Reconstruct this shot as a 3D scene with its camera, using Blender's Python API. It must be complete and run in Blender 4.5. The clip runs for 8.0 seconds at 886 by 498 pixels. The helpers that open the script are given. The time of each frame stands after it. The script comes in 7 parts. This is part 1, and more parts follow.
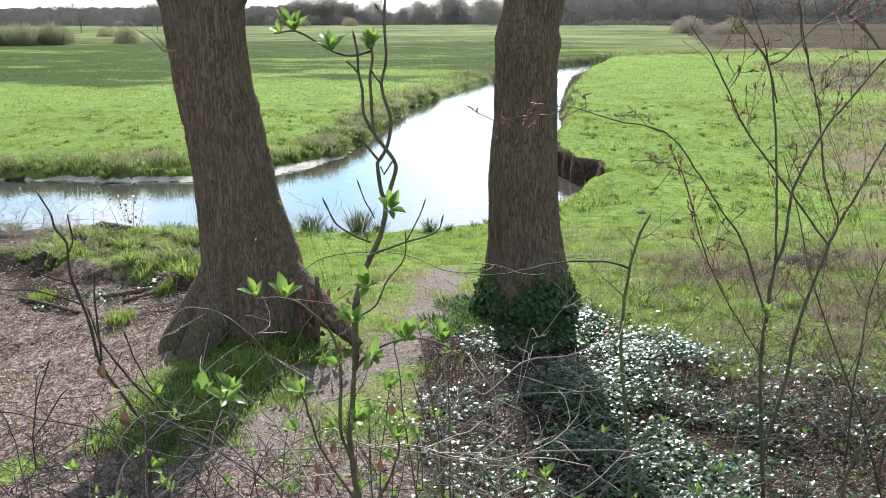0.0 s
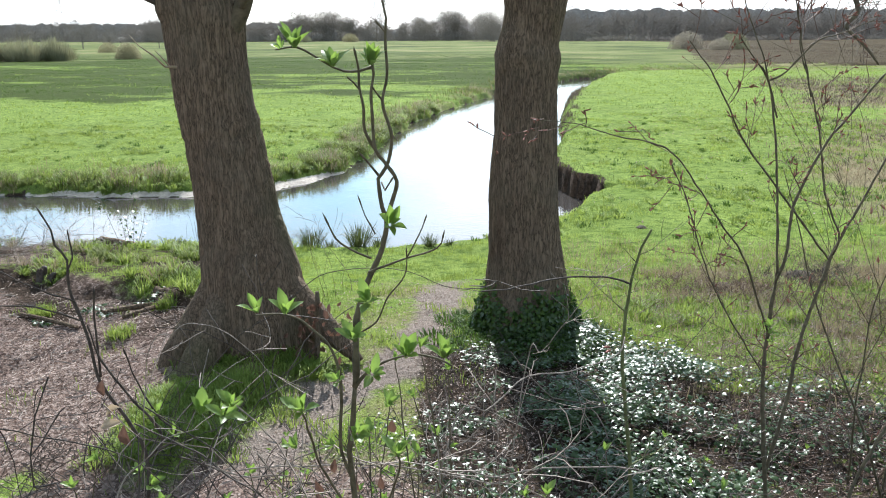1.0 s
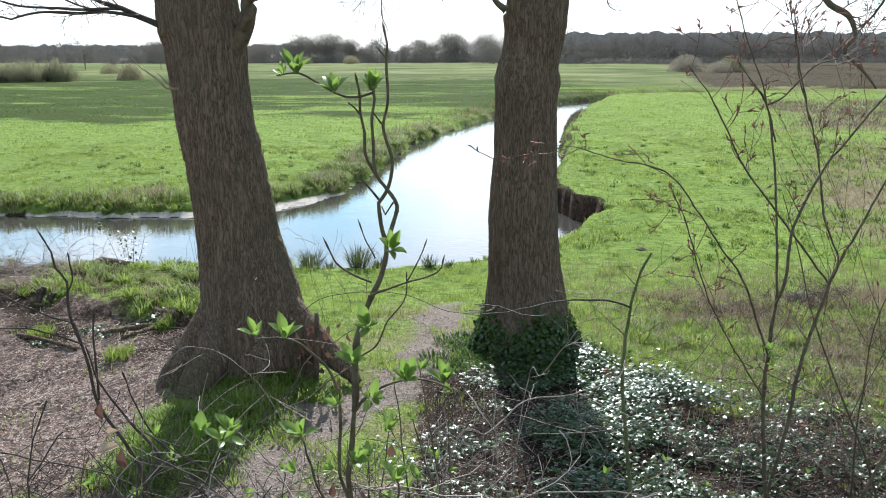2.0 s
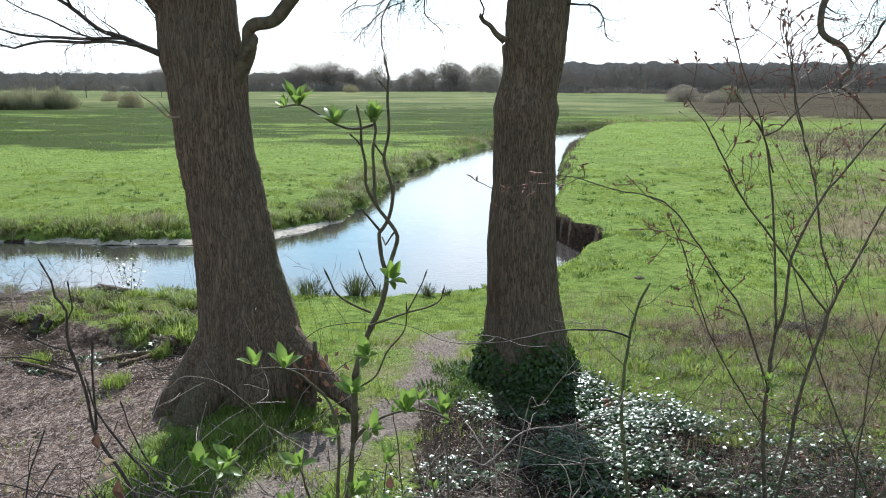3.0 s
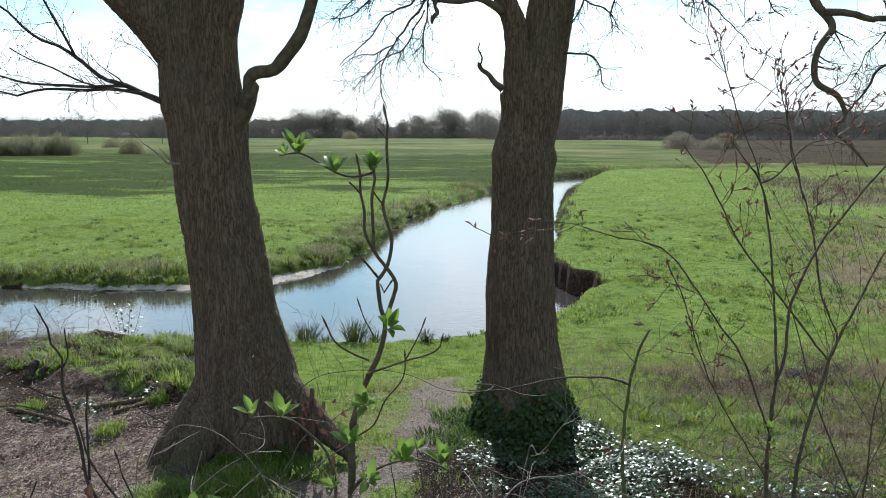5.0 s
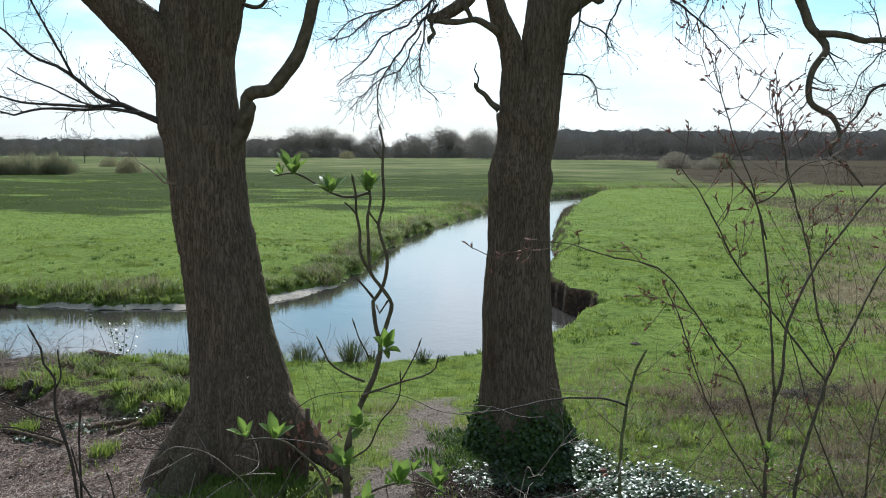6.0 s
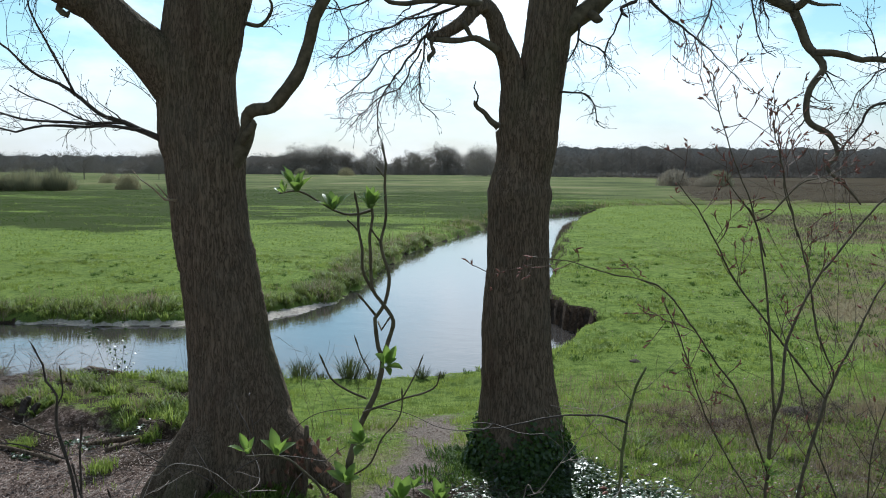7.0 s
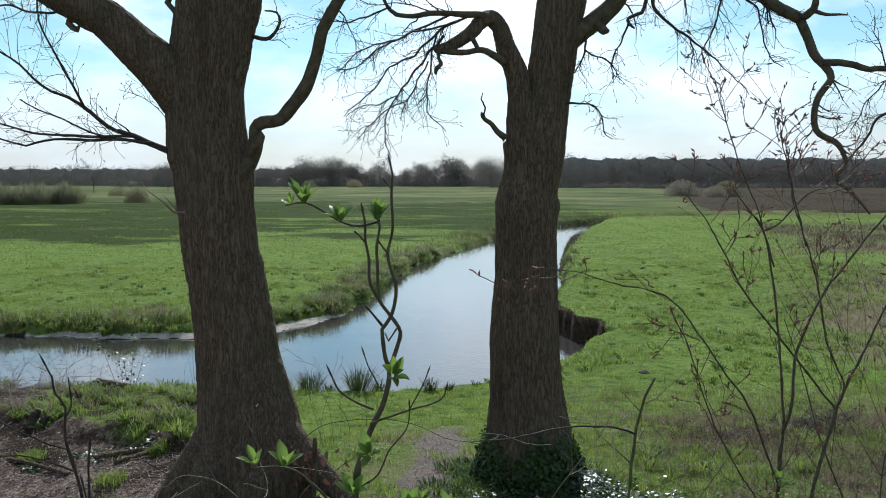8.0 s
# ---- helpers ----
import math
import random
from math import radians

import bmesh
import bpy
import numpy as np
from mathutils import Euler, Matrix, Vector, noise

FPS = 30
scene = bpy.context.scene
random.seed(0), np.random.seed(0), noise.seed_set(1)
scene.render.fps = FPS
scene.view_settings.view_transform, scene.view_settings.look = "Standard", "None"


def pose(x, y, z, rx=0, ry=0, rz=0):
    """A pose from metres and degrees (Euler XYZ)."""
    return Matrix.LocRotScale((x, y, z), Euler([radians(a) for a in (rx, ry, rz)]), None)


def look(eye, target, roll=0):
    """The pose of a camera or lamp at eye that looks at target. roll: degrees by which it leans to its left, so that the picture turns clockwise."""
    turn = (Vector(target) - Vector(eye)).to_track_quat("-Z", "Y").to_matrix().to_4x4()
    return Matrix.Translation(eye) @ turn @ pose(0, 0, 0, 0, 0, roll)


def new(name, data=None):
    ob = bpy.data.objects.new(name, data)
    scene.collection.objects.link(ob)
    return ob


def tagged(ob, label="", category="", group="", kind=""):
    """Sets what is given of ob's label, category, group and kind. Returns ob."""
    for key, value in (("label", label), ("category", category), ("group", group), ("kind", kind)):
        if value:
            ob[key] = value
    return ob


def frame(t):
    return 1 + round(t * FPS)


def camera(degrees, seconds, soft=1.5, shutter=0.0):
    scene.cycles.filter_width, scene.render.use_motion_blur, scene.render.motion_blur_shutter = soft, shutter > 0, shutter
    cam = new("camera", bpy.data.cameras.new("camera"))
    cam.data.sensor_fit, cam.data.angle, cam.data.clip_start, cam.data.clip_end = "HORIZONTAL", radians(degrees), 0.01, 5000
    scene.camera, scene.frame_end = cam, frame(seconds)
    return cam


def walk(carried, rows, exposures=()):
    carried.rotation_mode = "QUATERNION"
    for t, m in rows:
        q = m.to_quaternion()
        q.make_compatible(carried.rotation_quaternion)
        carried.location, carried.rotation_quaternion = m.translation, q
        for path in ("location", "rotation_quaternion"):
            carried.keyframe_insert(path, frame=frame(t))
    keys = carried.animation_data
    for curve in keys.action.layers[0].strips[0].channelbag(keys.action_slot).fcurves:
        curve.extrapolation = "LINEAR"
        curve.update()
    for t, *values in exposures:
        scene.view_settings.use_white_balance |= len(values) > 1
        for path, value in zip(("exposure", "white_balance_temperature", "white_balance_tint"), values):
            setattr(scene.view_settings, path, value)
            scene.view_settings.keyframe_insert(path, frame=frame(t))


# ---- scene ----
# The camera stands on a bank, 3.7 m over the water of the stream (z = 0), and tilts up.
cam = camera(56.0, 8.0, soft=1.0)
PATH = [
    (0.0, 0.0068, 0.0045, 3.6814, -15.366, 0.315, -0.090),
    (0.5, 0.0054, 0.0101, 3.6818, -14.902, 0.364, -0.097),
    (1.0, 0.0052, 0.0105, 3.6818, -14.339, 0.348, -0.088),
    (1.5, 0.0052, 0.0099, 3.6851, -13.704, 0.251, -0.066),
    (3.0, 0.0015, 0.0056, 3.6947, -10.993, -0.029, -0.146),
    (3.5, 0.0006, 0.0007, 3.6981, -10.041, -0.181, -0.179),
    (4.0, 0.0023, 0.0052, 3.6976, -9.159, -0.027, -0.201),
    (4.5, 0.0005, 0.0067, 3.6975, -8.500, -0.056, -0.181),
    (6.0, 0.0025, 0.0135, 3.6991, -6.530, -0.164, -0.466),
    (6.5, -0.0017, 0.0051, 3.7009, -5.896, -0.207, -0.535),
    (7.0, -0.0024, 0.0023, 3.7010, -5.368, -0.248, -0.533),
    (7.5, -0.0039, -0.0011, 3.7031, -4.948, -0.386, -0.341),
    (8.0, -0.0000, -0.0000, 3.7000, -4.580, 0.019, -0.000),
]
walk(cam, [(t, pose(x, y, z, 90 + p, r, yw)) for t, x, y, z, p, r, yw in PATH],
     exposures=[(0.0, 1.22, 6010, 9), (1.5, 1.14, 5940, 8), (3.0, 0.83, 5860, 7), (4.5, 0.57, 5880, 5), (6.5, 0.19, 5800, 5), (8.0, 0.05, 5720, 5)])

# Daylight: a spring sun ahead and a little to the left, over a pale sky with bright cloud.
SUN_EL, SUN_AZ = 38.0, -1.5
sun = new("sun", bpy.data.lights.new("sun", "SUN"))
sun.data.energy, sun.data.angle, sun.data.color = 5.0, radians(0.6), (1.0, 0.965, 0.90)
sun_way = Vector((math.sin(radians(SUN_AZ)) * math.cos(radians(SUN_EL)),
                  math.cos(radians(SUN_AZ)) * math.cos(radians(SUN_EL)), math.sin(radians(SUN_EL))))
sun.matrix_world = look(sun_way * 60, (0, 0, 0))

world = bpy.data.worlds.new("spring_sky")
scene.world = world
world.use_nodes = True
wn, wl = world.node_tree.nodes, world.node_tree.links
wn.clear()
w_out, w_bg = wn.new("ShaderNodeOutputWorld"), wn.new("ShaderNodeBackground")
w_sky = wn.new("ShaderNodeTexSky")
w_sky.sky_type, w_sky.sun_disc = "NISHITA", False
w_sky.sun_elevation, w_sky.sun_rotation = radians(SUN_EL), radians(SUN_AZ)
w_sky.dust_density, w_sky.air_density, w_sky.ozone_density = 0.2, 1.0, 2.0
w_co, w_map, w_noise, w_ramp, w_mix = (wn.new("ShaderNode" + k) for k in ("TexCoord", "Mapping", "TexNoise", "ValToRGB", "MixRGB"))
w_map.inputs["Scale"].default_value = (1.0, 1.0, 2.4)
w_noise.inputs["Scale"].default_value, w_noise.inputs["Detail"].default_value = 4.4, 8
w_noise.inputs["Roughness"].default_value = 0.55
w_ramp.color_ramp.elements[0].position, w_ramp.color_ramp.elements[1].position = 0.405, 0.62
w_grey, w_lift = wn.new("ShaderNodeHueSaturation"), wn.new("ShaderNodeMixRGB")
w_grey.inputs["Saturation"].default_value, w_grey.inputs["Value"].default_value = 0.12, 1.05
w_lift.blend_type = "ADD"
w_lift.inputs[0].default_value, w_lift.inputs[2].default_value = 1.0, (2.2, 2.3, 2.4, 1)
wl.new(w_co.outputs["Generated"], w_map.inputs["Vector"])
wl.new(w_map.outputs["Vector"], w_noise.inputs["Vector"])
wl.new(w_noise.outputs["Fac"], w_ramp.inputs["Fac"])
wl.new(w_ramp.outputs["Color"], w_mix.inputs[0])
w_blue = wn.new("ShaderNodeHueSaturation")
w_blue.inputs["Hue"].default_value, w_blue.inputs["Saturation"].default_value, w_blue.inputs["Value"].default_value = 0.472, 0.98, 1.08
wl.new(w_sky.outputs["Color"], w_blue.inputs["Color"])
wl.new(w_blue.outputs["Color"], w_mix.inputs[1])
wl.new(w_sky.outputs["Color"], w_grey.inputs["Color"])
wl.new(w_grey.outputs["Color"], w_lift.inputs[1])
wl.new(w_lift.outputs["Color"], w_mix.inputs[2])
w_xyz, w_low, w_pale, w_hz = (wn.new("ShaderNode" + k) for k in ("SeparateXYZ", "MapRange", "HueSaturation", "MixRGB"))
w_low.inputs["From Min"].default_value, w_low.inputs["From Max"].default_value = 0.0, 0.13
w_low.inputs["To Min"].default_value, w_low.inputs["To Max"].default_value = 1.0, 0.0
w_pale.inputs["Saturation"].default_value, w_pale.inputs["Value"].default_value = 0.3, 0.6
wl.new(w_co.outputs["Generated"], w_xyz.inputs[0])
wl.new(w_xyz.outputs["Z"], w_low.inputs["Value"])
wl.new(w_mix.outputs["Color"], w_pale.inputs["Color"])
wl.new(w_low.outputs[0], w_hz.inputs[0])
wl.new(w_mix.outputs["Color"], w_hz.inputs[1])
wl.new(w_pale.outputs["Color"], w_hz.inputs[2])
wl.new(w_hz.outputs["Color"], w_bg.inputs["Color"])
wl.new(w_bg.outputs["Background"], w_out.inputs["Surface"])
w_bg.inputs["Strength"].default_value = 0.096


# ---- materials ----
class Nodes:
    """A node material under construction."""

    def __init__(self, name, rough=0.8, spec=0.3):
        self.mat = bpy.data.materials.new(name)
        self.mat.use_nodes = True
        self.n, self.l = self.mat.node_tree.nodes, self.mat.node_tree.links
        self.bsdf = self.n["Principled BSDF"]
        self.bsdf.inputs["Roughness"].default_value = rough
        self.bsdf.inputs["Specular IOR Level"].default_value = spec
        self.co = self.n.new("ShaderNodeTexCoord").outputs["Object"]

    def put(self, a, b):
        self.l.new(a, b)

    def mapped(self, scale):
        m = self.n.new("ShaderNodeMapping")
        m.inputs["Scale"].default_value = scale
        self.put(self.co, m.inputs["Vector"])
        return m.outputs["Vector"]

    def noise(self, scale, detail=4, rough=0.55, stretch=None):
        k = self.n.new("ShaderNodeTexNoise")
        k.inputs["Scale"].default_value, k.inputs["Detail"].default_value, k.inputs["Roughness"].default_value = scale, detail, rough
        self.put(self.mapped(stretch) if stretch else self.co, k.inputs["Vector"])
        return k.outputs["Fac"]

    def voronoi(self, scale, out="Distance", feature="F1", stretch=None):
        k = self.n.new("ShaderNodeTexVoronoi")
        k.feature = feature
        k.inputs["Scale"].default_value = scale
        self.put(self.mapped(stretch) if stretch else self.co, k.inputs["Vector"])
        return k.outputs[out]

    def ramp(self, fac, *stops):
        k = self.n.new("ShaderNodeValToRGB")
        e = k.color_ramp.elements
        while len(e) < len(stops):
            e.new(0.5)
        for el, (p, c) in zip(e, stops):
            el.position, el.color = p, (*((c, c, c) if isinstance(c, (int, float)) else c), 1)
        self.put(fac, k.inputs["Fac"])
        return k.outputs["Color"]

    def mix(self, fac, a, b, kind="MIX"):
        k = self.n.new("ShaderNodeMixRGB")
        k.blend_type = kind
        for s, v in zip(k.inputs, (fac, a, b)):
            if isinstance(v, (int, float)):
                s.default_value = v if s.name == "Fac" or s.name == "Factor" else (v, v, v, 1)
            elif isinstance(v, tuple):
                s.default_value = (*v, 1)
            else:
                self.put(v, s)
        return k.outputs["Color"]

    def math(self, op, a, b=0.0):
        k = self.n.new("ShaderNodeMath")
        k.operation = op
        for s, v in zip(k.inputs, (a, b)):
            if isinstance(v, (int, float)):
                s.default_value = v
            else:
                self.put(v, s)
        return k.outputs[0]

    def attr(self, name):
        k = self.n.new("ShaderNodeAttribute")
        k.attribute_name = name
        return k.outputs["Fac"]

    def island(self):
        return self.n.new("ShaderNodeNewGeometry").outputs["Random Per Island"]

    def color(self, c):
        if isinstance(c, tuple):
            self.bsdf.inputs["Base Color"].default_value = (*c, 1)
        else:
            self.put(c, self.bsdf.inputs["Base Color"])

    def bump(self, height, strength=0.5, dist=0.02):
        k = self.n.new("ShaderNodeBump")
        k.inputs["Strength"].default_value, k.inputs["Distance"].default_value = strength, dist
        self.put(height, k.inputs["Height"])
        self.put(k.outputs["Normal"], self.bsdf.inputs["Normal"])

    def leafy(self, amount, colour):
        """Lets light through a thin leaf or blade."""
        t, mix = self.n.new("ShaderNodeBsdfTranslucent"), self.n.new("ShaderNodeMixShader")
        if isinstance(colour, tuple):
            t.inputs["Color"].default_value = (*colour, 1)
        else:
            self.put(colour, t.inputs["Color"])
        mix.inputs[0].default_value = amount
        out = self.n["Material Output"]
        self.put(self.bsdf.outputs[0], mix.inputs[1])
        self.put(t.outputs[0], mix.inputs[2])
        self.put(mix.outputs[0], out.inputs["Surface"])


def bark_material(name, dark, light):
    """Bark with long furrows that part and meet, dark in the cracks and paler on the ridges."""
    k = Nodes(name, 0.92, 0.12)
    wob = k.n.new("ShaderNodeTexNoise")
    wob.inputs["Scale"].default_value, wob.inputs["Detail"].default_value = 5.0, 3
    k.put(k.co, wob.inputs["Vector"])

    def ridges(x, z, sway, detail):
        """Long ridges that run into one another, parted by narrow cracks."""
        t, far, add = k.n.new("ShaderNodeTexNoise"), k.n.new("ShaderNodeVectorMath"), k.n.new("ShaderNodeVectorMath")
        far.operation, add.operation = "SCALE", "ADD"
        far.inputs["Scale"].default_value = sway
        k.put(wob.outputs["Color"], far.inputs[0])
        k.put(k.mapped((x, x, z)), add.inputs[0])
        k.put(far.outputs[0], add.inputs[1])
        t.inputs["Scale"].default_value, t.inputs["Detail"].default_value, t.inputs["Roughness"].default_value = 1.0, detail, 0.6
        k.put(add.outputs[0], t.inputs["Vector"])
        return k.math("MINIMUM", k.math("MULTIPLY", k.math("ABSOLUTE", k.math("SUBTRACT", t.outputs["Fac"], 0.5)), 5.5), 1.0)
    fine = k.noise(1.0, 5, 0.7, (150, 150, 20))
    patch = k.noise(2.6, 4, 0.6)
    height = k.math("ADD", k.math("ADD", k.math("MULTIPLY", ridges(36, 4.2, 1.6, 2), 0.42), k.math("MULTIPLY", ridges(85, 12.0, 2.2, 3), 0.26)), k.math("MULTIPLY", fine, 0.32))
    c = k.ramp(height, (0.16, dark), (0.42, tuple(0.45 * a + 0.55 * b for a, b in zip(dark, light))), (0.85, light))
    c = k.mix(k.ramp(patch, (0.45, 0.0), (0.75, 0.45)), c, (0.115, 0.10, 0.075))
    c = k.mix(k.ramp(k.noise(1.0, 4, 0.6, (1.6, 1.6, 0.7)), (0.52, 0.0), (0.68, 0.4)), c, (0.07, 0.078, 0.036))
    c = k.mix(k.ramp(k.noise(1.0, 3, 0.6, (3.4, 3.4, 0.45)), (0.6, 0.0), (0.72, 0.45)), c, (0.06, 0.036, 0.026))
    k.color(c)
    k.bump(height, 0.8, 0.022)
    return k.mat


def plain_bark(name, dark, light, scale=40, rough=0.75):
    k = Nodes(name, rough, 0.3)
    k.color(k.ramp(k.noise(scale, 4, 0.6), (0.3, dark), (0.7, light)))
    k.bump(k.noise(scale * 3, 3), 0.4, 0.004)
    return k.mat


def leaf_material(name, dark, light, through_colour, amount=0.4, rough=0.45, spec=0.4, patchy=0.0):
    k = Nodes(name, rough, spec)
    c = k.ramp(k.island(), (0.0, dark), (1.0, light))
    c = k.mix(0.35, c, k.ramp(k.noise(30, 3), (0.3, dark), (0.7, light)))
    if patchy:
        f = k.ramp(k.noise(patchy, 5, 0.7), (0.44, 0.0), (0.6, 0.7))
        c = k.mix(f, c, dark)
        through_colour = k.mix(f, through_colour, tuple(0.35 * v for v in through_colour))
    k.color(c)
    k.leafy(amount, through_colour)
    return k.mat


def ground_material():
    k = Nodes("meadow_ground", 0.95, 0.02)
    n_big, n_mid, n_tuft, n_fine, n_tiny = k.noise(0.12, 4), k.noise(1.1, 5), k.noise(5.5, 4, 0.65), k.noise(11, 6, 0.65), k.noise(60, 4, 0.7)
    green = k.ramp(n_mid, (0.3, (0.135, 0.19, 0.038)), (0.7, (0.25, 0.322, 0.074)))
    green = k.mix(k.ramp(n_fine, (0.4, 0.0), (0.75, 0.7)), green, (0.25, 0.33, 0.095))
    green = k.mix(k.ramp(n_big, (0.45, 0.0), (0.7, 0.5)), green, (0.17, 0.20, 0.06))
    green = k.mix(k.ramp(n_tuft, (0.48, 0.0), (0.64, 0.75)), green, (0.05, 0.085, 0.018))
    # fine dark specks paint in the shade between the blades
    green = k.mix(k.ramp(n_tiny, (0.4, 0.6), (0.56, 0.0)), green, (0.05, 0.085, 0.015))

    def broken(name, source, soft=0.25):
        """A zone's weight, its edge broken up by a noise."""
        return k.ramp(k.math("ADD", k.attr(name), k.math("MULTIPLY", k.math("SUBTRACT", source, 0.5), 1.3)), (0.5 - soft, 0.0), (0.5 + soft, 1.0))

    streak = k.math("ADD", k.math("MULTIPLY", k.noise(0.035, 4, 0.6), 0.6), k.math("MULTIPLY", n_big, 0.4))
    green = k.mix(broken("rough", n_big), green, k.ramp(streak, (0.36, (0.045, 0.06, 0.022)), (0.5, (0.105, 0.125, 0.042)), (0.64, (0.2, 0.185, 0.09))))
    sedge = k.ramp(n_fine, (0.3, (0.024, 0.037, 0.009)), (0.7, (0.064, 0.084, 0.022)))
    c = k.mix(broken("sedge", k.math("ADD", k.math("MULTIPLY", k.noise(0.5, 6, 0.7), 0.75), k.math("MULTIPLY", n_big, 0.25)), 0.2), green, sedge)
    dry = k.ramp(n_fine, (0.3, (0.13, 0.11, 0.06)), (0.7, (0.26, 0.22, 0.13)))
    c = k.mix(broken("dry", n_mid), c, dry)
    field = k.ramp(k.noise(0.6, 5, 0.6), (0.3, (0.036, 0.027, 0.016)), (0.7, (0.075, 0.058, 0.034)))
    c = k.mix(broken("field", n_mid, 0.1), c, field)
    litter = k.ramp(k.voronoi(38, "Color"), (0.1, (0.07, 0.047, 0.038)), (0.55, (0.18, 0.13, 0.108)), (0.9, (0.32, 0.25, 0.215)))
    c = k.mix(broken("litter", n_fine), c, litter)
    path = k.ramp(n_tiny, (0.3, (0.11, 0.085, 0.07)), (0.7, (0.3, 0.25, 0.215)))
    c = k.mix(broken("path", n_fine), c, path)
    # pale mud, its colour brightened to stand for the wet glint
    mud = k.ramp(n_fine, (0.3, (0.33, 0.28, 0.24)), (0.7, (0.62, 0.56, 0.49)))
    c = k.mix(broken("mud", n_fine, 0.12), c, mud)
    # bare bank soil; the same dark colour paints shade under the ivy
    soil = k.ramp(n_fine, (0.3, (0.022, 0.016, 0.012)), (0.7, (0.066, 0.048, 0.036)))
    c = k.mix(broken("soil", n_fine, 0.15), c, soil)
    k.color(c)
    k.bump(k.math("ADD", k.math("ADD", n_fine, k.math("MULTIPLY", n_tiny, 0.4)), k.math("MULTIPLY", n_mid, 0.5)), 1.0, 0.06)
    return k.mat


def water_material():
    k = Nodes("stream_water", 0.02, 0.5)
    k.color((0.05, 0.045, 0.042))
    k.bsdf.inputs["IOR"].default_value = 2.1
    ripple = k.math("ADD", k.noise(7.0, 3, 0.5, (1, 1.6, 1)), k.math("MULTIPLY", k.noise(1.3, 2), 1.5))
    k.bump(ripple, 0.12, 0.02)
    return k.mat


M_GROUND = ground_material()
M_WATER = water_material()
M_BARK = bark_material("ridged_bark", (0.045, 0.033, 0.023), (0.235, 0.17, 0.117))
M_LIMB = plain_bark("limb_bark", (0.05, 0.04, 0.025), (0.14, 0.11, 0.07), 18, 0.85)
M_TWIG = plain_bark("bare_twig", (0.03, 0.022, 0.018), (0.08, 0.062, 0.05))
M_SHRUB = plain_bark("shrub_bark", (0.05, 0.04, 0.024), (0.135, 0.11, 0.066))
M_CANE = plain_bark("pale_cane", (0.12, 0.09, 0.075), (0.32, 0.265, 0.22))
M_REDTWIG = plain_bark("reddish_twig", (0.075, 0.045, 0.033), (0.17, 0.11, 0.08))
# Far twigs: base colour lightened and greyed to paint in the haze of distance.
M_HAZED_WOODS = leaf_material("hazed_bare_woods", (0.165, 0.147, 0.13), (0.24, 0.215, 0.19), (0.19, 0.17, 0.15), 0.24, 0.95, 0.02)
def hazed_woods_material():
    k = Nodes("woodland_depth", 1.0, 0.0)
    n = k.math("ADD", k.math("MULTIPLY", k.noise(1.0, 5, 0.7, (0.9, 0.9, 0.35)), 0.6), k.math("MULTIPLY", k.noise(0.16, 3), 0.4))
    # this grey-brown is raised too, with aerial haze put into the colour
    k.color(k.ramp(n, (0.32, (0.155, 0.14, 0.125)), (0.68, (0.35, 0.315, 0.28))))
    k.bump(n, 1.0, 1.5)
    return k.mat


M_HAZED_DEPTH = hazed_woods_material()
M_LEAF = leaf_material("young_leaf", (0.06, 0.105, 0.022), (0.16, 0.235, 0.065), (0.24, 0.36, 0.065), 0.42)
M_GRASS = leaf_material("grass_blade", (0.078, 0.14, 0.022), (0.272, 0.34, 0.084), (0.33, 0.405, 0.085), 0.4, 0.6, 0.12, 1.9)
M_DRY = leaf_material("dry_grass", (0.14, 0.11, 0.062), (0.33, 0.27, 0.175), (0.28, 0.225, 0.14), 0.35, 0.8, 0.12)
M_REED = leaf_material("bank_sedge", (0.05, 0.07, 0.015), (0.15, 0.16, 0.05), (0.16, 0.2, 0.05), 0.35, 0.7, 0.12)
M_IVY = leaf_material("ivy_leaf", (0.014, 0.032, 0.008), (0.045, 0.08, 0.018), (0.05, 0.12, 0.02), 0.12, 0.34, 0.32)
M_LITTER = leaf_material("fallen_leaf", (0.098, 0.062, 0.05), (0.43, 0.325, 0.275), (0.2, 0.13, 0.1), 0.2, 0.6, 0.3)
M_BUD = plain_bark("red_bud", (0.16, 0.06, 0.045), (0.3, 0.13, 0.09))
M_PALE = leaf_material("pale_willow", (0.22, 0.19, 0.11), (0.42, 0.38, 0.24), (0.3, 0.27, 0.15), 0.3, 0.8)
M_OLIVE = leaf_material("olive_reed", (0.16, 0.16, 0.1), (0.31, 0.3, 0.19), (0.24, 0.23, 0.13), 0.3, 0.8)
M_SEDGE = leaf_material("marsh_sedge", (0.025, 0.05, 0.010), (0.07, 0.12, 0.025), (0.08, 0.14, 0.02), 0.4, 0.7, 0.1)
M_HERB = leaf_material("dead_herb", (0.09, 0.068, 0.053), (0.25, 0.2, 0.155), (0.12, 0.09, 0.07), 0.2, 0.8, 0.1)
M_GREYBUSH = leaf_material("grey_bush", (0.16, 0.14, 0.11), (0.3, 0.27, 0.21), (0.25, 0.22, 0.17), 0.45, 0.9, 0.1)
M_RUSH = leaf_material("rush_blade", (0.025, 0.035, 0.012), (0.08, 0.09, 0.03), (0.08, 0.1, 0.03), 0.25, 0.5)
M_BROWNLEAF = leaf_material("withered_leaf", (0.09, 0.045, 0.034), (0.21, 0.12, 0.09), (0.15, 0.08, 0.055), 0.2, 0.6)
M_PALELEAF = leaf_material("bleached_leaf", (0.32, 0.24, 0.16), (0.5, 0.41, 0.30), (0.4, 0.28, 0.16), 0.3, 0.6)
M_SOIL = plain_bark("crumbled_soil", (0.03, 0.022, 0.016), (0.09, 0.068, 0.05), 30, 0.95)
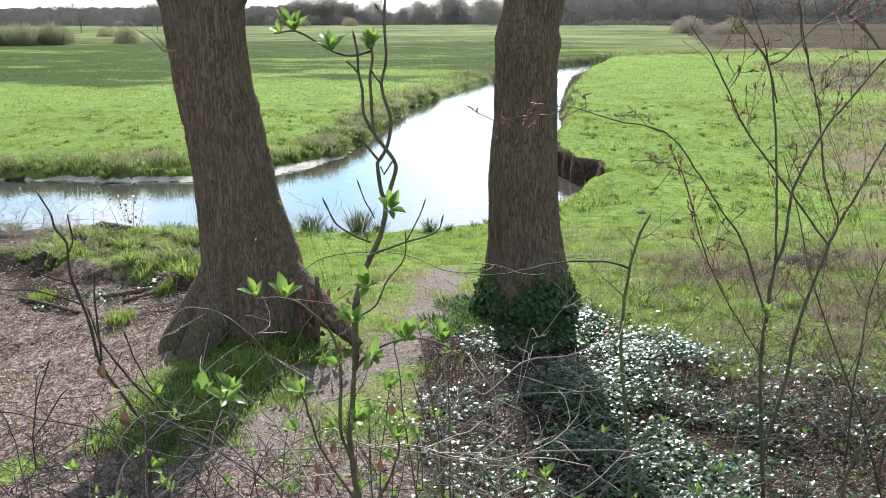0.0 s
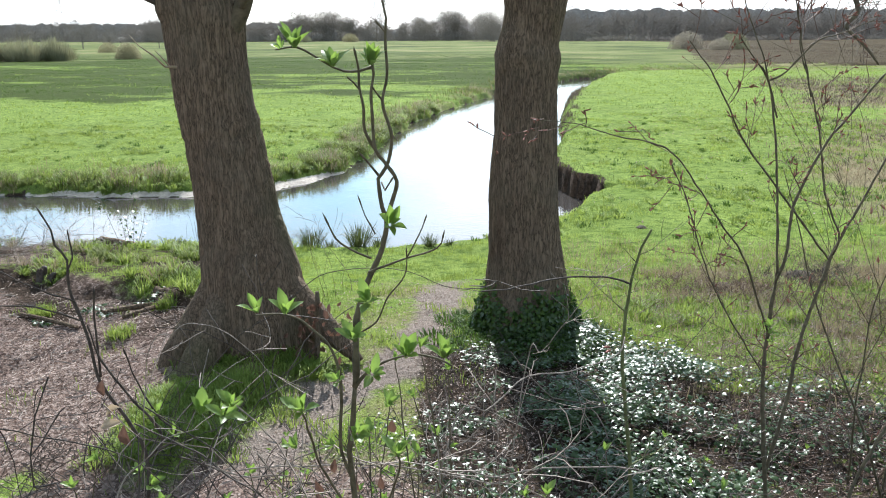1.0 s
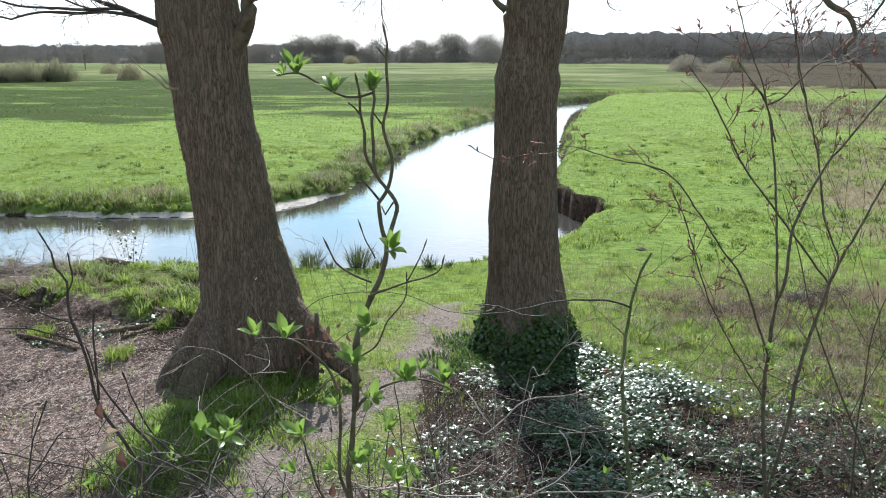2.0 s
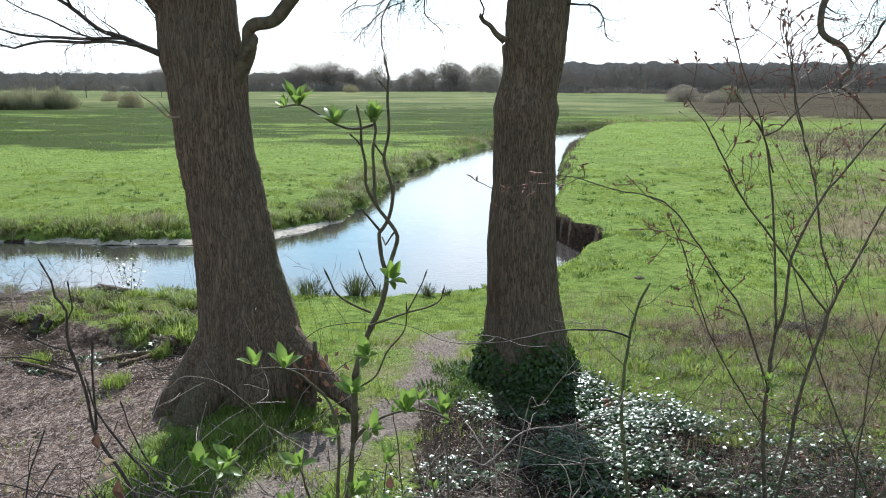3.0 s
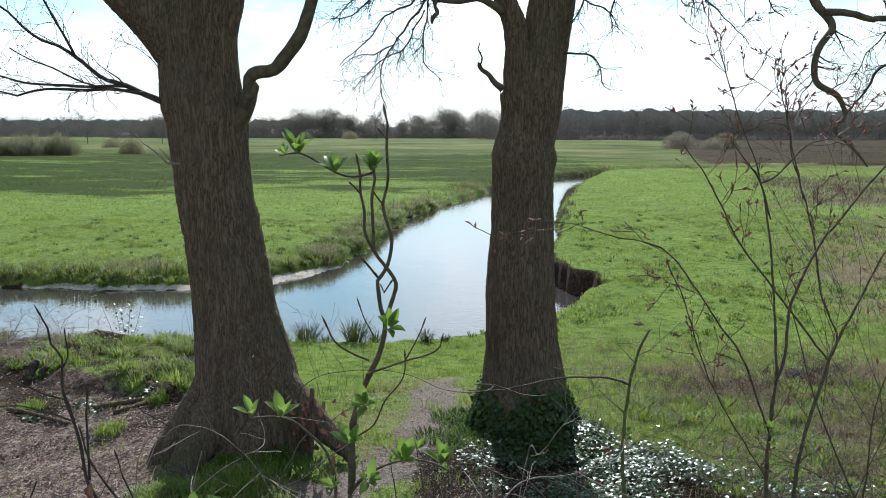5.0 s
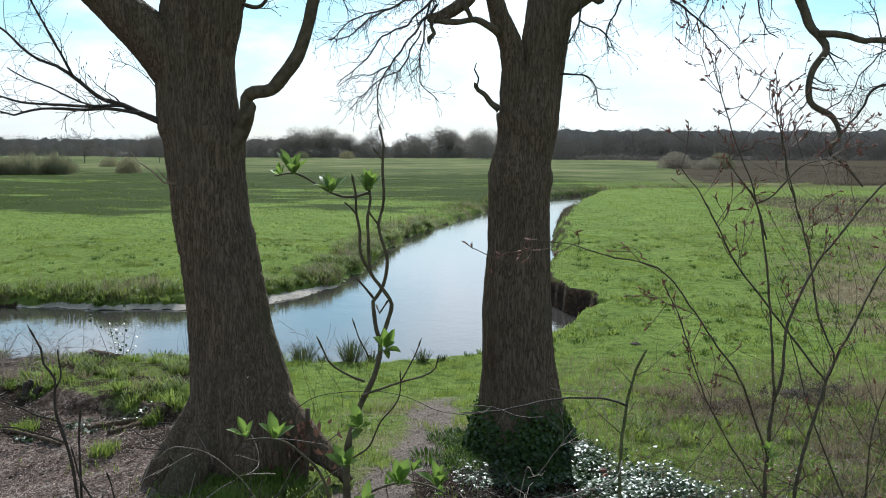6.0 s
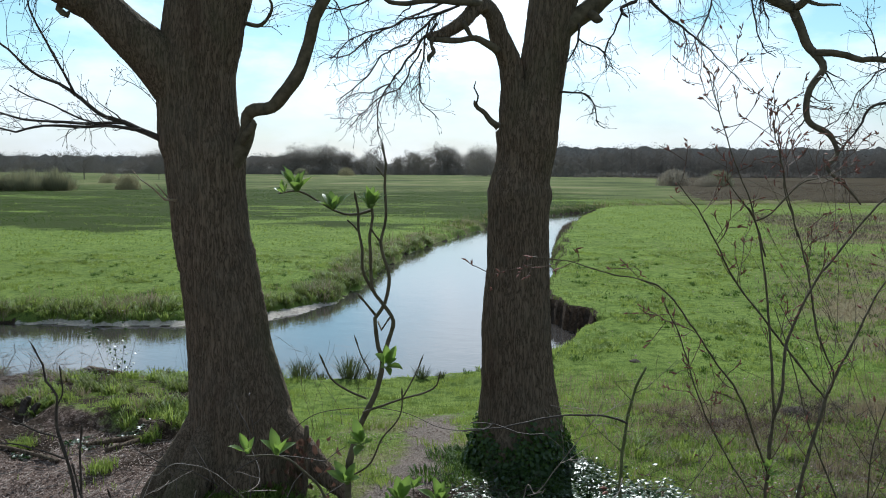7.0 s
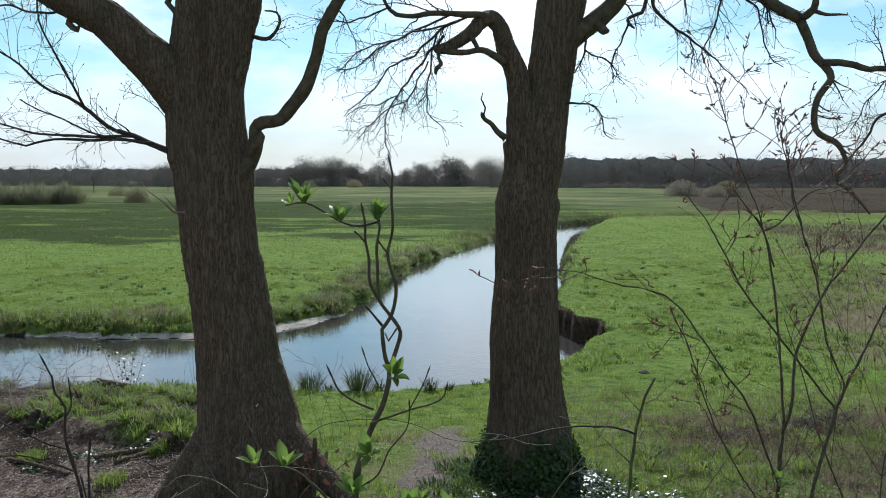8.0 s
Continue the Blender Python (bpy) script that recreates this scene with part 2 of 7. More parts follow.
M_MOSS = leaf_material("moss_cushion", (0.03, 0.06, 0.012), (0.08, 0.13, 0.02), (0.1, 0.18, 0.02), 0.3, 0.8)


# ---- mesh helpers ----
class Geo:
    """Gathers the vertices and faces of one mesh."""

    def __init__(self):
        self.v, self.f = [], []

    def tube(self, pts, radii, sides=6, cap=True):
        """A round, tapering tube along points."""
        base, n = len(self.v), len(pts)
        up = None
        for i, p in enumerate(pts):
            d = (pts[min(i + 1, n - 1)] - pts[max(i - 1, 0)]).normalized()
            if up is None:
                up = d.orthogonal().normalized()
            up = (up - d * up.dot(d))
            up = up.normalized() if up.length > 1e-6 else d.orthogonal().normalized()
            side = d.cross(up)
            for j in range(sides):
                a = 2 * math.pi * j / sides
                self.v.append(p + (up * math.cos(a) + side * math.sin(a)) * radii[i])
        for i in range(n - 1):
            for j in range(sides):
                a, b = base + i * sides + j, base + i * sides + (j + 1) % sides
                self.f.append((a, b, b + sides, a + sides))
        if cap:
            self.f.append(tuple(base + j for j in range(sides))[::-1])
            self.f.append(tuple(base + (n - 1) * sides + j for j in range(sides)))

    def leaf(self, at, along, normal, length, width, fold=0.25, curl=0.2):
        """A leaf folded along its midrib, pointed, drooping by curl."""
        along = along.normalized()
        side = along.cross(normal)
        side = side.normalized() if side.length > 1e-6 else along.orthogonal().normalized()
        up = side.cross(along)
        base = len(self.v)
        for s, w in ((0.0, 0.06), (0.3, 0.8), (0.62, 0.95), (1.0, 0.03)):
            mid = at + along * (length * s) - up * (curl * length * s * s)
            lift = up * (fold * width * w * 0.5)
            self.v += [mid - side * (w * width / 2) + lift, mid, mid + side * (w * width / 2) + lift]
        for i in range(3):
            a = base + 3 * i
            self.f += [(a, a + 1, a + 4, a + 3), (a + 1, a + 2, a + 5, a + 4)]

    def mesh(self, name, material, smooth=True):
        me = bpy.data.meshes.new(name)
        me.from_pydata([tuple(p) for p in self.v], [], self.f)
        me.materials.append(material)
        if smooth:
            me.shade_smooth()
        me.update()
        return me


def fast_mesh(name, verts, loops_per_face, faces, material, smooth=True):
    """A mesh of many alike faces from number arrays."""
    me = bpy.data.meshes.new(name)
    nf = len(faces)
    me.vertices.add(len(verts))
    me.vertices.foreach_set("co", np.asarray(verts, dtype=np.float32).ravel())
    me.loops.add(nf * loops_per_face)
    me.loops.foreach_set("vertex_index", np.asarray(faces, dtype=np.int32).ravel())
    me.polygons.add(nf)
    me.polygons.foreach_set("loop_start", np.arange(0, nf * loops_per_face, loops_per_face, dtype=np.int32))
    me.update(calc_edges=True)
    me.validate()
    me.materials.append(material)
    if smooth:
        me.shade_smooth()
    return me


def thing(name, at, label, category, group="", kind=""):
    ob = new(name)
    ob.location = at
    return tagged(ob, label, category, group, kind)


def part(name, geo, material, parent, label="", smooth=True):
    """Links a Geo, built in world metres, as one mesh under a thing or part."""
    ob = new(name, geo.mesh(name, material, smooth))
    ob.parent = parent
    at = Vector(parent.location)
    if parent.parent:
        at += Vector(parent.parent.location)
    ob.location = -at
    return tagged(ob, label)


def smooth_line(ctrl, step):
    """Points along a Catmull-Rom line through the control points (the last number of each is its radius)."""
    c = [Vector(p[:3]) for p in ctrl]
    r = [p[3] for p in ctrl]
    c = [c[0] * 2 - c[1]] + c + [c[-1] * 2 - c[-2]]
    pts, rad = [], []
    for i in range(1, len(c) - 2):
        p0, p1, p2, p3 = c[i - 1:i + 3]
        n = max(1, int((p2 - p1).length / step))
        for j in range(n):
            t = j / n
            pts.append(0.5 * ((2 * p1) + (p2 - p0) * t + (2 * p0 - 5 * p1 + 4 * p2 - p3) * t * t + (3 * p1 - p0 - 3 * p2 + p3) * t ** 3))
            rad.append(r[i - 1] + (r[i] - r[i - 1]) * t)
    return pts + [c[-2]], rad + [r[-1]]


def wave(x, y, s, seed=0.0):
    """A cheap smooth field between about -1 and 1, for number arrays."""
    x, y = np.asarray(x, float) / s + seed * 1.7, np.asarray(y, float) / s - seed * 2.3
    return (np.sin(x * 1.9 + 1.3 * np.sin(y * 1.1 + seed)) + np.sin(y * 2.3 + 1.7 * np.sin(x * 0.9 + 2 * seed))
            + 0.6 * np.sin(x * 3.7 + y * 2.9 + seed) + 0.5 * np.sin(5.3 * y - 3.1 * x + 1.2 * np.sin(x * 2.2))) / 3.1


def step(a, b, v):
    t = np.clip((np.asarray(v, float) - a) / (b - a), 0, 1)
    return t * t * (3 - 2 * t)


# ---- the stream and the lie of the land ----
FAR_BANK = [(-90, 23), (-30, 21), (-14, 20), (-7.4, 19.5), (-5.4, 19.7), (-4.0, 20.15), (-3.3, 21.3), (-2.45, 25), (-1.75, 31.8), (-0.5, 39.7),
            (3.1, 52.5), (9.8, 69.5), (14.7, 76), (18.5, 80.5), (29, 86), (60, 98), (120, 133)]
NEAR_BANK = [(-90, 16), (-30, 14.4), (-14, 13.8), (-6, 13.5), (-2, 13.4), (0.4, 13.9), (1.7, 15.4), (2.69, 16.9), (3.32, 17.9), (3.48, 18.5), (3.05, 19.55), (2.85, 21.2), (3.15, 24.0),
             (4.1, 29), (5.2, 37), (7.8, 50), (13.9, 71), (19.5, 77.5), (31, 82), (62, 94), (122, 128)]


def bank_line(ctrl):
    """A smooth bank line: close points near by, wide ones far off."""
    p = [(q.x, q.y) for q in smooth_line([(x, y, 0, 0) for x, y in ctrl], 0.8)[0]]
    return np.array([q for i, q in enumerate(p) if i % 5 == 0 or i == len(p) - 1 or (abs(q[0]) < 9 and q[1] < 32)])


FAR_LINE, NEAR_LINE = bank_line(FAR_BANK), bank_line(NEAR_BANK)


def line_distance(x, y, line):
    """The distance of points to a line, and on which side of it they lie (+ left of its way)."""
    a, d = line[:-1], np.diff(line, axis=0)
    out = np.empty(x.shape)
    for s in range(0, len(x), 6000):
        px, py = x[s:s + 6000, None] - a[None, :, 0], y[s:s + 6000, None] - a[None, :, 1]
        t = np.clip((px * d[:, 0] + py * d[:, 1]) / (d ** 2).sum(1), 0, 1)
        px, py = px - t * d[:, 0], py - t * d[:, 1]
        q = px * px + py * py
        k = q.argmin(1)
        i = np.arange(len(k))
        out[s:s + 6000] = np.sqrt(q[i, k]) * np.sign(d[k, 0] * py[i, k] - d[k, 1] * px[i, k])
    return out


def ivy_body(x, y):
    """The patch of the bank that ivy has taken over."""
    return step(-0.55 + 0.55 * step(5.0, 5.6, y), 0.1 + 0.3 * step(5.0, 5.6, y), x + 0.3 * wave(x, y, 0.6, 21)) * step(6.8, 6.3, y - 0.25 * x * (x < 2) + 0.35 * wave(x, y, 0.7, 22)) * step(3.6, 2.9, x + 0.4 * wave(x, y, 0.9, 23)) * (1 - 0.8 * step(1.9, 2.6, x) * step(5.6, 6.2, y)) * step(0.6, 1.8, y + 0.5 * wave(x, y, 0.8, 135))


def LEDGE(x):
    """Where the grassy brow ends above the bare slope."""
    return 8.45 - 0.43 * (np.asarray(x) + 2.6)


def land(x, y):
    """The height of the ground and the weights of what covers it."""
    x, y = np.asarray(x, float), np.asarray(y, float)
    wob = 0.16 * wave(x, y, 0.55, 1) + 0.22 * wave(x, y, 2.1, 2)
    far, near = line_distance(x, y, FAR_LINE), -line_distance(x, y, NEAR_LINE)
    far, near = far + wob, near + wob * 0.6
    meadow = 0.56 + 0.05 * wave(x, y, 7, 3) + 0.05 * wave(x, y, 23, 4) + (0.022 * wave(x, y, 0.9, 5) + 0.012 * wave(x, y, 0.33, 51) + 0.02 * wave(x, y, 2.4, 83)) * step(70, 30, y)
    meadow = meadow + 0.8 * step(120, 420, np.hypot(x, y))
    bar = np.exp(-(((x + 4.6) / 2.6) ** 2 + ((y - 20.6) / 1.9) ** 2))
    shelf = step(-16, -9, x) * step(-2.5, -4, x)
    ledge = 0.05 + 0.5 * bar + 0.13 * shelf * (0.6 + 0.9 * wave(x, y, 1.1, 69))
    far_h = 0.08 * step(0, 0.3, far) + (meadow - 0.08 - 0.2 * step(60, 30, y)) * (0.55 * step(ledge, ledge + 0.25, far) + 0.45 * step(ledge + 0.2, ledge + 1.8, far))
    knoll = 2.1 - 0.93 * step(0.3, 4.6, y) - 0.13 * step(4, 7, y) - 0.48 * step(6.8, 12.4, y) + 0.045 * wave(x, y, 0.8, 6) * step(16, 4, y) + 0.03 * wave(x, y, 0.3, 52)
    knoll = knoll - 0.22 * step(-1.9, -4.2, x) * step(8.9, 6.8, y) * step(2, 4.5, y) + 0.22 * step(-2.2, -3.0, x) * step(-0.22, 0.2, y - LEDGE(x) + 0.2 * wave(x, y, 0.45, 74)) * step(12.8, 11, y)
    knoll = knoll + 0.17 * np.exp(-(((x + 1.65) / 0.8) ** 2 + ((y - 6.4) / 0.6) ** 2))
    knoll = knoll + (0.045 * wave(x, y, 0.5, 131) + 0.022 * wave(x, y, 0.19, 132)) * step(-2.2, -2.9, x) * step(9.4, 8.6, y) * step(3.5, 4.5, y)
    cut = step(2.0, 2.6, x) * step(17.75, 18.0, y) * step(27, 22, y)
    rim = 0.04 + (1.0 - 0.6 * step(2.4, 3.2, x)) * (1 - cut) * step(30, 20, y) + 0.35 * step(20, 30, y)
    near_h = knoll * step(30, 16, y) + meadow * (1 - step(30, 16, y))
    near_h = near_h * step(-0.02, rim, near)
    bed = -0.5
    h = np.where(far > 0, far_h, np.where(near > 0, near_h, bed * step(0.0, 0.7, np.minimum(-far, -near))))
    dist = np.hypot(x, y)
    dry_land = (far > 0) | (near > 0)
    w = {}
    edge = np.where(far > 0, far, near)
    w["mud"] = np.where(far > 0, np.clip(bar * 1.3 + 0.8 * shelf + 0.5, 0, 1) * step(ledge + 0.07, ledge - 0.05, far), 0)
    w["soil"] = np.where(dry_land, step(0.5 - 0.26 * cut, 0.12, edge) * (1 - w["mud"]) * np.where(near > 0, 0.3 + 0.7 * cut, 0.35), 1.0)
    # Ground colour darkened to give the bramble tangle its shade.
    w["soil"] = np.maximum(w["soil"], 0.7 * step(1.5, 1.9, x) * step(4.9, 4.5, y) * step(2.4, 3.2, y + 0.4 * wave(x, y, 0.6, 87)) * step(3.4, 3.0, x) * (near > 0) * (0.8 + 0.4 * wave(x, y, 0.3, 86)))
    ledge_edge = step(-2.2, -2.7, x) * step(-1.5, -0.5, y - LEDGE(x) + 0.3 * wave(x, y, 0.6, 65)) * step(0.16, -0.06, y - LEDGE(x) + 0.25 * wave(x, y, 0.6, 65))
    w["soil"] = np.maximum(w["soil"], 0.95 * ledge_edge * (0.75 + 0.5 * wave(x, y, 0.5, 66)))
    w["soil"] = np.maximum(w["soil"], 0.62 * step(-2.1, -2.6, x) * step(-0.1, 0.2, y - LEDGE(x)) * step(13.1, 12.6, y) * (near > 0) * (0.9 + 0.7 * wave(x, y, 0.5, 115)))
    # Darker brown ground in a block between the path and the second tree.
    w["soil"] = np.maximum(w["soil"], 0.85 * step(-0.35, -0.05, x) * step(0.85, 0.6, x) * step(4.0, 4.4, y) * step(7.0, 6.6, y) * (near > 0))
    w["litter"] = np.clip(step(0.1, -0.3, y - LEDGE(np.minimum(x, -2.2)) + 0.3 * wave(x, y, 1.6, 7)) * step(-1.2, -2.2, x + 0.3 * wave(x, y, 1.1, 8)) + step(5.6, 4.2, y + 0.35 * wave(x, y, 0.9, 9)) * 0.95 + step(-1.9, -3.4, x + 0.4 * wave(x, y, 1.2, 54)) * step(12.9, 12.3, y) * (0.55 + 0.75 * wave(x, y, 0.7, 55)) * 0.75 + 0.95 * step(-4.3, -5.0, x + 0.3 * wave(x, y, 0.8, 81)) * step(0.3, 0.7, y - LEDGE(x)) * step(13.0, 12.6, y), 0, 1)
    way = np.interp(y, [4.6, 4.86, 5.34, 5.72, 6.14, 6.6, 7.17, 7.82, 8.6, 9.26], [-1.1, -1.06, -0.98, -0.82, -0.55, -0.28, -0.16, -0.07, 0.0, 0.03])
    half = np.interp(y, [4.9, 5.72, 6.14, 6.6, 7.8, 9.3], [0.16, 0.22, 0.24, 0.2, 0.18, 0.2])
    body = ivy_body(x, y)
    # Darkened under the ivy: the shadows between its leaves, put into the colour.
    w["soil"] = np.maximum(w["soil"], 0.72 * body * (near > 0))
    w["litter"] = np.maximum(w["litter"] * (1 - 0.6 * body), 0.35 * body) * (1 - step(1.0, 0.6, np.hypot((x + 2.8) / 0.5, (y - 4.3) / 0.4) + 0.3 * wave(x, y, 0.35, 58)))
    w["litter"] = np.maximum(w["litter"], 0.75 * step(-0.4, 0.0, x) * step(0.9, 0.5, x) * step(6.9, 6.3, y) * step(4.5, 5.2, y) * (0.7 + 0.5 * wave(x, y, 0.35, 59)))
    w["litter"] = w["litter"] * (1 - 0.9 * step(1.0, 0.6, np.hypot((x + 1.72) / 0.6, (y - 5.45) / 1.3) + 0.2 * wave(x, y, 0.4, 82)))
    w["litter"] = w["litter"] * (1 - 0.9 * step(1.0, -2.5, y + 1.5 * wave(x, y, 1.7, 71) + 0.2 * np.abs(x)))
    w["path"] = step(half + 0.22, half - 0.12, np.abs(x - way) + 0.12 * wave(x, y, 0.4, 19) + 0.06 * wave(x, y, 0.13, 117)) * step(10.2, 8.8, y + 0.4 * wave(x, y, 0.5, 56)) * step(4.0, 4.8, y)
    w["dry"] = np.clip(step(0, 3, x - 0.33 * y - 1.5 + 1.6 * wave(x, y, 5, 11)) * step(66, 56, y + 3 * wave(x, y, 4, 53)) * step(13, 19, y) * (0.3 + 0.3 * step(36, 44, y) + 0.5 * wave(x, y, 3.2, 12) + 0.25 * wave(x, y, 1.1, 57)), 0, 1) + \
        step(1.6, 2.8, x) * step(11.8, 9.8, y) * step(5.5, 6.6, y) * (0.7 * wave(x, y, 0.7, 13) + 0.4 * wave(x, y, 0.27, 73) + 0.1) + 0.95 * sum(np.exp(-(((x - a) / r) ** 2 + ((y - b) / r) ** 2)) for a, b, r in ((3.24, 9.03, 0.34), (4.25, 9.47, 0.4), (2.5, 8.3, 0.2), (4.4, 7.9, 0.35), (3.6, 7.1, 0.25), (5.2, 10.2, 0.5)))
    w["dry"] = w["dry"] + step(1.5, 0.9, np.abs(x - way)) * step(10.6, 9.4, y) * step(4.8, 5.6, y) * (near > 0) * (0.42 + 0.35 * wave(x, y, 0.45, 133))
    w["dry"] = w["dry"] + 0.75 * step(-0.6, 1.5, x - 0.33 * y - 1.5) * step(28, 22, y) * step(11, 14, y) * (0.55 + 0.6 * wave(x, y, 1.9, 72))
    w["dry"] = np.clip(w["dry"] + np.where(far > 0, 0.55 * step(2.6, 0.8, far) * (0.5 + 0.8 * wave(x, y, 2.2, 14)), 0) * step(14, 18, y), 0, 1)
    w["sedge"] = np.where(far > 0, step(38, 58, y + 11 * wave(x, y, 11, 15) + 6 * wave(x, y, 3.3, 64) + 3 * wave(x, y, 1.2, 85) + 8 * wave(0.5 * x, y, 5, 111) + 0.25 * x) * (0.42 + 0.58 * step(150, 105, y + 14 * wave(x, y, 24, 16))) * step(230, 160, y), 0) * step(22, 4, x - 0.05 * y) * (0.9 + 0.5 * wave(0.6 * x, y, 9, 17) + 0.4 * wave(0.5 * x, y, 3.1, 84) + 0.3 * wave(0.7 * x, y, 1.3, 134))
    w["field"] = step(0, 5, x - 0.25 * y - 3.5 + 1.5 * wave(x, y, 6, 75)) * step(87, 94, y + 1.5 * wave(x, y, 7, 76))
    w["rough"] = step(88, 135, dist + 18 * wave(x, y, 30, 18) + 40 * step(0, 40, x))
    w["far_side"] = far
    w["near_side"] = near
    return h, w


def ground_sheet():
    """One sheet from the bank under the camera to the horizon: fine close by, coarse far off."""
    xs = np.concatenate([np.linspace(-900, -130, 16)[:-1], np.linspace(-130, -40, 34)[:-1], np.linspace(-40, -14, 60)[:-1], np.linspace(-14, 14, 235)[:-1],
                         np.linspace(14, 40, 70)[:-1], np.linspace(40, 130, 40)[:-1], np.linspace(130, 900, 16)])
    ys = np.concatenate([np.linspace(-120, -8, 12)[:-1], np.linspace(-8, 2, 24)[:-1], np.linspace(2, 30, 255)[:-1], np.linspace(30, 60, 110)[:-1],
                         np.linspace(60, 110, 90)[:-1], np.linspace(110, 300, 45)[:-1], np.linspace(300, 2400, 14)])
    gx, gy = np.meshgrid(xs, ys)
    h, w = land(gx.ravel(), gy.ravel())
    verts = np.stack([gx.ravel(), gy.ravel(), h], 1)
    nx, ny = len(xs), len(ys)
    i = (np.arange(ny - 1)[:, None] * nx + np.arange(nx - 1)[None, :]).ravel()
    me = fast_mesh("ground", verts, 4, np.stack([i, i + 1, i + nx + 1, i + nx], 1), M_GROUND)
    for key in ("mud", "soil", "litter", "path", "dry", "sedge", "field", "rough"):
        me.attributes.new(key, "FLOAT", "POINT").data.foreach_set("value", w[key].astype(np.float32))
    return tagged(new("ground", me), "green meadow with a leaf-strewn bank, path and muddy shore", "ground", kind="structure")


def ground_z(x, y):
    return float(land(np.array([x]), np.array([y]))[0][0])


ground_sheet()
water_geo = Geo()
water_geo.v = [Vector(p) for p in ((-120, 8, 0), (140, 8, 0), (140, 150, 0), (-120, 150, 0))]
water_geo.f = [(0, 1, 2, 3)]
tagged(new("water", water_geo.mesh("water", M_WATER, False)), "calm brown stream reflecting the pale sky", "stream", kind="structure")



# ---- the two big trees on the bank ----
def grow(geo, at, way, length, radius, rng, depth, droop=0.0, sides=4, spread=0.75, gnarl=0.25, kids=(3, 6), tips=None, thin=0.0016):
    """A bare branch that wanders and forks into finer ones."""
    n = max(4, int(length / 0.1))
    pts, rad, p, d = [at.copy()], [radius], at.copy(), way.normalized()
    for i in range(n):
        d = (d + Vector((rng.gauss(0, gnarl), rng.gauss(0, gnarl), rng.gauss(0, gnarl) - droop)) / math.sqrt(n) * 1.3).normalized()
        p = p + d * (length / n)
        pts.append(p.copy())
        rad.append(max(radius * (1 - 0.75 * (i + 1) / n), thin))
    geo.tube(pts, rad, sides, False)
    if tips is not None and depth <= 1:
        tips.append((pts[-1], d.copy()))
    if depth <= 0:
        return
    for _ in range(rng.randint(*kids)):
        i = rng.randint(max(1, n // 5), n)
        side = d.orthogonal()
        side.rotate(Matrix.Rotation(rng.uniform(0, 6.283), 3, d))
        dd = (pts[i] - pts[i - 1]).normalized() * (1 - spread * 0.5) + side.normalized() * spread
        grow(geo, pts[i], dd, length * rng.uniform(0.4, 0.7), rad[i] * rng.uniform(0.55, 0.8), rng, depth - 1, droop, 3, spread, gnarl, kids, tips, thin)


def bark_tube(geo, ctrl, sides, ring, ridge, flare=None, seed=0, scar=None, knots=()):
    """A trunk or heavy limb with furrowed bark; flare(angle, height) widens it to the roots, knots (x, z, size) swell on it."""
    pts, rad = smooth_line(ctrl, ring)
    base, n = len(geo.v), len(pts)
    up = Vector((0, -1, 0))
    for i, p in enumerate(pts):
        d = (pts[min(i + 1, n - 1)] - pts[max(i - 1, 0)]).normalized()
        up = (up - d * up.dot(d)).normalized()
        side = d.cross(up)
        for j in range(sides):
            a = 2 * math.pi * j / sides
            way = up * math.cos(a) + side * math.sin(a)
            q = p + way * rad[i]
            r = rad[i] * (1 + (flare(a, i * ring) if flare else 0))
            sway = 0.05 * noise.noise(Vector((q.x * 3 + seed, q.y * 3, q.z * 4)))
            k = noise.noise(Vector(((q.x + sway) * 27 + seed, (q.y - sway) * 27, q.z * 3.2)))
            k2 = noise.noise(Vector(((q.x - sway) * 43, q.y * 43 + seed, q.z * 6.5)))
            lump = noise.noise(Vector((q.x * 2.2, q.y * 2.2 + seed, q.z * 1.6)))
            r += ridge * (1 - 2.4 * abs(k) - 0.7 * abs(k2)) + 0.045 * rad[i] * lump
            for kx, kz, ks in knots:
                far = math.hypot(q.x - kx, q.z - kz) / ks
                if far < 2 and way.y < 0.3:
                    r += 0.3 * ks * math.exp(-far * far) * (1 - 1.3 * math.exp(-9 * far * far))
            if scar:
                r -= 0.010 * math.exp(-((p.z - scar + 0.02 * math.sin(a * 2)) / 0.022) ** 2) - 0.006 * math.exp(-((p.z - scar - 0.07) / 0.04) ** 2)
            geo.v.append(p + way * r)
    for i in range(n - 1):
        for j in range(sides):
            a, b = base + i * sides + j, base + i * sides + (j + 1) % sides
            geo.f.append((a, b, b + sides, a + sides))
    geo.f.append(tuple(base + (n - 1) * sides + j for j in range(sides)))


def limb(tree, name, material, *ctrl, sides=14, step_m=0.06, wobble=0.012):
    """A limb through control points, a little knobbly. Returns its points and radii."""
    pts, rad = smooth_line(ctrl, step_m)
    rad = [r * (1 + 0.16 * noise.noise(p * 6)) for p, r in zip(pts, rad)]
    g = Geo()
    g.tube([p + Vector((noise.noise(p * 5), noise.noise(p * 5 + Vector((9, 0, 0))), noise.noise(p * 5 + Vector((0, 9, 0))))) * wobble for p in pts], rad, sides)
    part(name, g, material, tree)
    return pts, rad


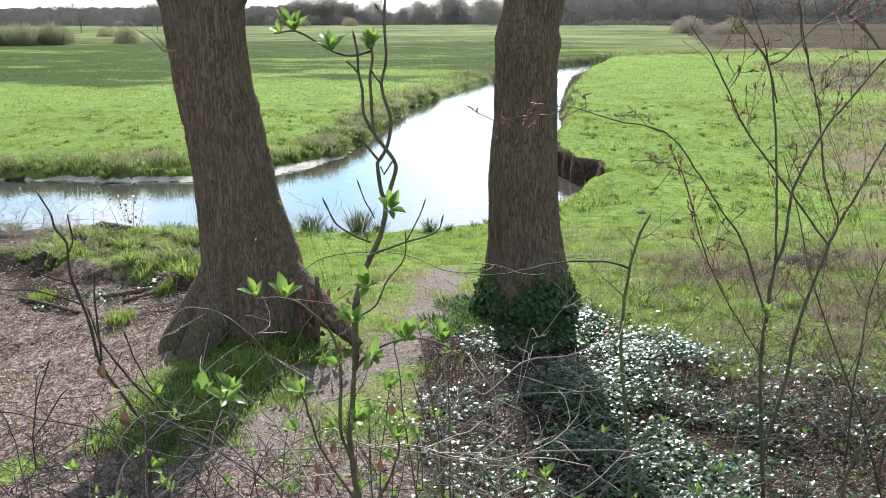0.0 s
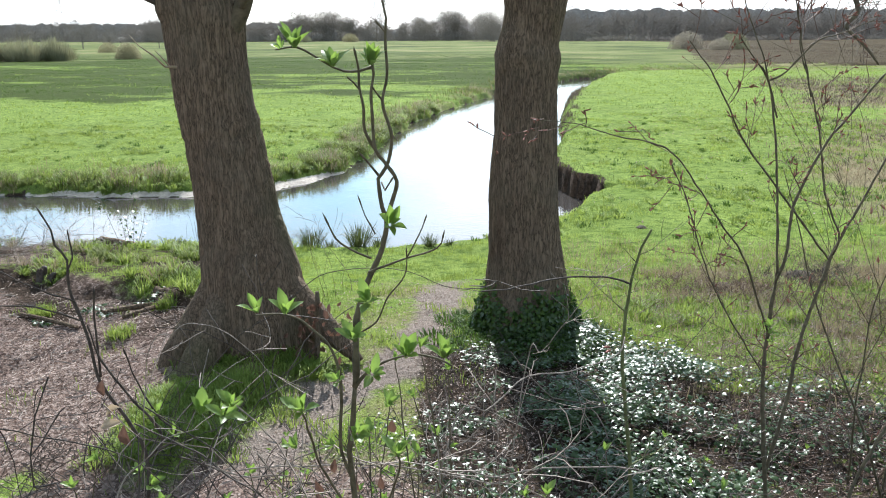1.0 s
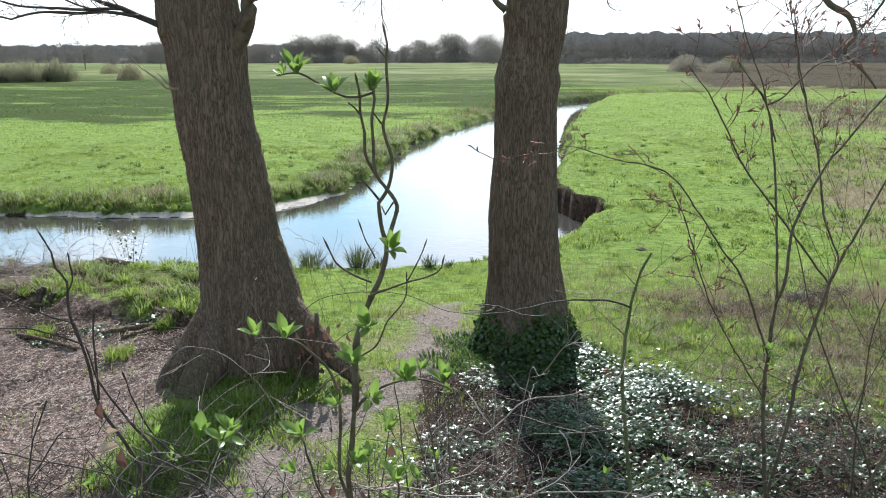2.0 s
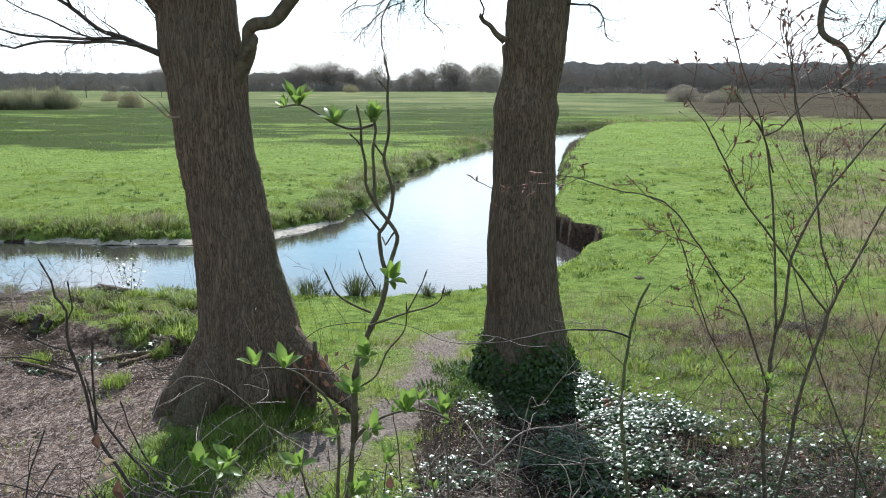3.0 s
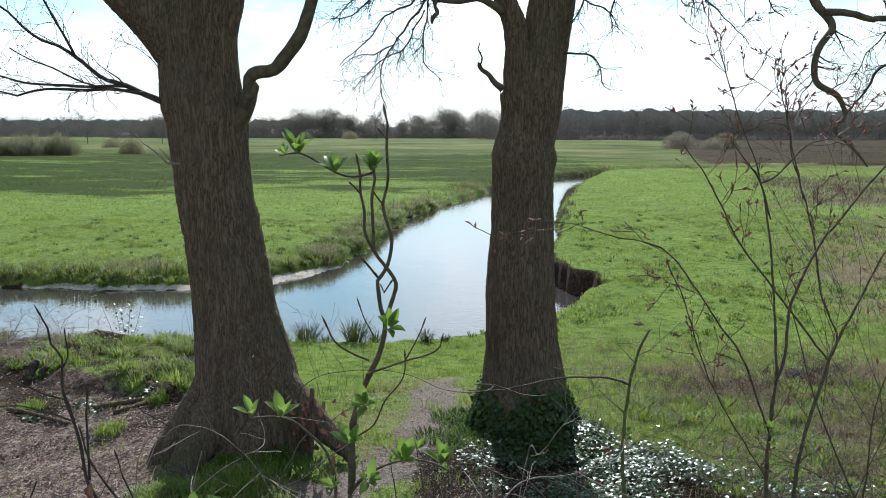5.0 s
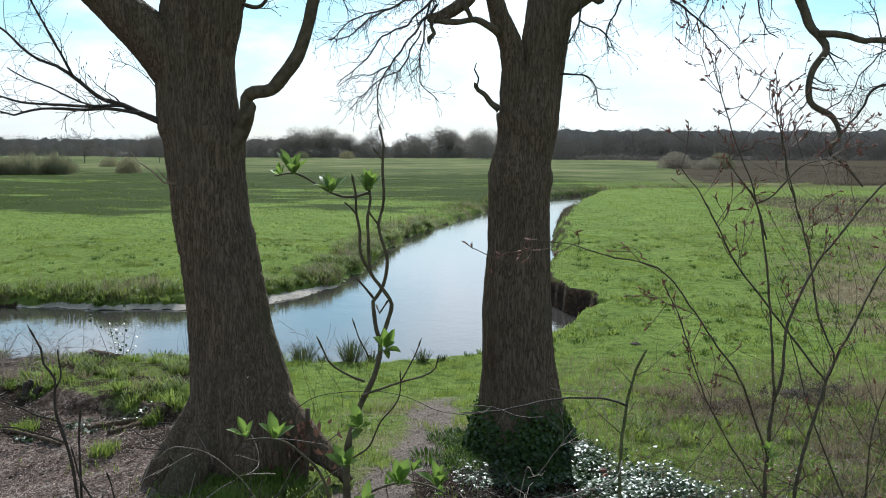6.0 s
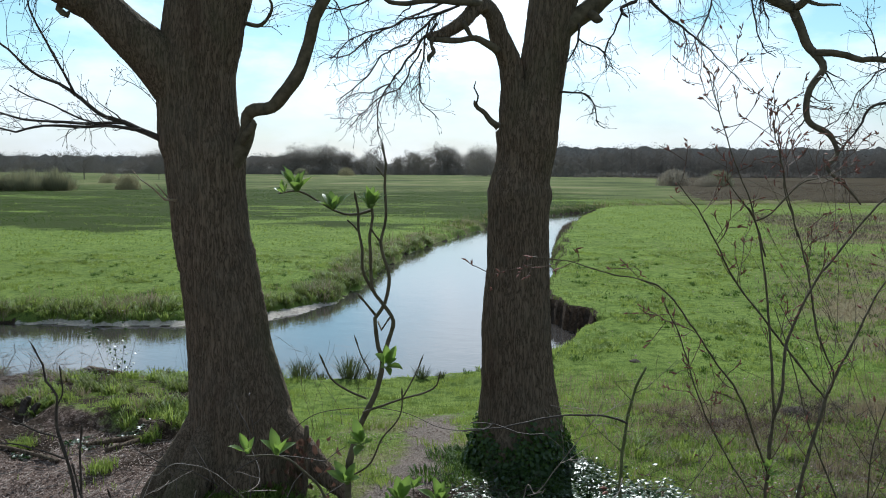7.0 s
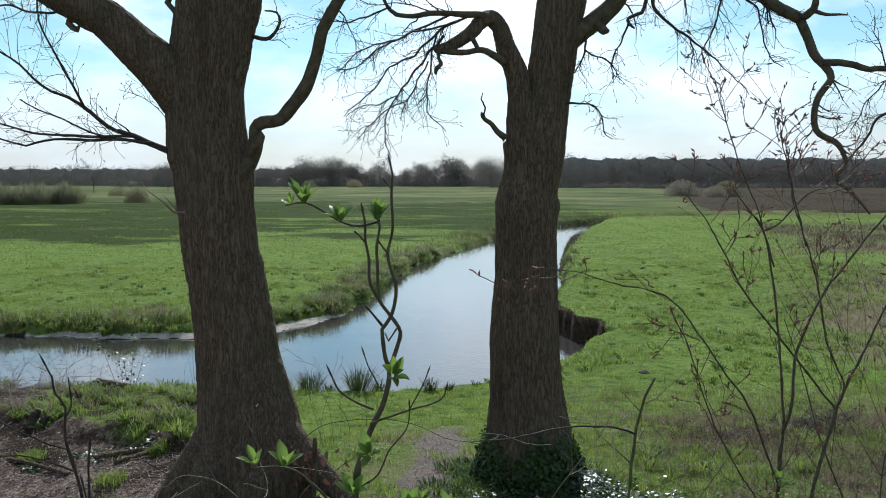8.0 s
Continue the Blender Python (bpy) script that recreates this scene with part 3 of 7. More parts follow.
def sprout(geo, line, rng, count, length, droop, depth=2, start=0.3, lean=(0, 0, 0), kids=(3, 5), tips=None, thick=0.45, gnarl=0.46, thin=0.0018):
    """Twigs along a limb's line."""
    pts, rad = line
    for _ in range(count):
        i = min(len(pts) - 2, int((start + (1 - start) * rng.random()) * (len(pts) - 1)))
        d = (pts[i + 1] - pts[i]).normalized()
        side = d.orthogonal()
        side.rotate(Matrix.Rotation(rng.uniform(0, 6.283), 3, d))
        way = d * 0.5 + side.normalized() * 0.8 + Vector(lean)
        grow(geo, pts[i], way, length * rng.uniform(0.6, 1.2), min(0.011, rad[i] * thick), rng, depth, droop, 3, 0.75, gnarl, kids, tips, thin)


def buds(geo, tips, rng, size=0.012):
    """Small pointed buds at twig ends."""
    for p, d in tips:
        s = size * rng.uniform(0.7, 1.3)
        geo.tube([p - d * s * 0.2, p + d * s * 0.4, p + d * s * 1.3], [s * 0.12, s * 0.3, s * 0.04], 4, False)


def spray(geo, rng, tips, *ctrl, every=0.048, twig=0.23, lean=(0, 0, -0.15), droop=0.1, kids=(1, 3)):
    """A thin branch through control points with short crooked side twigs, each ending in a bud."""
    pts, rad = smooth_line(ctrl, 0.035)
    pts = [p + Vector((noise.noise(p * 9), noise.noise(p * 9 + Vector((7, 0, 0))), noise.noise(p * 9 + Vector((0, 7, 0))))) * 0.022 for p in pts]
    rad = [0.8 * v for v in rad]
    geo.tube(pts, rad, 5, False)
    n = len(pts)
    for _ in range(int(n * 0.035 / every)):
        i = rng.randint(n // 8, n - 2)
        d = (pts[i + 1] - pts[i]).normalized()
        side = d.orthogonal()
        side.rotate(Matrix.Rotation(rng.uniform(0, 6.283), 3, d))
        way = d * 0.75 + side.normalized() * rng.uniform(0.4, 0.9) + Vector(lean)
        grow(geo, pts[i], way, twig * rng.uniform(0.45, 1.35), min(rad[i] * 0.7, 0.0042), rng, 1, droop, 3, 0.75, 0.5, kids, tips, 0.0015)
    tips.append((pts[-1], (pts[-1] - pts[-2]).normalized()))
    for i in range(2, n, 3):
        if rng.random() < 0.4:
            tips.append((pts[i], Vector((rng.gauss(0, 1), rng.gauss(0, 1), rng.gauss(0, 1))).normalized()))


def left_tree():
    rng = random.Random(11)
    y = 6.7
    tree = thing("tree", (-1.7, y, ground_z(-1.7, y)), "old leafless tree with furrowed grey-brown bark and flared roots", "tree", "trees on the bank")
    g = Geo()

    def roots(a, h):
        return (0.07 * math.cos(5 * a + 0.7) + 0.045 * math.cos(9 * a + 0.6 * math.sin(3 * h))) * math.exp(-h / 0.55)
    bark_tube(g, [(-1.54, y, 0.86, 0.52), (-1.55, y, 1.256, 0.48), (-1.575, y, 1.504, 0.44), (-1.597, y, 1.749, 0.407), (-1.629, y, 1.99, 0.367), (-1.664, y, 2.229, 0.332), (-1.685, y, 2.465, 0.317),
                  (-1.718, y, 2.698, 0.306), (-1.751, y, 2.929, 0.299), (-1.792, y, 3.156, 0.293), (-1.812, y, 3.39, 0.293), (-1.832, y, 3.59, 0.295), (-1.838, y, 3.815, 0.308), (-1.872, y, 3.95, 0.315),
                  (-1.887, y, 4.073, 0.306), (-1.893, y, 4.25, 0.3), (-1.893, y, 4.474, 0.3), (-1.852, y, 4.695, 0.307), (-1.822, y, 4.871, 0.305), (-1.792, y, 5.0, 0.308), (-1.762, y, 5.133, 0.318),
                  (-1.72, y + 0.05, 5.5, 0.30), (-1.68, y + 0.1, 6.4, 0.24), (-1.6, y + 0.3, 8.0, 0.15), (-1.55, y + 0.2, 9.6, 0.05)],
              176, 0.03, 0.012, roots, 3, 2.92)
    part("trunk", g, M_BARK, tree)
    for ctrl in (((-1.80, 6.62, 1.95, 0.05), (-1.87, 6.56, 1.74, 0.095), (-1.955, 6.48, 1.53, 0.12), (-2.06, 6.4, 1.33, 0.135), (-2.16, 6.32, 1.17, 0.12), (-2.24, 6.24, 1.02, 0.09), (-2.3, 6.15, 0.9, 0.05)),
                 ((-1.74, 6.52, 1.85, 0.09), (-1.77, 6.42, 1.6, 0.135), (-1.84, 6.31, 1.38, 0.15), (-1.93, 6.19, 1.19, 0.14), (-1.98, 6.08, 1.05, 0.12), (-2.02, 5.98, 0.9, 0.07)),
                 ((-1.50, 6.64, 2.15, 0.06), (-1.40, 6.62, 1.9, 0.11), (-1.23, 6.57, 1.62, 0.135), (-1.02, 6.51, 1.40, 0.12), (-0.84, 6.45, 1.26, 0.075), (-0.68, 6.4, 1.1, 0.04)),
                 ((-1.52, 6.56, 1.8, 0.09), (-1.49, 6.46, 1.56, 0.14), (-1.465, 6.36, 1.35, 0.15), (-1.45, 6.25, 1.1, 0.12), (-1.44, 6.15, 0.9, 0.06))):
        g = Geo()
        bark_tube(g, list(ctrl), 56, 0.026, 0.009, None, 4)
        part("root", g, M_BARK, tree)
    g = Geo()
    bark_tube(g, [(-1.86, 6.72, 3.92, 0.20), (-1.90, 6.7, 4.12, 0.225), (-1.965, 6.67, 4.3, 0.23), (-2.06, 6.62, 4.44, 0.215), (-2.195, 6.54, 4.594, 0.187), (-2.335, 6.47, 4.729, 0.162), (-2.501, 6.39, 4.9, 0.142), (-2.619, 6.31, 4.977, 0.138),
                  (-2.782, 6.23, 5.066, 0.128), (-3.034, 6.16, 5.217, 0.11), (-3.386, 6.08, 5.473, 0.072), (-3.717, 6.0, 5.872, 0.03)], 90, 0.028, 0.008, None, 5)
    part("limb", g, M_BARK, tree)
    a = limb(tree, "limb", M_LIMB, (-1.68, 6.64, 3.62, 0.07), (-1.61, 6.62, 3.74, 0.075), (-1.53, 6.59, 3.87, 0.066), (-1.462, 6.56, 3.999, 0.057), (-1.454, 6.53, 4.116, 0.048), (-1.385, 6.5, 4.166, 0.048), (-1.256, 6.47, 4.181, 0.05),
             (-1.15, 6.44, 4.282, 0.052), (-1.048, 6.41, 4.419, 0.0515), (-0.976, 6.38, 4.584, 0.047), (-0.914, 6.35, 4.809, 0.0423), (-0.879, 6.32, 4.875, 0.0463), (-0.777, 6.29, 5.025, 0.046), (-0.672, 6.26, 5.202, 0.0415), (-0.469, 6.23, 5.476, 0.029), (-0.219, 6.2, 5.825, 0.012), sides=20, step_m=0.035)
    limb(tree, "burl", M_LIMB, (-1.50, 6.53, 3.9, 0.025), (-1.465, 6.5, 3.966, 0.038), (-1.419, 6.48, 4.018, 0.04), (-1.393, 6.47, 4.056, 0.026), (-1.389, 6.45, 4.081, 0.008), sides=12, step_m=0.02)
    b = limb(tree, "bough", M_TWIG, (-2.074, 6.6, 3.909, 0.036), (-2.141, 6.55, 3.942, 0.0265), (-2.285, 6.5, 4.01, 0.0219), (-2.383, 6.45, 4.059, 0.0195), (-2.493, 6.4, 4.091, 0.0172), (-2.599, 6.35, 4.173, 0.0154), (-2.71, 6.3, 4.278, 0.0135),
             (-2.783, 6.25, 4.331, 0.0117), (-2.884, 6.2, 4.367, 0.0104), (-2.98, 6.15, 4.452, 0.0091), (-3.054, 6.1, 4.546, 0.0082), (-3.167, 6.05, 4.631, 0.0069), (-3.375, 6.0, 4.749, 0.0048), sides=8)
    c = limb(tree, "bough", M_TWIG, (-2.267, 6.49, 4.003, 0.0156), (-2.43, 6.4, 4.022, 0.0129), (-2.711, 6.35, 4.016, 0.0115), (-2.922, 6.3, 4.022, 0.0098), (-3.047, 6.25, 3.998, 0.0084), (-3.087, 6.2, 3.971, 0.0079), (-3.164, 6.15, 3.99, 0.0066), (-3.301, 6.1, 4.04, 0.0049), sides=8)
    d = limb(tree, "bough", M_TWIG, (-2.688, 6.3, 4.265, 0.0101), (-2.724, 6.22, 4.419, 0.0092), (-2.828, 6.19, 4.62, 0.0083), (-2.928, 6.16, 4.858, 0.007), (-2.928, 6.13, 5.012, 0.0061), (-2.926, 6.1, 5.204, 0.004), sides=8)
    k = limb(tree, "bough", M_TWIG, (-2.372, 6.45, 4.053, 0.013), (-2.623, 6.35, 4.041, 0.0111), (-2.845, 6.27, 4.05, 0.0097), (-3.019, 6.2, 4.066, 0.0083), (-3.106, 6.12, 4.091, 0.007), (-3.209, 6.05, 4.126, 0.0057), sides=8)
    m = limb(tree, "bough", M_TWIG, (-2.516, 6.4, 4.035, 0.0078), (-2.655, 6.33, 4.074, 0.0068), (-2.83, 6.25, 4.173, 0.0063), (-2.96, 6.17, 4.229, 0.0054), (-3.064, 6.1, 4.304, 0.0041), sides=6)
    limb(tree, "dead_twig", M_PALELEAF, (-1.99, 6.42, 3.465, 0.012), (-2.06, 6.35, 3.475, 0.009), (-2.09, 6.3, 3.53, 0.007), (-2.11, 6.28, 3.56, 0.006), (-2.2, 6.25, 3.63, 0.004), (-2.24, 6.2, 3.70, 0.002), sides=6)
    limb(tree, "dead_twig", M_PALELEAF, (-2.03, 6.38, 3.47, 0.007), (-2.07, 6.33, 3.55, 0.005), (-2.10, 6.3, 3.6, 0.002), sides=6)
    limb(tree, "stub", M_LIMB, (-2.05, 6.75, 4.98, 0.024), (-2.115, 6.75, 5.034, 0.0225), (-2.162, 6.76, 5.094, 0.0225), (-2.192, 6.78, 5.128, 0.027), (-2.168, 6.79, 5.196, 0.018), (-2.157, 6.8, 5.42, 0.009), sides=10)
    limb(tree, "stub", M_LIMB, (-2.70, 6.28, 4.95, 0.035), (-2.742, 6.3, 4.925, 0.0293), (-2.77, 6.28, 4.872, 0.0251), (-2.705, 6.27, 4.828, 0.0209), (-2.681, 6.25, 4.85, 0.0083), sides=10, step_m=0.03)
    e = limb(tree, "bough", M_LIMB, (-1.53, 6.72, 4.86, 0.018), (-1.492, 6.7, 4.844, 0.0179), (-1.394, 6.66, 4.82, 0.0155), (-1.319, 6.62, 4.848, 0.0132), (-1.266, 6.58, 4.936, 0.0114), (-1.279, 6.54, 5.005, 0.0087), (-1.357, 6.5, 5.014, 0.0061), sides=8, step_m=0.03)
    f = limb(tree, "limb", M_LIMB, (-1.75, 6.8, 6.0, 0.11), (-2.3, 7.2, 6.6, 0.08), (-3.0, 7.8, 7.6, 0.03))
    h = limb(tree, "limb", M_LIMB, (-1.7, 6.8, 6.6, 0.1), (-1.0, 7.0, 7.2, 0.07), (-0.2, 7.3, 8.2, 0.02))
    g, tips = Geo(), []
    for line, count, length in ((b, 17, 0.34), (c, 11, 0.3), (k, 9, 0.28), (m, 7, 0.24), (d, 10, 0.3)):
        sprout(g, line, rng, count, length, -0.03, 1, 0.12, (-0.25, 0, 0.3), (2, 4), tips, 0.42, 0.42, 0.0013)
    sprout(g, e, rng, 7, 0.2, 0.05, 1, 0.3, (0, 0, 0), (1, 3), tips, 0.4, 0.5, 0.0013)
    sprout(g, f, rng, 8, 0.9, 0.02, 2, 0.3, tips=tips)
    sprout(g, h, rng, 8, 0.9, 0.02, 2, 0.3, tips=tips)
    sprout(g, a, rng, 3, 0.5, 0.02, 1, 0.9, tips=tips)
    spray(g, rng, tips, (-2.76, 6.3, 4.987, 0.0168), (-2.865, 6.25, 4.936, 0.0125), (-3.027, 6.2, 4.946, 0.0103), (-3.123, 6.15, 4.976, 0.0102), (-3.26, 6.1, 4.958, 0.0061), twig=0.3, lean=(-0.2, 0, 0.1), droop=0.0)
    spray(g, rng, tips, (-2.7, 6.3, 5.05, 0.009), (-2.9, 6.25, 5.04, 0.008), (-3.1, 6.2, 5.06, 0.006), (-3.3, 6.1, 5.1, 0.004), twig=0.34, lean=(-0.2, 0, 0.2), droop=0.0)
    spray(g, rng, tips, (-2.16, 6.5, 4.2, 0.004), (-2.23, 6.45, 4.3, 0.0035), (-2.33, 6.4, 4.36, 0.003), (-2.42, 6.35, 4.4, 0.002), twig=0.2, droop=0.0)
    spray(g, rng, tips, (-0.80, 6.3, 5.0, 0.009), (-0.72, 6.32, 4.9, 0.006), (-0.66, 6.3, 4.75, 0.004), (-0.64, 6.28, 4.6, 0.002), twig=0.2)
    buds(g, tips, rng)
    tagged(part("twigwork", g, M_TWIG, tree), kind="stuff")
    return tree


def right_tree():
    rng = random.Random(23)
    y = 7.4
    tree = thing("tree", (0.77, y, ground_z(0.77, y)), "leafless tree with furrowed bark and dark ivy round its foot", "tree", "trees on the bank")
    g = Geo()

    def roots(a, h):
        return (0.14 * math.exp(-h / 0.3)) * (0.5 + 0.6 * math.cos(4 * a + 1.0)) + 0.03 * math.cos(7 * a + 0.4) * math.exp(-h / 0.8)
    bark_tube(g, [(0.777, y, 0.7, 0.47), (0.777, y, 1.116, 0.44), (0.779, y, 1.28, 0.405), (0.775, y, 1.416, 0.374), (0.768, y, 1.551, 0.354), (0.753, y, 1.818, 0.32), (0.742, y, 2.082, 0.305), (0.729, y, 2.343, 0.303), (0.73, y, 2.601, 0.287),
                  (0.74, y, 2.856, 0.27), (0.737, y, 3.108, 0.266), (0.738, y, 3.356, 0.27), (0.752, y, 3.504, 0.282), (0.757, y, 3.602, 0.26), (0.773, y, 3.7, 0.247), (0.799, y, 3.846, 0.252), (0.815, y, 4.0, 0.262),
                  (0.855, y, 4.2, 0.235), (0.90, y, 4.4, 0.205), (0.935, y, 4.6, 0.197), (0.962, y, 4.798, 0.195), (0.991, y, 5.041, 0.193), (1.033, y, 5.282, 0.207), (1.1, y + 0.05, 5.8, 0.2),
                  (1.2, y + 0.1, 7.0, 0.15), (1.3, y + 0.2, 8.6, 0.08), (1.3, y, 9.8, 0.03)],
              168, 0.03, 0.011, roots, 9, None, ((0.6, 3.55, 0.11), (0.56, 4.08, 0.09), (0.86, 3.9, 0.07)))
    part("trunk", g, M_BARK, tree)
    g = Geo()
    bark_tube(g, [(0.76, 7.36, 3.85, 0.17), (0.735, 7.35, 4.011, 0.185), (0.70, 7.33, 4.22, 0.15), (0.672, 7.3, 4.43, 0.105), (0.632, 7.27, 4.634, 0.094), (0.556, 7.23, 4.797, 0.087), (0.514, 7.2, 4.92, 0.073), (0.468, 7.17, 5.023, 0.067),
                  (0.4, 7.14, 5.074, 0.065), (0.322, 7.11, 5.044, 0.058), (0.246, 7.08, 4.954, 0.052), (0.132, 7.04, 4.87, 0.047), (0.028, 7.01, 4.81, 0.043), (-0.037, 6.98, 4.796, 0.036), (-0.074, 6.95, 4.805, 0.014)], 60, 0.024, 0.008, None, 2)
    part("limb", g, M_BARK, tree)
    limb(tree, "bough", M_LIMB, (0.52, 7.14, 4.70, 0.036), (0.475, 7.1, 4.735, 0.0332), (0.416, 7.07, 4.763, 0.0283), (0.325, 7.04, 4.791, 0.0259), (0.192, 7.01, 4.773, 0.0257), (0.075, 6.98, 4.773, 0.028), (-0.009, 6.95, 4.777, 0.0186), sides=12, step_m=0.03)
    limb(tree, "bough", M_LIMB, (0.224, 7.02, 4.91, 0.028), (0.252, 7.0, 4.866, 0.0233), (0.29, 7.02, 4.803, 0.02), (0.3, 7.03, 4.78, 0.016), sides=10, step_m=0.02)
    b = limb(tree, "bough", M_LIMB, (0.395, 7.1, 5.083, 0.0328), (0.243, 7.01, 5.079, 0.028), (0.079, 6.96, 5.08, 0.0232), (-0.105, 6.92, 5.076, 0.023), (-0.237, 6.88, 5.04, 0.0206), (-0.368, 6.83, 5.045, 0.0182), (-0.419, 6.79, 5.077, 0.0158), (-0.466, 6.74, 5.142, 0.0134), (-0.55, 6.7, 5.307, 0.009), sides=10, step_m=0.04)
    limb(tree, "stub", M_LIMB, (0.55, 7.24, 4.08, 0.045), (0.532, 7.24, 4.093, 0.0342), (0.476, 7.22, 4.13, 0.0267), (0.421, 7.19, 4.196, 0.0193), (0.351, 7.16, 4.232, 0.0192), (0.326, 7.13, 4.267, 0.0192), (0.315, 7.1, 4.289, 0.005), sides=10, step_m=0.025, wobble=0.016)
    limb(tree, "dead_twig", M_TWIG, (0.334, 7.12, 4.26, 0.0072), (0.348, 7.1, 4.331, 0.0071), (0.31, 7.1, 4.402, 0.0057), (0.329, 7.1, 4.458, 0.0038), sides=6, step_m=0.03)
    limb(tree, "stub", M_LIMB, (-0.03, 6.96, 4.80, 0.02), (-0.037, 6.95, 4.768, 0.0186), (-0.037, 6.95, 4.726, 0.0139), (-0.014, 6.94, 4.671, 0.0186), (-0.051, 6.93, 4.629, 0.0209), (-0.055, 6.93, 4.587, 0.009), sides=8, step_m=0.02, wobble=0.02)
    d = limb(tree, "limb", M_LIMB, (0.99, 7.4, 4.80, 0.13), (1.10, 7.38, 4.93, 0.105), (1.28, 7.34, 5.06, 0.088), (1.46, 7.28, 5.21, 0.078), (1.61, 7.22, 5.43, 0.07), (1.97, 7.16, 5.65, 0.062), (2.43, 7.1, 5.45, 0.056),
             (2.68, 7.05, 5.21, 0.051), (2.95, 7.0, 5.04, 0.047), sides=18)
    limb(tree, "burl", M_LIMB, (1.32, 7.28, 5.05, 0.04), (1.38, 7.25, 4.99, 0.035), (1.41, 7.22, 4.985, 0.012), sides=10, step_m=0.02)
    e = limb(tree, "bough", M_LIMB, (2.94, 7.0, 5.05, 0.04), (3.05, 6.95, 4.76, 0.036), (3.105, 6.9, 4.66, 0.034), (3.15, 6.85, 4.54, 0.03), (3.024, 6.8, 4.37, 0.027), (2.997, 6.75, 4.12, 0.025),
             (3.16, 6.7, 3.99, 0.022), (3.2, 6.65, 3.85, 0.018), (3.095, 6.6, 3.73, 0.014), (3.2, 6.5, 3.6, 0.012), (3.3, 6.45, 3.45, 0.006), sides=10, step_m=0.04)
    f = limb(tree, "bough", M_LIMB, (3.10, 6.88, 4.67, 0.034), (3.2, 6.82, 4.66, 0.03), (3.305, 6.8, 4.645, 0.028), (3.42, 6.77, 4.60, 0.025), (3.54, 6.75, 4.61, 0.023), (3.9, 6.7, 4.5, 0.016), (4.4, 6.6, 4.2, 0.008), sides=10)
    h = limb(tree, "bough", M_LIMB, (2.94, 7.0, 5.04, 0.036), (3.01, 6.9, 5.1, 0.03), (3.05, 6.9, 5.3, 0.022), (3.2, 6.9, 5.7, 0.01), sides=10)
    limb(tree, "stub", M_LIMB, (3.0, 6.92, 5.1, 0.02), (3.1, 6.9, 5.06, 0.014), (3.2, 6.88, 5.06, 0.011), (3.27, 6.86, 5.05, 0.006), sides=8, step_m=0.03)
    j = limb(tree, "limb", M_LIMB, (1.1, 7.5, 6.0, 0.09), (0.6, 7.8, 6.8, 0.06), (0.2, 8.2, 7.8, 0.02))
    m = limb(tree, "limb", M_LIMB, (1.15, 7.5, 6.4, 0.09), (1.8, 7.7, 7.0, 0.06), (2.6, 8.0, 8.0, 0.02))
    g, tips = Geo(), []
    sprout(g, b, rng, 6, 0.3, 0.12, 1, 0.1, (-0.2, 0, -0.1), (1, 3), tips, 0.4, 0.45, 0.0014)
    sprout(g, d, rng, 9, 0.45, 0.16, 1, 0.25, (0.2, 0, -0.4), (2, 4), tips, 0.3, 0.5, 0.0014)
    sprout(g, e, rng, 15, 0.28, -0.02, 1, 0.3, (0.5, 0, 0.1), (2, 4), tips, 0.3, 0.5, 0.0013)
    sprout(g, f, rng, 12, 0.32, 0.08, 1, 0.25, (0.1, 0, 0), (2, 4), tips, 0.3, 0.5, 0.0013)
    sprout(g, h, rng, 4, 0.35, 0.05, 1, 0.2, (0, 0, 0), (1, 3), tips)
    sprout(g, j, rng, 8, 1.0, 0.1, 2, 0.2, tips=tips)
    sprout(g, m, rng, 8, 1.0, 0.1, 2, 0.2, tips=tips)
    # drooping sprays between the two trees
    spray(g, rng, tips, (0.192, 7.02, 5.055, 0.014), (0.028, 6.97, 4.994, 0.0121), (-0.239, 6.91, 4.916, 0.0101), (-0.503, 6.86, 4.777, 0.0082), (-0.714, 6.8, 4.611, 0.0068), (-0.862, 6.75, 4.591, 0.0045))
    spray(g, rng, tips, (0.136, 7.02, 5.041, 0.0159), (-0.055, 6.97, 4.926, 0.0139), (-0.24, 6.91, 4.73, 0.0106), (-0.399, 6.86, 4.646, 0.0092), (-0.606, 6.8, 4.404, 0.0068), (-0.789, 6.75, 4.242, 0.0045))
    spray(g, rng, tips, (0.0, 7.02, 4.908, 0.0159), (-0.135, 6.97, 4.74, 0.013), (-0.269, 6.93, 4.55, 0.0111), (-0.374, 6.89, 4.413, 0.0092), (-0.45, 6.84, 4.249, 0.0078), (-0.476, 6.79, 4.064, 0.0059), (-0.423, 6.75, 3.904, 0.0041))
    spray(g, rng, tips, (-0.056, 7.02, 4.935, 0.0122), (-0.107, 6.95, 4.659, 0.0093), (-0.134, 6.88, 4.385, 0.0074), (-0.105, 6.82, 4.247, 0.006), (0.027, 6.75, 4.111, 0.0045))
    spray(g, rng, tips, (-0.126, 7.02, 4.696, 0.0094), (-0.297, 6.93, 4.39, 0.0079), (-0.505, 6.84, 4.249, 0.0064), (-0.686, 6.75, 4.035, 0.0045))
    spray(g, rng, tips, (0.08, 7.02, 5.096, 0.014), (-0.19, 6.95, 4.951, 0.0116), (-0.427, 6.88, 4.835, 0.0092), (-0.632, 6.82, 4.77, 0.0073), (-0.835, 6.75, 4.578, 0.0045))
    spray(g, rng, tips, (-0.434, 6.85, 5.1, 0.0112), (-0.641, 6.85, 5.024, 0.0092), (-0.819, 6.84, 4.985, 0.0073), (-1.015, 6.75, 4.99, 0.0045))
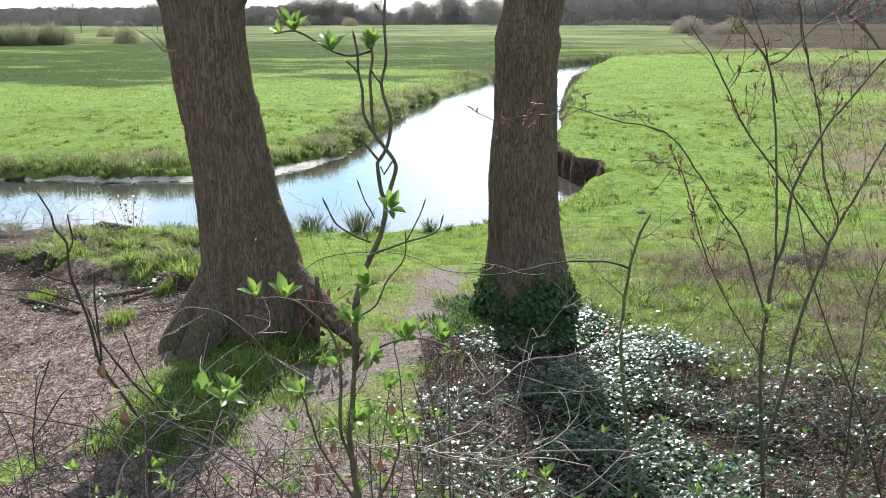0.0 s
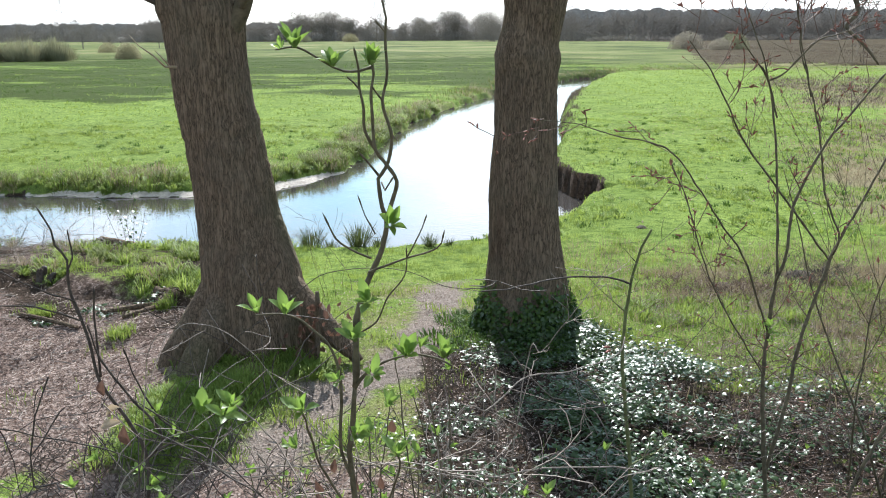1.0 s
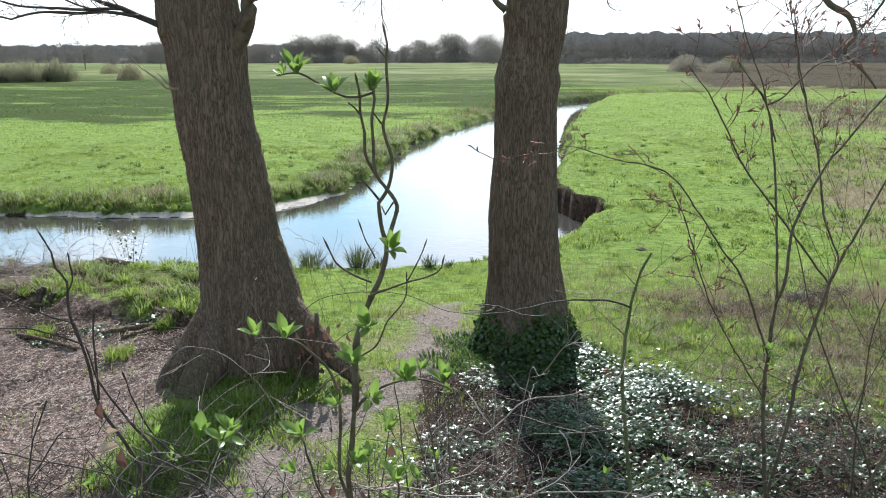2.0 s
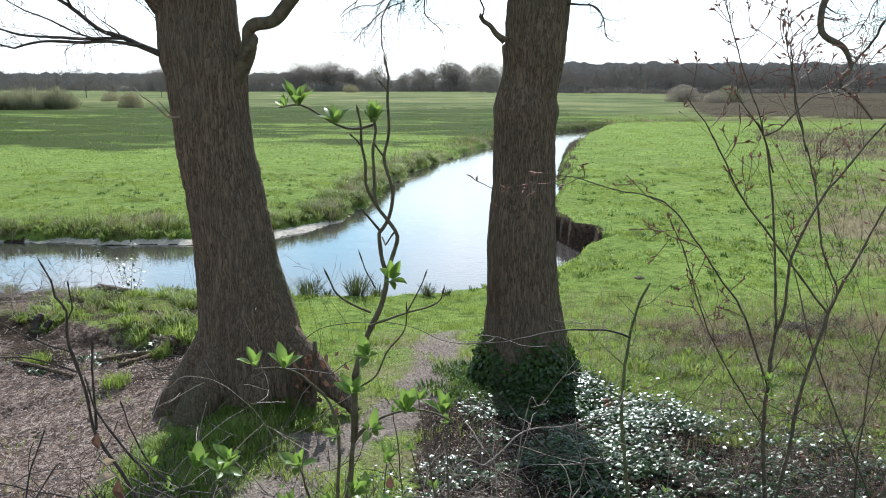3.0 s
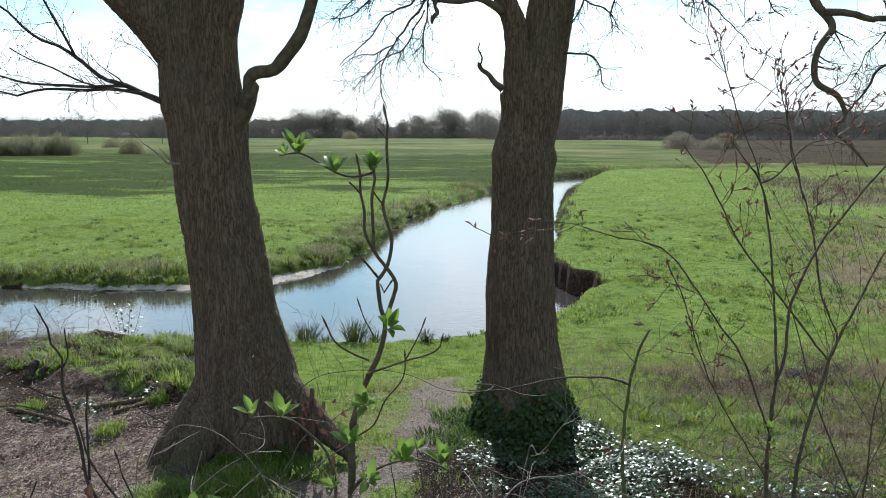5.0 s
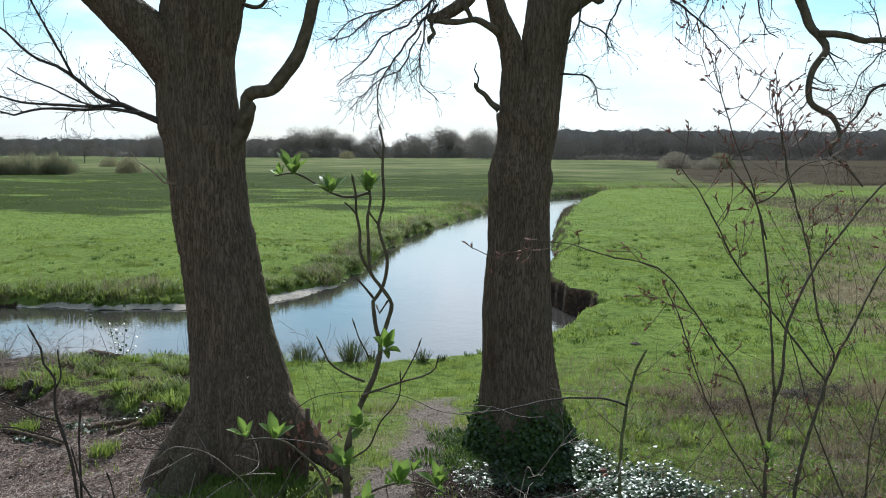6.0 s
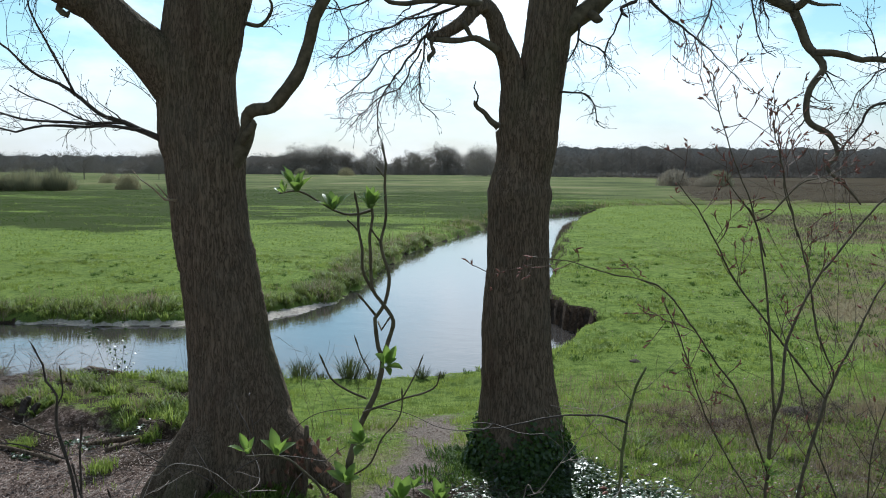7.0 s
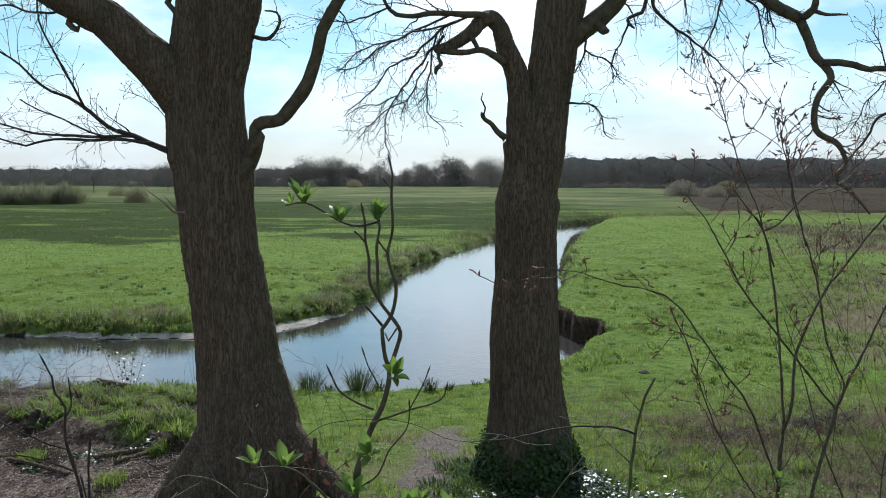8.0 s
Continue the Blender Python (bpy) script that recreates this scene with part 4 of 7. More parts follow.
    spray(g, rng, tips, (-0.374, 6.89, 4.413, 0.0075), (-0.521, 6.88, 4.339, 0.006), (-0.661, 6.84, 4.308, 0.0046), (-0.78, 6.75, 4.233, 0.0036))
    spray(g, rng, tips, (-0.1, 6.92, 5.08, 0.008), (-0.3, 6.9, 5.14, 0.006), (-0.6, 6.85, 5.14, 0.005), (-0.85, 6.8, 5.2, 0.003), lean=(0, 0, 0.1))
    # fine sprays that hang beside the trunk
    spray(g, rng, tips, (1.241, 7.3, 4.984, 0.0146), (1.198, 7.2, 4.773, 0.0106), (1.102, 7.1, 4.613, 0.0071), twig=0.2)
    spray(g, rng, tips, (1.03, 7.3, 4.373, 0.0147), (1.211, 7.25, 4.378, 0.0097), (1.344, 7.2, 4.306, 0.0077), (1.366, 7.15, 4.135, 0.0063), (1.415, 7.1, 4.066, 0.0043), twig=0.22, every=0.05)
    spray(g, rng, tips, (1.22, 7.25, 4.831, 0.0097), (1.425, 7.2, 4.692, 0.0072), (1.488, 7.1, 4.571, 0.0048), twig=0.25, every=0.05)
    spray(g, rng, tips, (1.729, 7.2, 5.5, 0.0242), (1.705, 7.2, 5.176, 0.0217), (1.653, 7.2, 5.116, 0.0216), (1.568, 7.18, 5.08, 0.0191), (1.56, 7.14, 5.021, 0.019), (1.609, 7.1, 4.995, 0.0095), twig=0.22)
    spray(g, rng, tips, (1.565, 7.16, 5.04, 0.0122), (1.501, 7.15, 4.892, 0.0097), (1.428, 7.12, 4.716, 0.0072), (1.431, 7.1, 4.566, 0.0048), twig=0.25)
    spray(g, rng, tips, (1.70, 7.2, 5.52, 0.0169), (1.77, 7.2, 5.232, 0.0193), (1.858, 7.2, 5.094, 0.0169), (1.989, 7.2, 4.985, 0.0144), (2.113, 7.2, 4.919, 0.0125), (2.184, 7.17, 4.849, 0.0105), (2.323, 7.15, 4.713, 0.0076), (2.461, 7.12, 4.569, 0.0057), (2.575, 7.1, 4.448, 0.0043), twig=0.3, every=0.055)
    spray(g, rng, tips, (2.353, 7.15, 5.45, 0.0121), (2.303, 7.15, 5.057, 0.0096), (2.228, 7.15, 4.881, 0.0072), (2.14, 7.1, 4.706, 0.0047), twig=0.3)
    spray(g, rng, tips, (2.45, 7.1, 5.45, 0.0145), (2.49, 7.12, 5.252, 0.0121), (2.622, 7.12, 5.173, 0.0106), (2.685, 7.12, 4.953, 0.0086), (2.748, 7.1, 4.735, 0.0067), (2.854, 7.1, 4.659, 0.0047), twig=0.28)
    spray(g, rng, tips, (2.113, 7.2, 4.92, 0.0097), (2.11, 7.15, 4.792, 0.0072), (2.08, 7.1, 4.636, 0.0047), twig=0.25)
    spray(g, rng, tips, (2.0, 7.16, 5.6, 0.012), (2.02, 7.15, 5.3, 0.009), (2.05, 7.1, 5.1, 0.005), twig=0.35)
    spray(g, rng, tips, (3.9, 6.9, 4.35, 0.019), (3.612, 6.86, 4.254, 0.0161), (3.494, 6.82, 4.174, 0.0138), (3.433, 6.78, 4.049, 0.0119), (3.29, 6.74, 3.925, 0.0091), (3.22, 6.68, 3.861, 0.0072), twig=0.24, droop=0.0, every=0.06)
    spray(g, rng, tips, (3.95, 6.7, 4.48, 0.0115), (3.627, 6.75, 4.535, 0.0092), (3.469, 6.76, 4.416, 0.0068), (3.359, 6.75, 4.254, 0.0054), (3.25, 6.7, 4.094, 0.0045), twig=0.28, droop=0.0, every=0.045)
    spray(g, rng, tips, (3.54, 6.75, 4.61, 0.009), (3.5, 6.74, 4.75, 0.007), (3.42, 6.72, 4.85, 0.005), (3.4, 6.7, 5.0, 0.003), twig=0.26, droop=0.0)
    buds(g, tips, rng)
    tagged(part("twigwork", g, M_TWIG, tree), kind="stuff")
    return tree


tree_l, tree_r = left_tree(), right_tree()


# ---- distance: woods, lone trees, hedges, reeds ----
def bare_tree_geo(g, base, height, rng, branches=26, twigs=420, wide=0.36, stem=0.018, low=0.25):
    """A bare far tree: trunk, forking limbs and a haze of slivers for twigs."""
    base = Vector(base)
    lean = Vector((rng.gauss(0, 0.05), rng.gauss(0, 0.05), 1)).normalized()
    top = base + lean * height * 0.8
    g.tube([base - Vector((0, 0, 0.3)), base + lean * height * 0.35, top], [height * stem, height * stem * 0.7, height * stem * 0.15], 5, False)
    ends = []
    for _ in range(branches):
        h = rng.uniform(low, 0.8)
        p = base + lean * height * h
        a = rng.uniform(0, 6.283)
        reach = height * wide * math.sqrt(max(0.05, 1 - ((h - 0.5) / 0.55) ** 2)) * rng.uniform(0.6, 1.05)
        q = p + Vector((math.cos(a) * reach, math.sin(a) * reach, height * rng.uniform(0.08, 0.3)))
        m = (p + q) / 2 + Vector((0, 0, -height * 0.03))
        g.tube([p, m, q], [height * stem * 0.42, height * stem * 0.25, height * stem * 0.08], 3, False)
        ends += [m, q, (m + q) / 2]
    for _ in range(twigs):
        p = rng.choice(ends) + Vector((rng.gauss(0, 1), rng.gauss(0, 1), rng.gauss(0.1, 1))) * height * 0.04
        d = ((p - base - lean * height * 0.45).normalized() * 0.7 + Vector((rng.gauss(0, 0.7), rng.gauss(0, 0.7), rng.gauss(0.1, 0.7)))).normalized() * height * rng.uniform(0.03, 0.065)
        w = d.orthogonal()
        w.rotate(Matrix.Rotation(rng.uniform(0, 3.14), 3, d))
        w = w.normalized() * height * 0.0036
        i = len(g.v)
        g.v += [p - w, p + w, p + d]
        g.f.append((i, i + 1, i + 2))


def bush_geo(g, base, height, width, rng, slivers=700, blade=0.05):
    """A rounded thicket of upright fine stems."""
    base = Vector(base)
    for _ in range(slivers):
        a, r = rng.uniform(0, 6.283), width * math.sqrt(rng.random()) * 0.5
        foot = base + Vector((math.cos(a) * r * 0.6, math.sin(a) * r * 0.6, -0.05))
        h = height * (1 - 0.55 * (r / (width * 0.5)) ** 2) * rng.uniform(0.55, 1.05)
        tip = base + Vector((math.cos(a) * r, math.sin(a) * r, h))
        low = foot.lerp(tip, rng.uniform(0.0, 0.6))
        w = Vector((math.cos(a + 1.5), math.sin(a + 1.5), 0)) * height * blade * rng.uniform(0.4, 1)
        i = len(g.v)
        g.v += [low - w, low + w, tip]
        g.f.append((i, i + 1, i + 2))


def brush_geo(g, base, height, width, rng, slivers, size=1.0, thick=0.2):
    """A rounded mass of short crossing twigs."""
    for _ in range(slivers):
        a, u, q = rng.uniform(0, 6.283), rng.random(), rng.random() ** 0.4
        r = width * 0.5 * math.sqrt(1 - u * u) * q
        p = Vector(base) + Vector((math.cos(a) * r, math.sin(a) * r, height * u * q))
        d = Vector((rng.gauss(0, 1), rng.gauss(0, 1), rng.gauss(0.3, 1))).normalized() * rng.uniform(0.5, 1.3) * size
        w = d.orthogonal()
        w.rotate(Matrix.Rotation(rng.uniform(0, 3.14), 3, d))
        w = w.normalized() * thick
        i = len(g.v)
        g.v += [p - w, p + w, p + d]
        g.f.append((i, i + 1, i + 2))


def far_woods():
    rng = random.Random(5)
    kinds = []
    for k in range(7):
        g = Geo()
        bare_tree_geo(g, (0, 0, 0), 1.0, rng, 22, 120, rng.uniform(0.3, 0.42), 0.014, 0.2)
        v = np.array([tuple(p) for p in g.v])
        kinds.append((v, g.f))

    def belt(name, label, rows, seed, wide, slivers):
        """Bare trees standing close: forking stems, and rounded crowns of countless short twigs."""
        r, rr = random.Random(seed), np.random.RandomState(seed)
        verts, faces, at = [], [], 0
        for x, y, h in rows:
            v, f = r.choice(kinds)
            a, s = r.uniform(0, 6.283), h * r.uniform(0.82, 1.1)
            m = np.stack([(v[:, 0] * math.cos(a) - v[:, 1] * math.sin(a)) * s + x, (v[:, 0] * math.sin(a) + v[:, 1] * math.cos(a)) * s + y, v[:, 2] * s + 1.25], 1)
            verts.append(m)
            faces += [tuple(i + at for i in q) for q in f]
            at += len(m)
            n = slivers
            u, b, q = rr.uniform(-1, 1, n), rr.uniform(0, 6.283, n), rr.uniform(0.02, 1, n) ** 0.42
            lumpy = 1 + 0.16 * np.sin(3 * b + 5 * u + a) + 0.1 * np.sin(7 * b - 6 * u)
            ring = np.sqrt(1 - u * u) * q * lumpy * s * wide
            p = np.stack([x + np.cos(b) * ring, y + np.sin(b) * ring, 1.25 + s * (0.56 + 0.43 * u * q * lumpy)], 1)
            d = rr.normal(0, 1, (n, 3)) + [0, 0, 0.7]
            d = d / np.linalg.norm(d, axis=1)[:, None] * rr.uniform(0.5, 1.5, n)[:, None] * s * 0.034
            w = np.cross(d, rr.normal(0, 1, (n, 3)))
            w = w / np.linalg.norm(w, axis=1)[:, None] * s * 0.0115
            verts.append(np.stack([p - w, p + w, p + d], 1).reshape(-1, 3))
            k = at + 3 * np.arange(n)
            faces += list(zip(k.tolist(), (k + 1).tolist(), (k + 2).tolist()))
            at += 3 * n
        me = bpy.data.meshes.new(name)
        me.from_pydata(np.concatenate(verts).tolist(), [], faces)
        me.materials.append(M_HAZED_WOODS)
        tagged(new(name, me), label, "woods", kind="stuff")

    r = random.Random(8)
    g = Geo()
    for i in range(150):
        brush_geo(g, (15 + i * 2.6, 366 + r.uniform(-3, 4), 1.0), r.uniform(5, 10), r.uniform(7, 11), r, 160, 0.8, 0.13)
        brush_geo(g, (-175 + i * 1.9, 448 + r.uniform(-3, 4), 1.0), r.uniform(3, 7), r.uniform(6, 10), r, 140, 0.8, 0.13)
        brush_geo(g, (-465 + i * 2.7, 548 + r.uniform(-3, 4), 1.0), r.uniform(5, 9), r.uniform(8, 12), r, 140, 0.9, 0.15)
    tagged(new("undergrowth", g.mesh("undergrowth", M_HAZED_WOODS, False)), "bare brushwood along the foot of the woods", "brushwood", kind="stuff")
    def depth(label, x0, x1, y, high, vary, seed):
        """The crowded inside of a wood, too thick with stems and twigs to see through."""
        n, m = int((x1 - x0) / 1.2), 9
        i, j = np.meshgrid(np.arange(n), np.arange(m), indexing="ij")
        x, t = x0 + (x1 - x0) * i / (n - 1.0), j / (m - 1.0)
        zero = np.full(x.shape, float(y))
        top = high * (0.45 + 0.55 * step(x0, x0 + 14, x)) * (1 + vary * wave(x, zero, 5.5, seed) + 0.6 * vary * wave(x, zero, 2.3, seed + 1) + 0.5 * vary * wave(x, zero, 0.9, seed + 2))
        v = np.stack([x, y + 6 * t ** 3 + 1.2 * wave(x, t * high, 2.2, seed + 3), 0.9 + t * top], -1).reshape(-1, 3)
        k = (np.arange(n - 1)[:, None] * m + np.arange(m - 1)[None, :]).ravel()
        tagged(new("woodland_depth", fast_mesh("woodland_depth", v, 4, np.stack([k, k + m, k + m + 1, k + 1], 1), M_HAZED_DEPTH)), label, "woods", kind="stuff")

    depth("thick bare grey-brown woodland behind the fields", 30, 420, 390, 13.9, 0.07, 101)
    depth("thick bare undergrowth between the far trees", -185, 120, 482, 6.5, 0.25, 105)
    depth("low bare woodland along the skyline", -480, -60, 585, 12.0, 0.1, 109)
    right = []
    for row in range(3):
        for i in range(62):
            x = 20 + i * 6.2 + r.uniform(-2.5, 2.5)
            right.append((x, 375 + row * 9 + r.uniform(-3, 3) - 0.05 * x, r.uniform(12.2, 14.8)))
    belt("far_woods", "dense bare grey-brown woodland behind the fields", right, 1, 0.36, 520)
    mid = []
    for row in range(2):
        for i in range(60):
            x = -170 + i * 4.6 + r.uniform(-2.5, 2.5)
            clump = 1 + 0.2 * math.sin(x * 0.09 + 1.0) + 0.12 * math.sin(x * 0.31)
            mid.append((x, 455 + row * 10 + r.uniform(-4, 4), 12.6 * clump * r.uniform(0.85, 1.12)))
    belt("far_woods", "open row of rounded bare trees beyond the meadow", mid, 2, 0.42, 1450)
    left = []
    for row in range(2):
        for i in range(56):
            x = -460 + i * 7 + r.uniform(-2.5, 2.5)
            left.append((x, 555 + row * 12 + r.uniform(-4, 4), r.uniform(12.5, 15.5)))
    belt("far_woods", "low distant bare woodland on the skyline", left, 3, 0.42, 330)


far_woods()


def far_trees():
    rng = random.Random(31)
    for x, y, h, wide in ((-97, 232, 8.2, 0.55), (-79, 240, 6.0, 0.4), (-91, 236, 5.0, 0.5), (-122, 250, 7.0, 0.45), (-30, 400, 13, 0.45), (-8, 398, 12.5, 0.5), (45, 372, 15.5, 0.36)):
        z = ground_z(x, y)
        tree = thing("bare_tree", (x, y, z), "leafless rounded tree standing alone in the far meadow", "tree", "trees in the far meadow")
        g = Geo()
        bare_tree_geo(g, (x, y, z), h, rng, 34, 10, wide, 0.02)
        part("trunk", g, M_HAZED_WOODS, tree)
        g = Geo()
        bare_tree_geo(g, (x, y, z), h, rng, 4, 900, wide, 0.008)
        for _ in range(900):
            a, u = rng.uniform(0, 6.283), rng.uniform(-1, 1)
            s = math.sqrt(1 - u * u) * rng.uniform(0.4, 1)
            p = Vector((x + math.cos(a) * s * h * wide, y + math.sin(a) * s * h * wide, z + h * (0.58 + 0.4 * u * rng.uniform(0.5, 1))))
            d = Vector((rng.gauss(0, 1), rng.gauss(0, 1), rng.gauss(0.5, 1))).normalized() * h * 0.07
            w = d.orthogonal().normalized() * h * 0.004
            i = len(g.v)
            g.v += [p - w, p + w, p + d]
            g.f.append((i, i + 1, i + 2))
        part("crown", g, M_HAZED_WOODS, tree)
    for x, y, h, w, mat, label in ((-48, 131, 2.7, 4.4, M_PALE, "pale straw-coloured willow bush at the meadow edge"), (-57.5, 131, 1.3, 3.6, M_PALE, "low pale bush at the meadow edge"),
                                   (-70, 180, 2.2, 5, M_PALE, "low pale bush at the meadow edge"), (60, 176, 3.6, 7.0, M_OLIVE, "olive-green budding bush by the brown field"),
                                   (52, 182, 3.9, 8.5, M_GREYBUSH, "bare grey bush by the brown field"), (56, 172, 2.4, 6, M_GREYBUSH, "bare grey bush by the brown field"),
                                   (-42, 395, 4.0, 9, M_PALE, "pale bush before the far trees"), (-64, 400, 3.5, 8, M_OLIVE, "low green bush before the far trees")):
        z = ground_z(x, y)
        b = thing("bush", (x, y, z), label, "bush")
        g = Geo()
        brush_geo(g, (x, y, z - 0.1), h * 0.98, w * 0.92, rng, 4200, 0.1 * h, 0.016 * h)
        part("crown", g, mat, b)
    g = Geo()
    for i in range(26):
        x, y = -53 - 0.85 * i + rng.uniform(-0.6, 0.6), 117 + rng.uniform(-2, 8)
        bush_geo(g, (x, y, ground_z(x, y)), rng.uniform(3.0, 3.9), rng.uniform(4, 6), rng, 600, 0.016)
    tagged(new("reed_bed", g.mesh("reed_bed", M_OLIVE, False)), "tall olive-grey reed bed across the meadow", "reeds", kind="stuff")
    g = Geo()
    for i in range(70):
        x = 60 + i * 3.4
        brush_geo(g, (x, 352 + rng.uniform(-5, 5), 1.0), rng.uniform(1.5, 3.2), rng.uniform(4, 8), rng, 120)
    tagged(new("hedge", g.mesh("hedge", M_HAZED_WOODS, False)), "low bare hedge along the brown field", "hedge", kind="stuff")


far_trees()


# ---- ground cover ----
def scatter(count, x0, x1, y0, y1, seed, keep):
    """Random places on the land where keep(x, y, height, weights) allows; also gives their heights."""
    r = np.random.RandomState(seed)
    x, y = r.uniform(x0, x1, count), r.uniform(y0, y1, count)
    h, w = land(x, y)
    ok = r.uniform(0, 1, count) < keep(x, y, h, w)
    return x[ok], y[ok], h[ok], r


def blades(name, x, y, z, tall, wide, lean, r, material, label, category):
    """Grass blades, each a bent pointed strip, joined."""
    n = len(x)
    a, b = r.uniform(0, 6.283, n), r.uniform(0, 6.283, n)
    hgt = tall * r.uniform(0.55, 1.2, n)
    lx, ly = np.cos(b) * hgt * lean * r.uniform(0.2, 1, n), np.sin(b) * hgt * lean * r.uniform(0.2, 1, n)
    wx, wy = np.cos(a) * wide / 2, np.sin(a) * wide / 2
    v = np.empty((n, 5, 3))
    v[:, 0] = np.stack([x - wx, y - wy, z - 0.01], 1)
    v[:, 1] = np.stack([x + wx, y + wy, z - 0.01], 1)
    v[:, 2] = np.stack([x - wx * 0.7 + lx * 0.35, y - wy * 0.7 + ly * 0.35, z + hgt * 0.6], 1)
    v[:, 3] = np.stack([x + wx * 0.7 + lx * 0.35, y + wy * 0.7 + ly * 0.35, z + hgt * 0.6], 1)
    v[:, 4] = np.stack([x + lx, y + ly, z + hgt * (1 - 0.25 * lean)], 1)
    i = (np.arange(n) * 5)[:, None]
    f = np.concatenate([i + [0, 1, 3], i + [0, 3, 2], i + [2, 3, 4]], 0)
    ob = new(name, fast_mesh(name, v.reshape(-1, 3), 3, f, material, False))
    return tagged(ob, label, category, kind="stuff")


def clumps(name, cx, cy, count, spread, tall, wide, seed, material, label, category):
    """Rosettes of arching blades, each rooted at one spot and leaning out all round, joined."""
    r = np.random.RandomState(seed)
    size = np.repeat(r.uniform(0.6, 1.3, len(cx)), count)
    a, q = r.uniform(0, 6.283, len(size)), np.sqrt(r.uniform(0, 1, len(size)))
    x, y = np.repeat(cx, count) + np.cos(a) * q * spread * size, np.repeat(cy, count) + np.sin(a) * q * spread * size
    z = land(x, y)[0] - 0.01
    hgt = tall * size * r.uniform(0.5, 1.15, len(size))
    out = hgt * (0.25 + 0.85 * q) * r.uniform(0.5, 1.2, len(size))
    b = a + r.normal(0, 0.5, len(size))
    lx, ly, wx, wy = np.cos(b) * out, np.sin(b) * out, -np.sin(b) * wide / 2, np.cos(b) * wide / 2
    v = np.empty((len(size), 7, 3))
    for i, (s, up, w) in enumerate(((0.0, 0.0, 0.8), (0.35, 0.55, 1.0), (0.7, 0.9, 0.75))):
        v[:, 2 * i] = np.stack([x - wx * w + lx * s, y - wy * w + ly * s, z + hgt * up], 1)
        v[:, 2 * i + 1] = np.stack([x + wx * w + lx * s, y + wy * w + ly * s, z + hgt * up], 1)
    v[:, 6] = np.stack([x + lx, y + ly, z + hgt * (1.0 - 0.45 * q)], 1)
    i = (np.arange(len(size)) * 7)[:, None]
    f = np.concatenate([i + [0, 1, 3], i + [0, 3, 2], i + [2, 3, 5], i + [2, 5, 4], i + [4, 5, 6]], 0)
    return tagged(new(name, fast_mesh(name, v.reshape(-1, 3), 3, f, material, False)), label, category, kind="stuff")


def flat_leaves(name, x, y, z, size, tilt, r, material, label, category, lobed=False, stretch=1.6):
    """Loose or creeping leaves lying at all angles, joined."""
    n = len(x)
    if lobed:
        shape = np.array([(0, 0.38, 0.05), (0, -0.05, -0.02), (0.42, -0.16, 0.0), (0.5, 0.22, -0.08), (0.26, 0.42, 0.0), (0, 1.0, -0.12), (-0.26, 0.42, 0.0), (-0.5, 0.22, -0.08), (-0.42, -0.16, 0.0)])
        tri = [(0, k, k + 1) for k in range(1, 8)] + [(0, 8, 1)]
    else:
        shape = np.array([(0, 0, 0), (0.33, 0.42, 0.12), (0, 1.0, 0.02), (-0.33, 0.42, 0.14)])
        tri = [(0, 1, 2), (0, 2, 3)]
        shape[:, 1] *= stretch / 1.6
    k = len(shape)
    a, t1, t2 = r.uniform(0, 6.283, n), r.normal(0, tilt, n), r.normal(0, tilt, n)
    s = size * r.uniform(0.55, 1.35, n)
    p = shape[None] * s[:, None, None]
    if not lobed:
        p[:, :, 2] *= r.uniform(-0.5, 2.2, n)[:, None]
    px, py, pz = p[..., 0], p[..., 1], p[..., 2]
    py, pz = py * np.cos(t1)[:, None] - pz * np.sin(t1)[:, None], py * np.sin(t1)[:, None] + pz * np.cos(t1)[:, None]
    px, pz = px * np.cos(t2)[:, None] - pz * np.sin(t2)[:, None], px * np.sin(t2)[:, None] + pz * np.cos(t2)[:, None]
    px, py = px * np.cos(a)[:, None] - py * np.sin(a)[:, None], px * np.sin(a)[:, None] + py * np.cos(a)[:, None]
    v = np.stack([px + x[:, None], py + y[:, None], pz + z[:, None]], 2)
    f = np.concatenate([(np.arange(n) * k)[:, None] + list(q) for q in tri], 0)
    ob = new(name, fast_mesh(name, v.reshape(-1, 3), 3, f, material, False))
    return tagged(ob, label, category, kind="stuff")


def in_ivy(x, y):
    """How thickly the ivy grows at a place."""
    gaps = step(-0.32, 0.12, wave(x, y, 0.42, 24) + 0.5 * wave(x, y, 0.17, 25))
    foot = step(0.75, 0.5, np.hypot(x - 0.77, y - 7.25)) * step(0.4, 0.65, x)
    return np.clip(ivy_body(x, y) * gaps * (1 - 0.4 * step(0.75, 0.45, x)) * (1 - 0.6 * step(1.5, 2.0, x) * step(4.9, 4.4, y)) + foot, 0, 1)


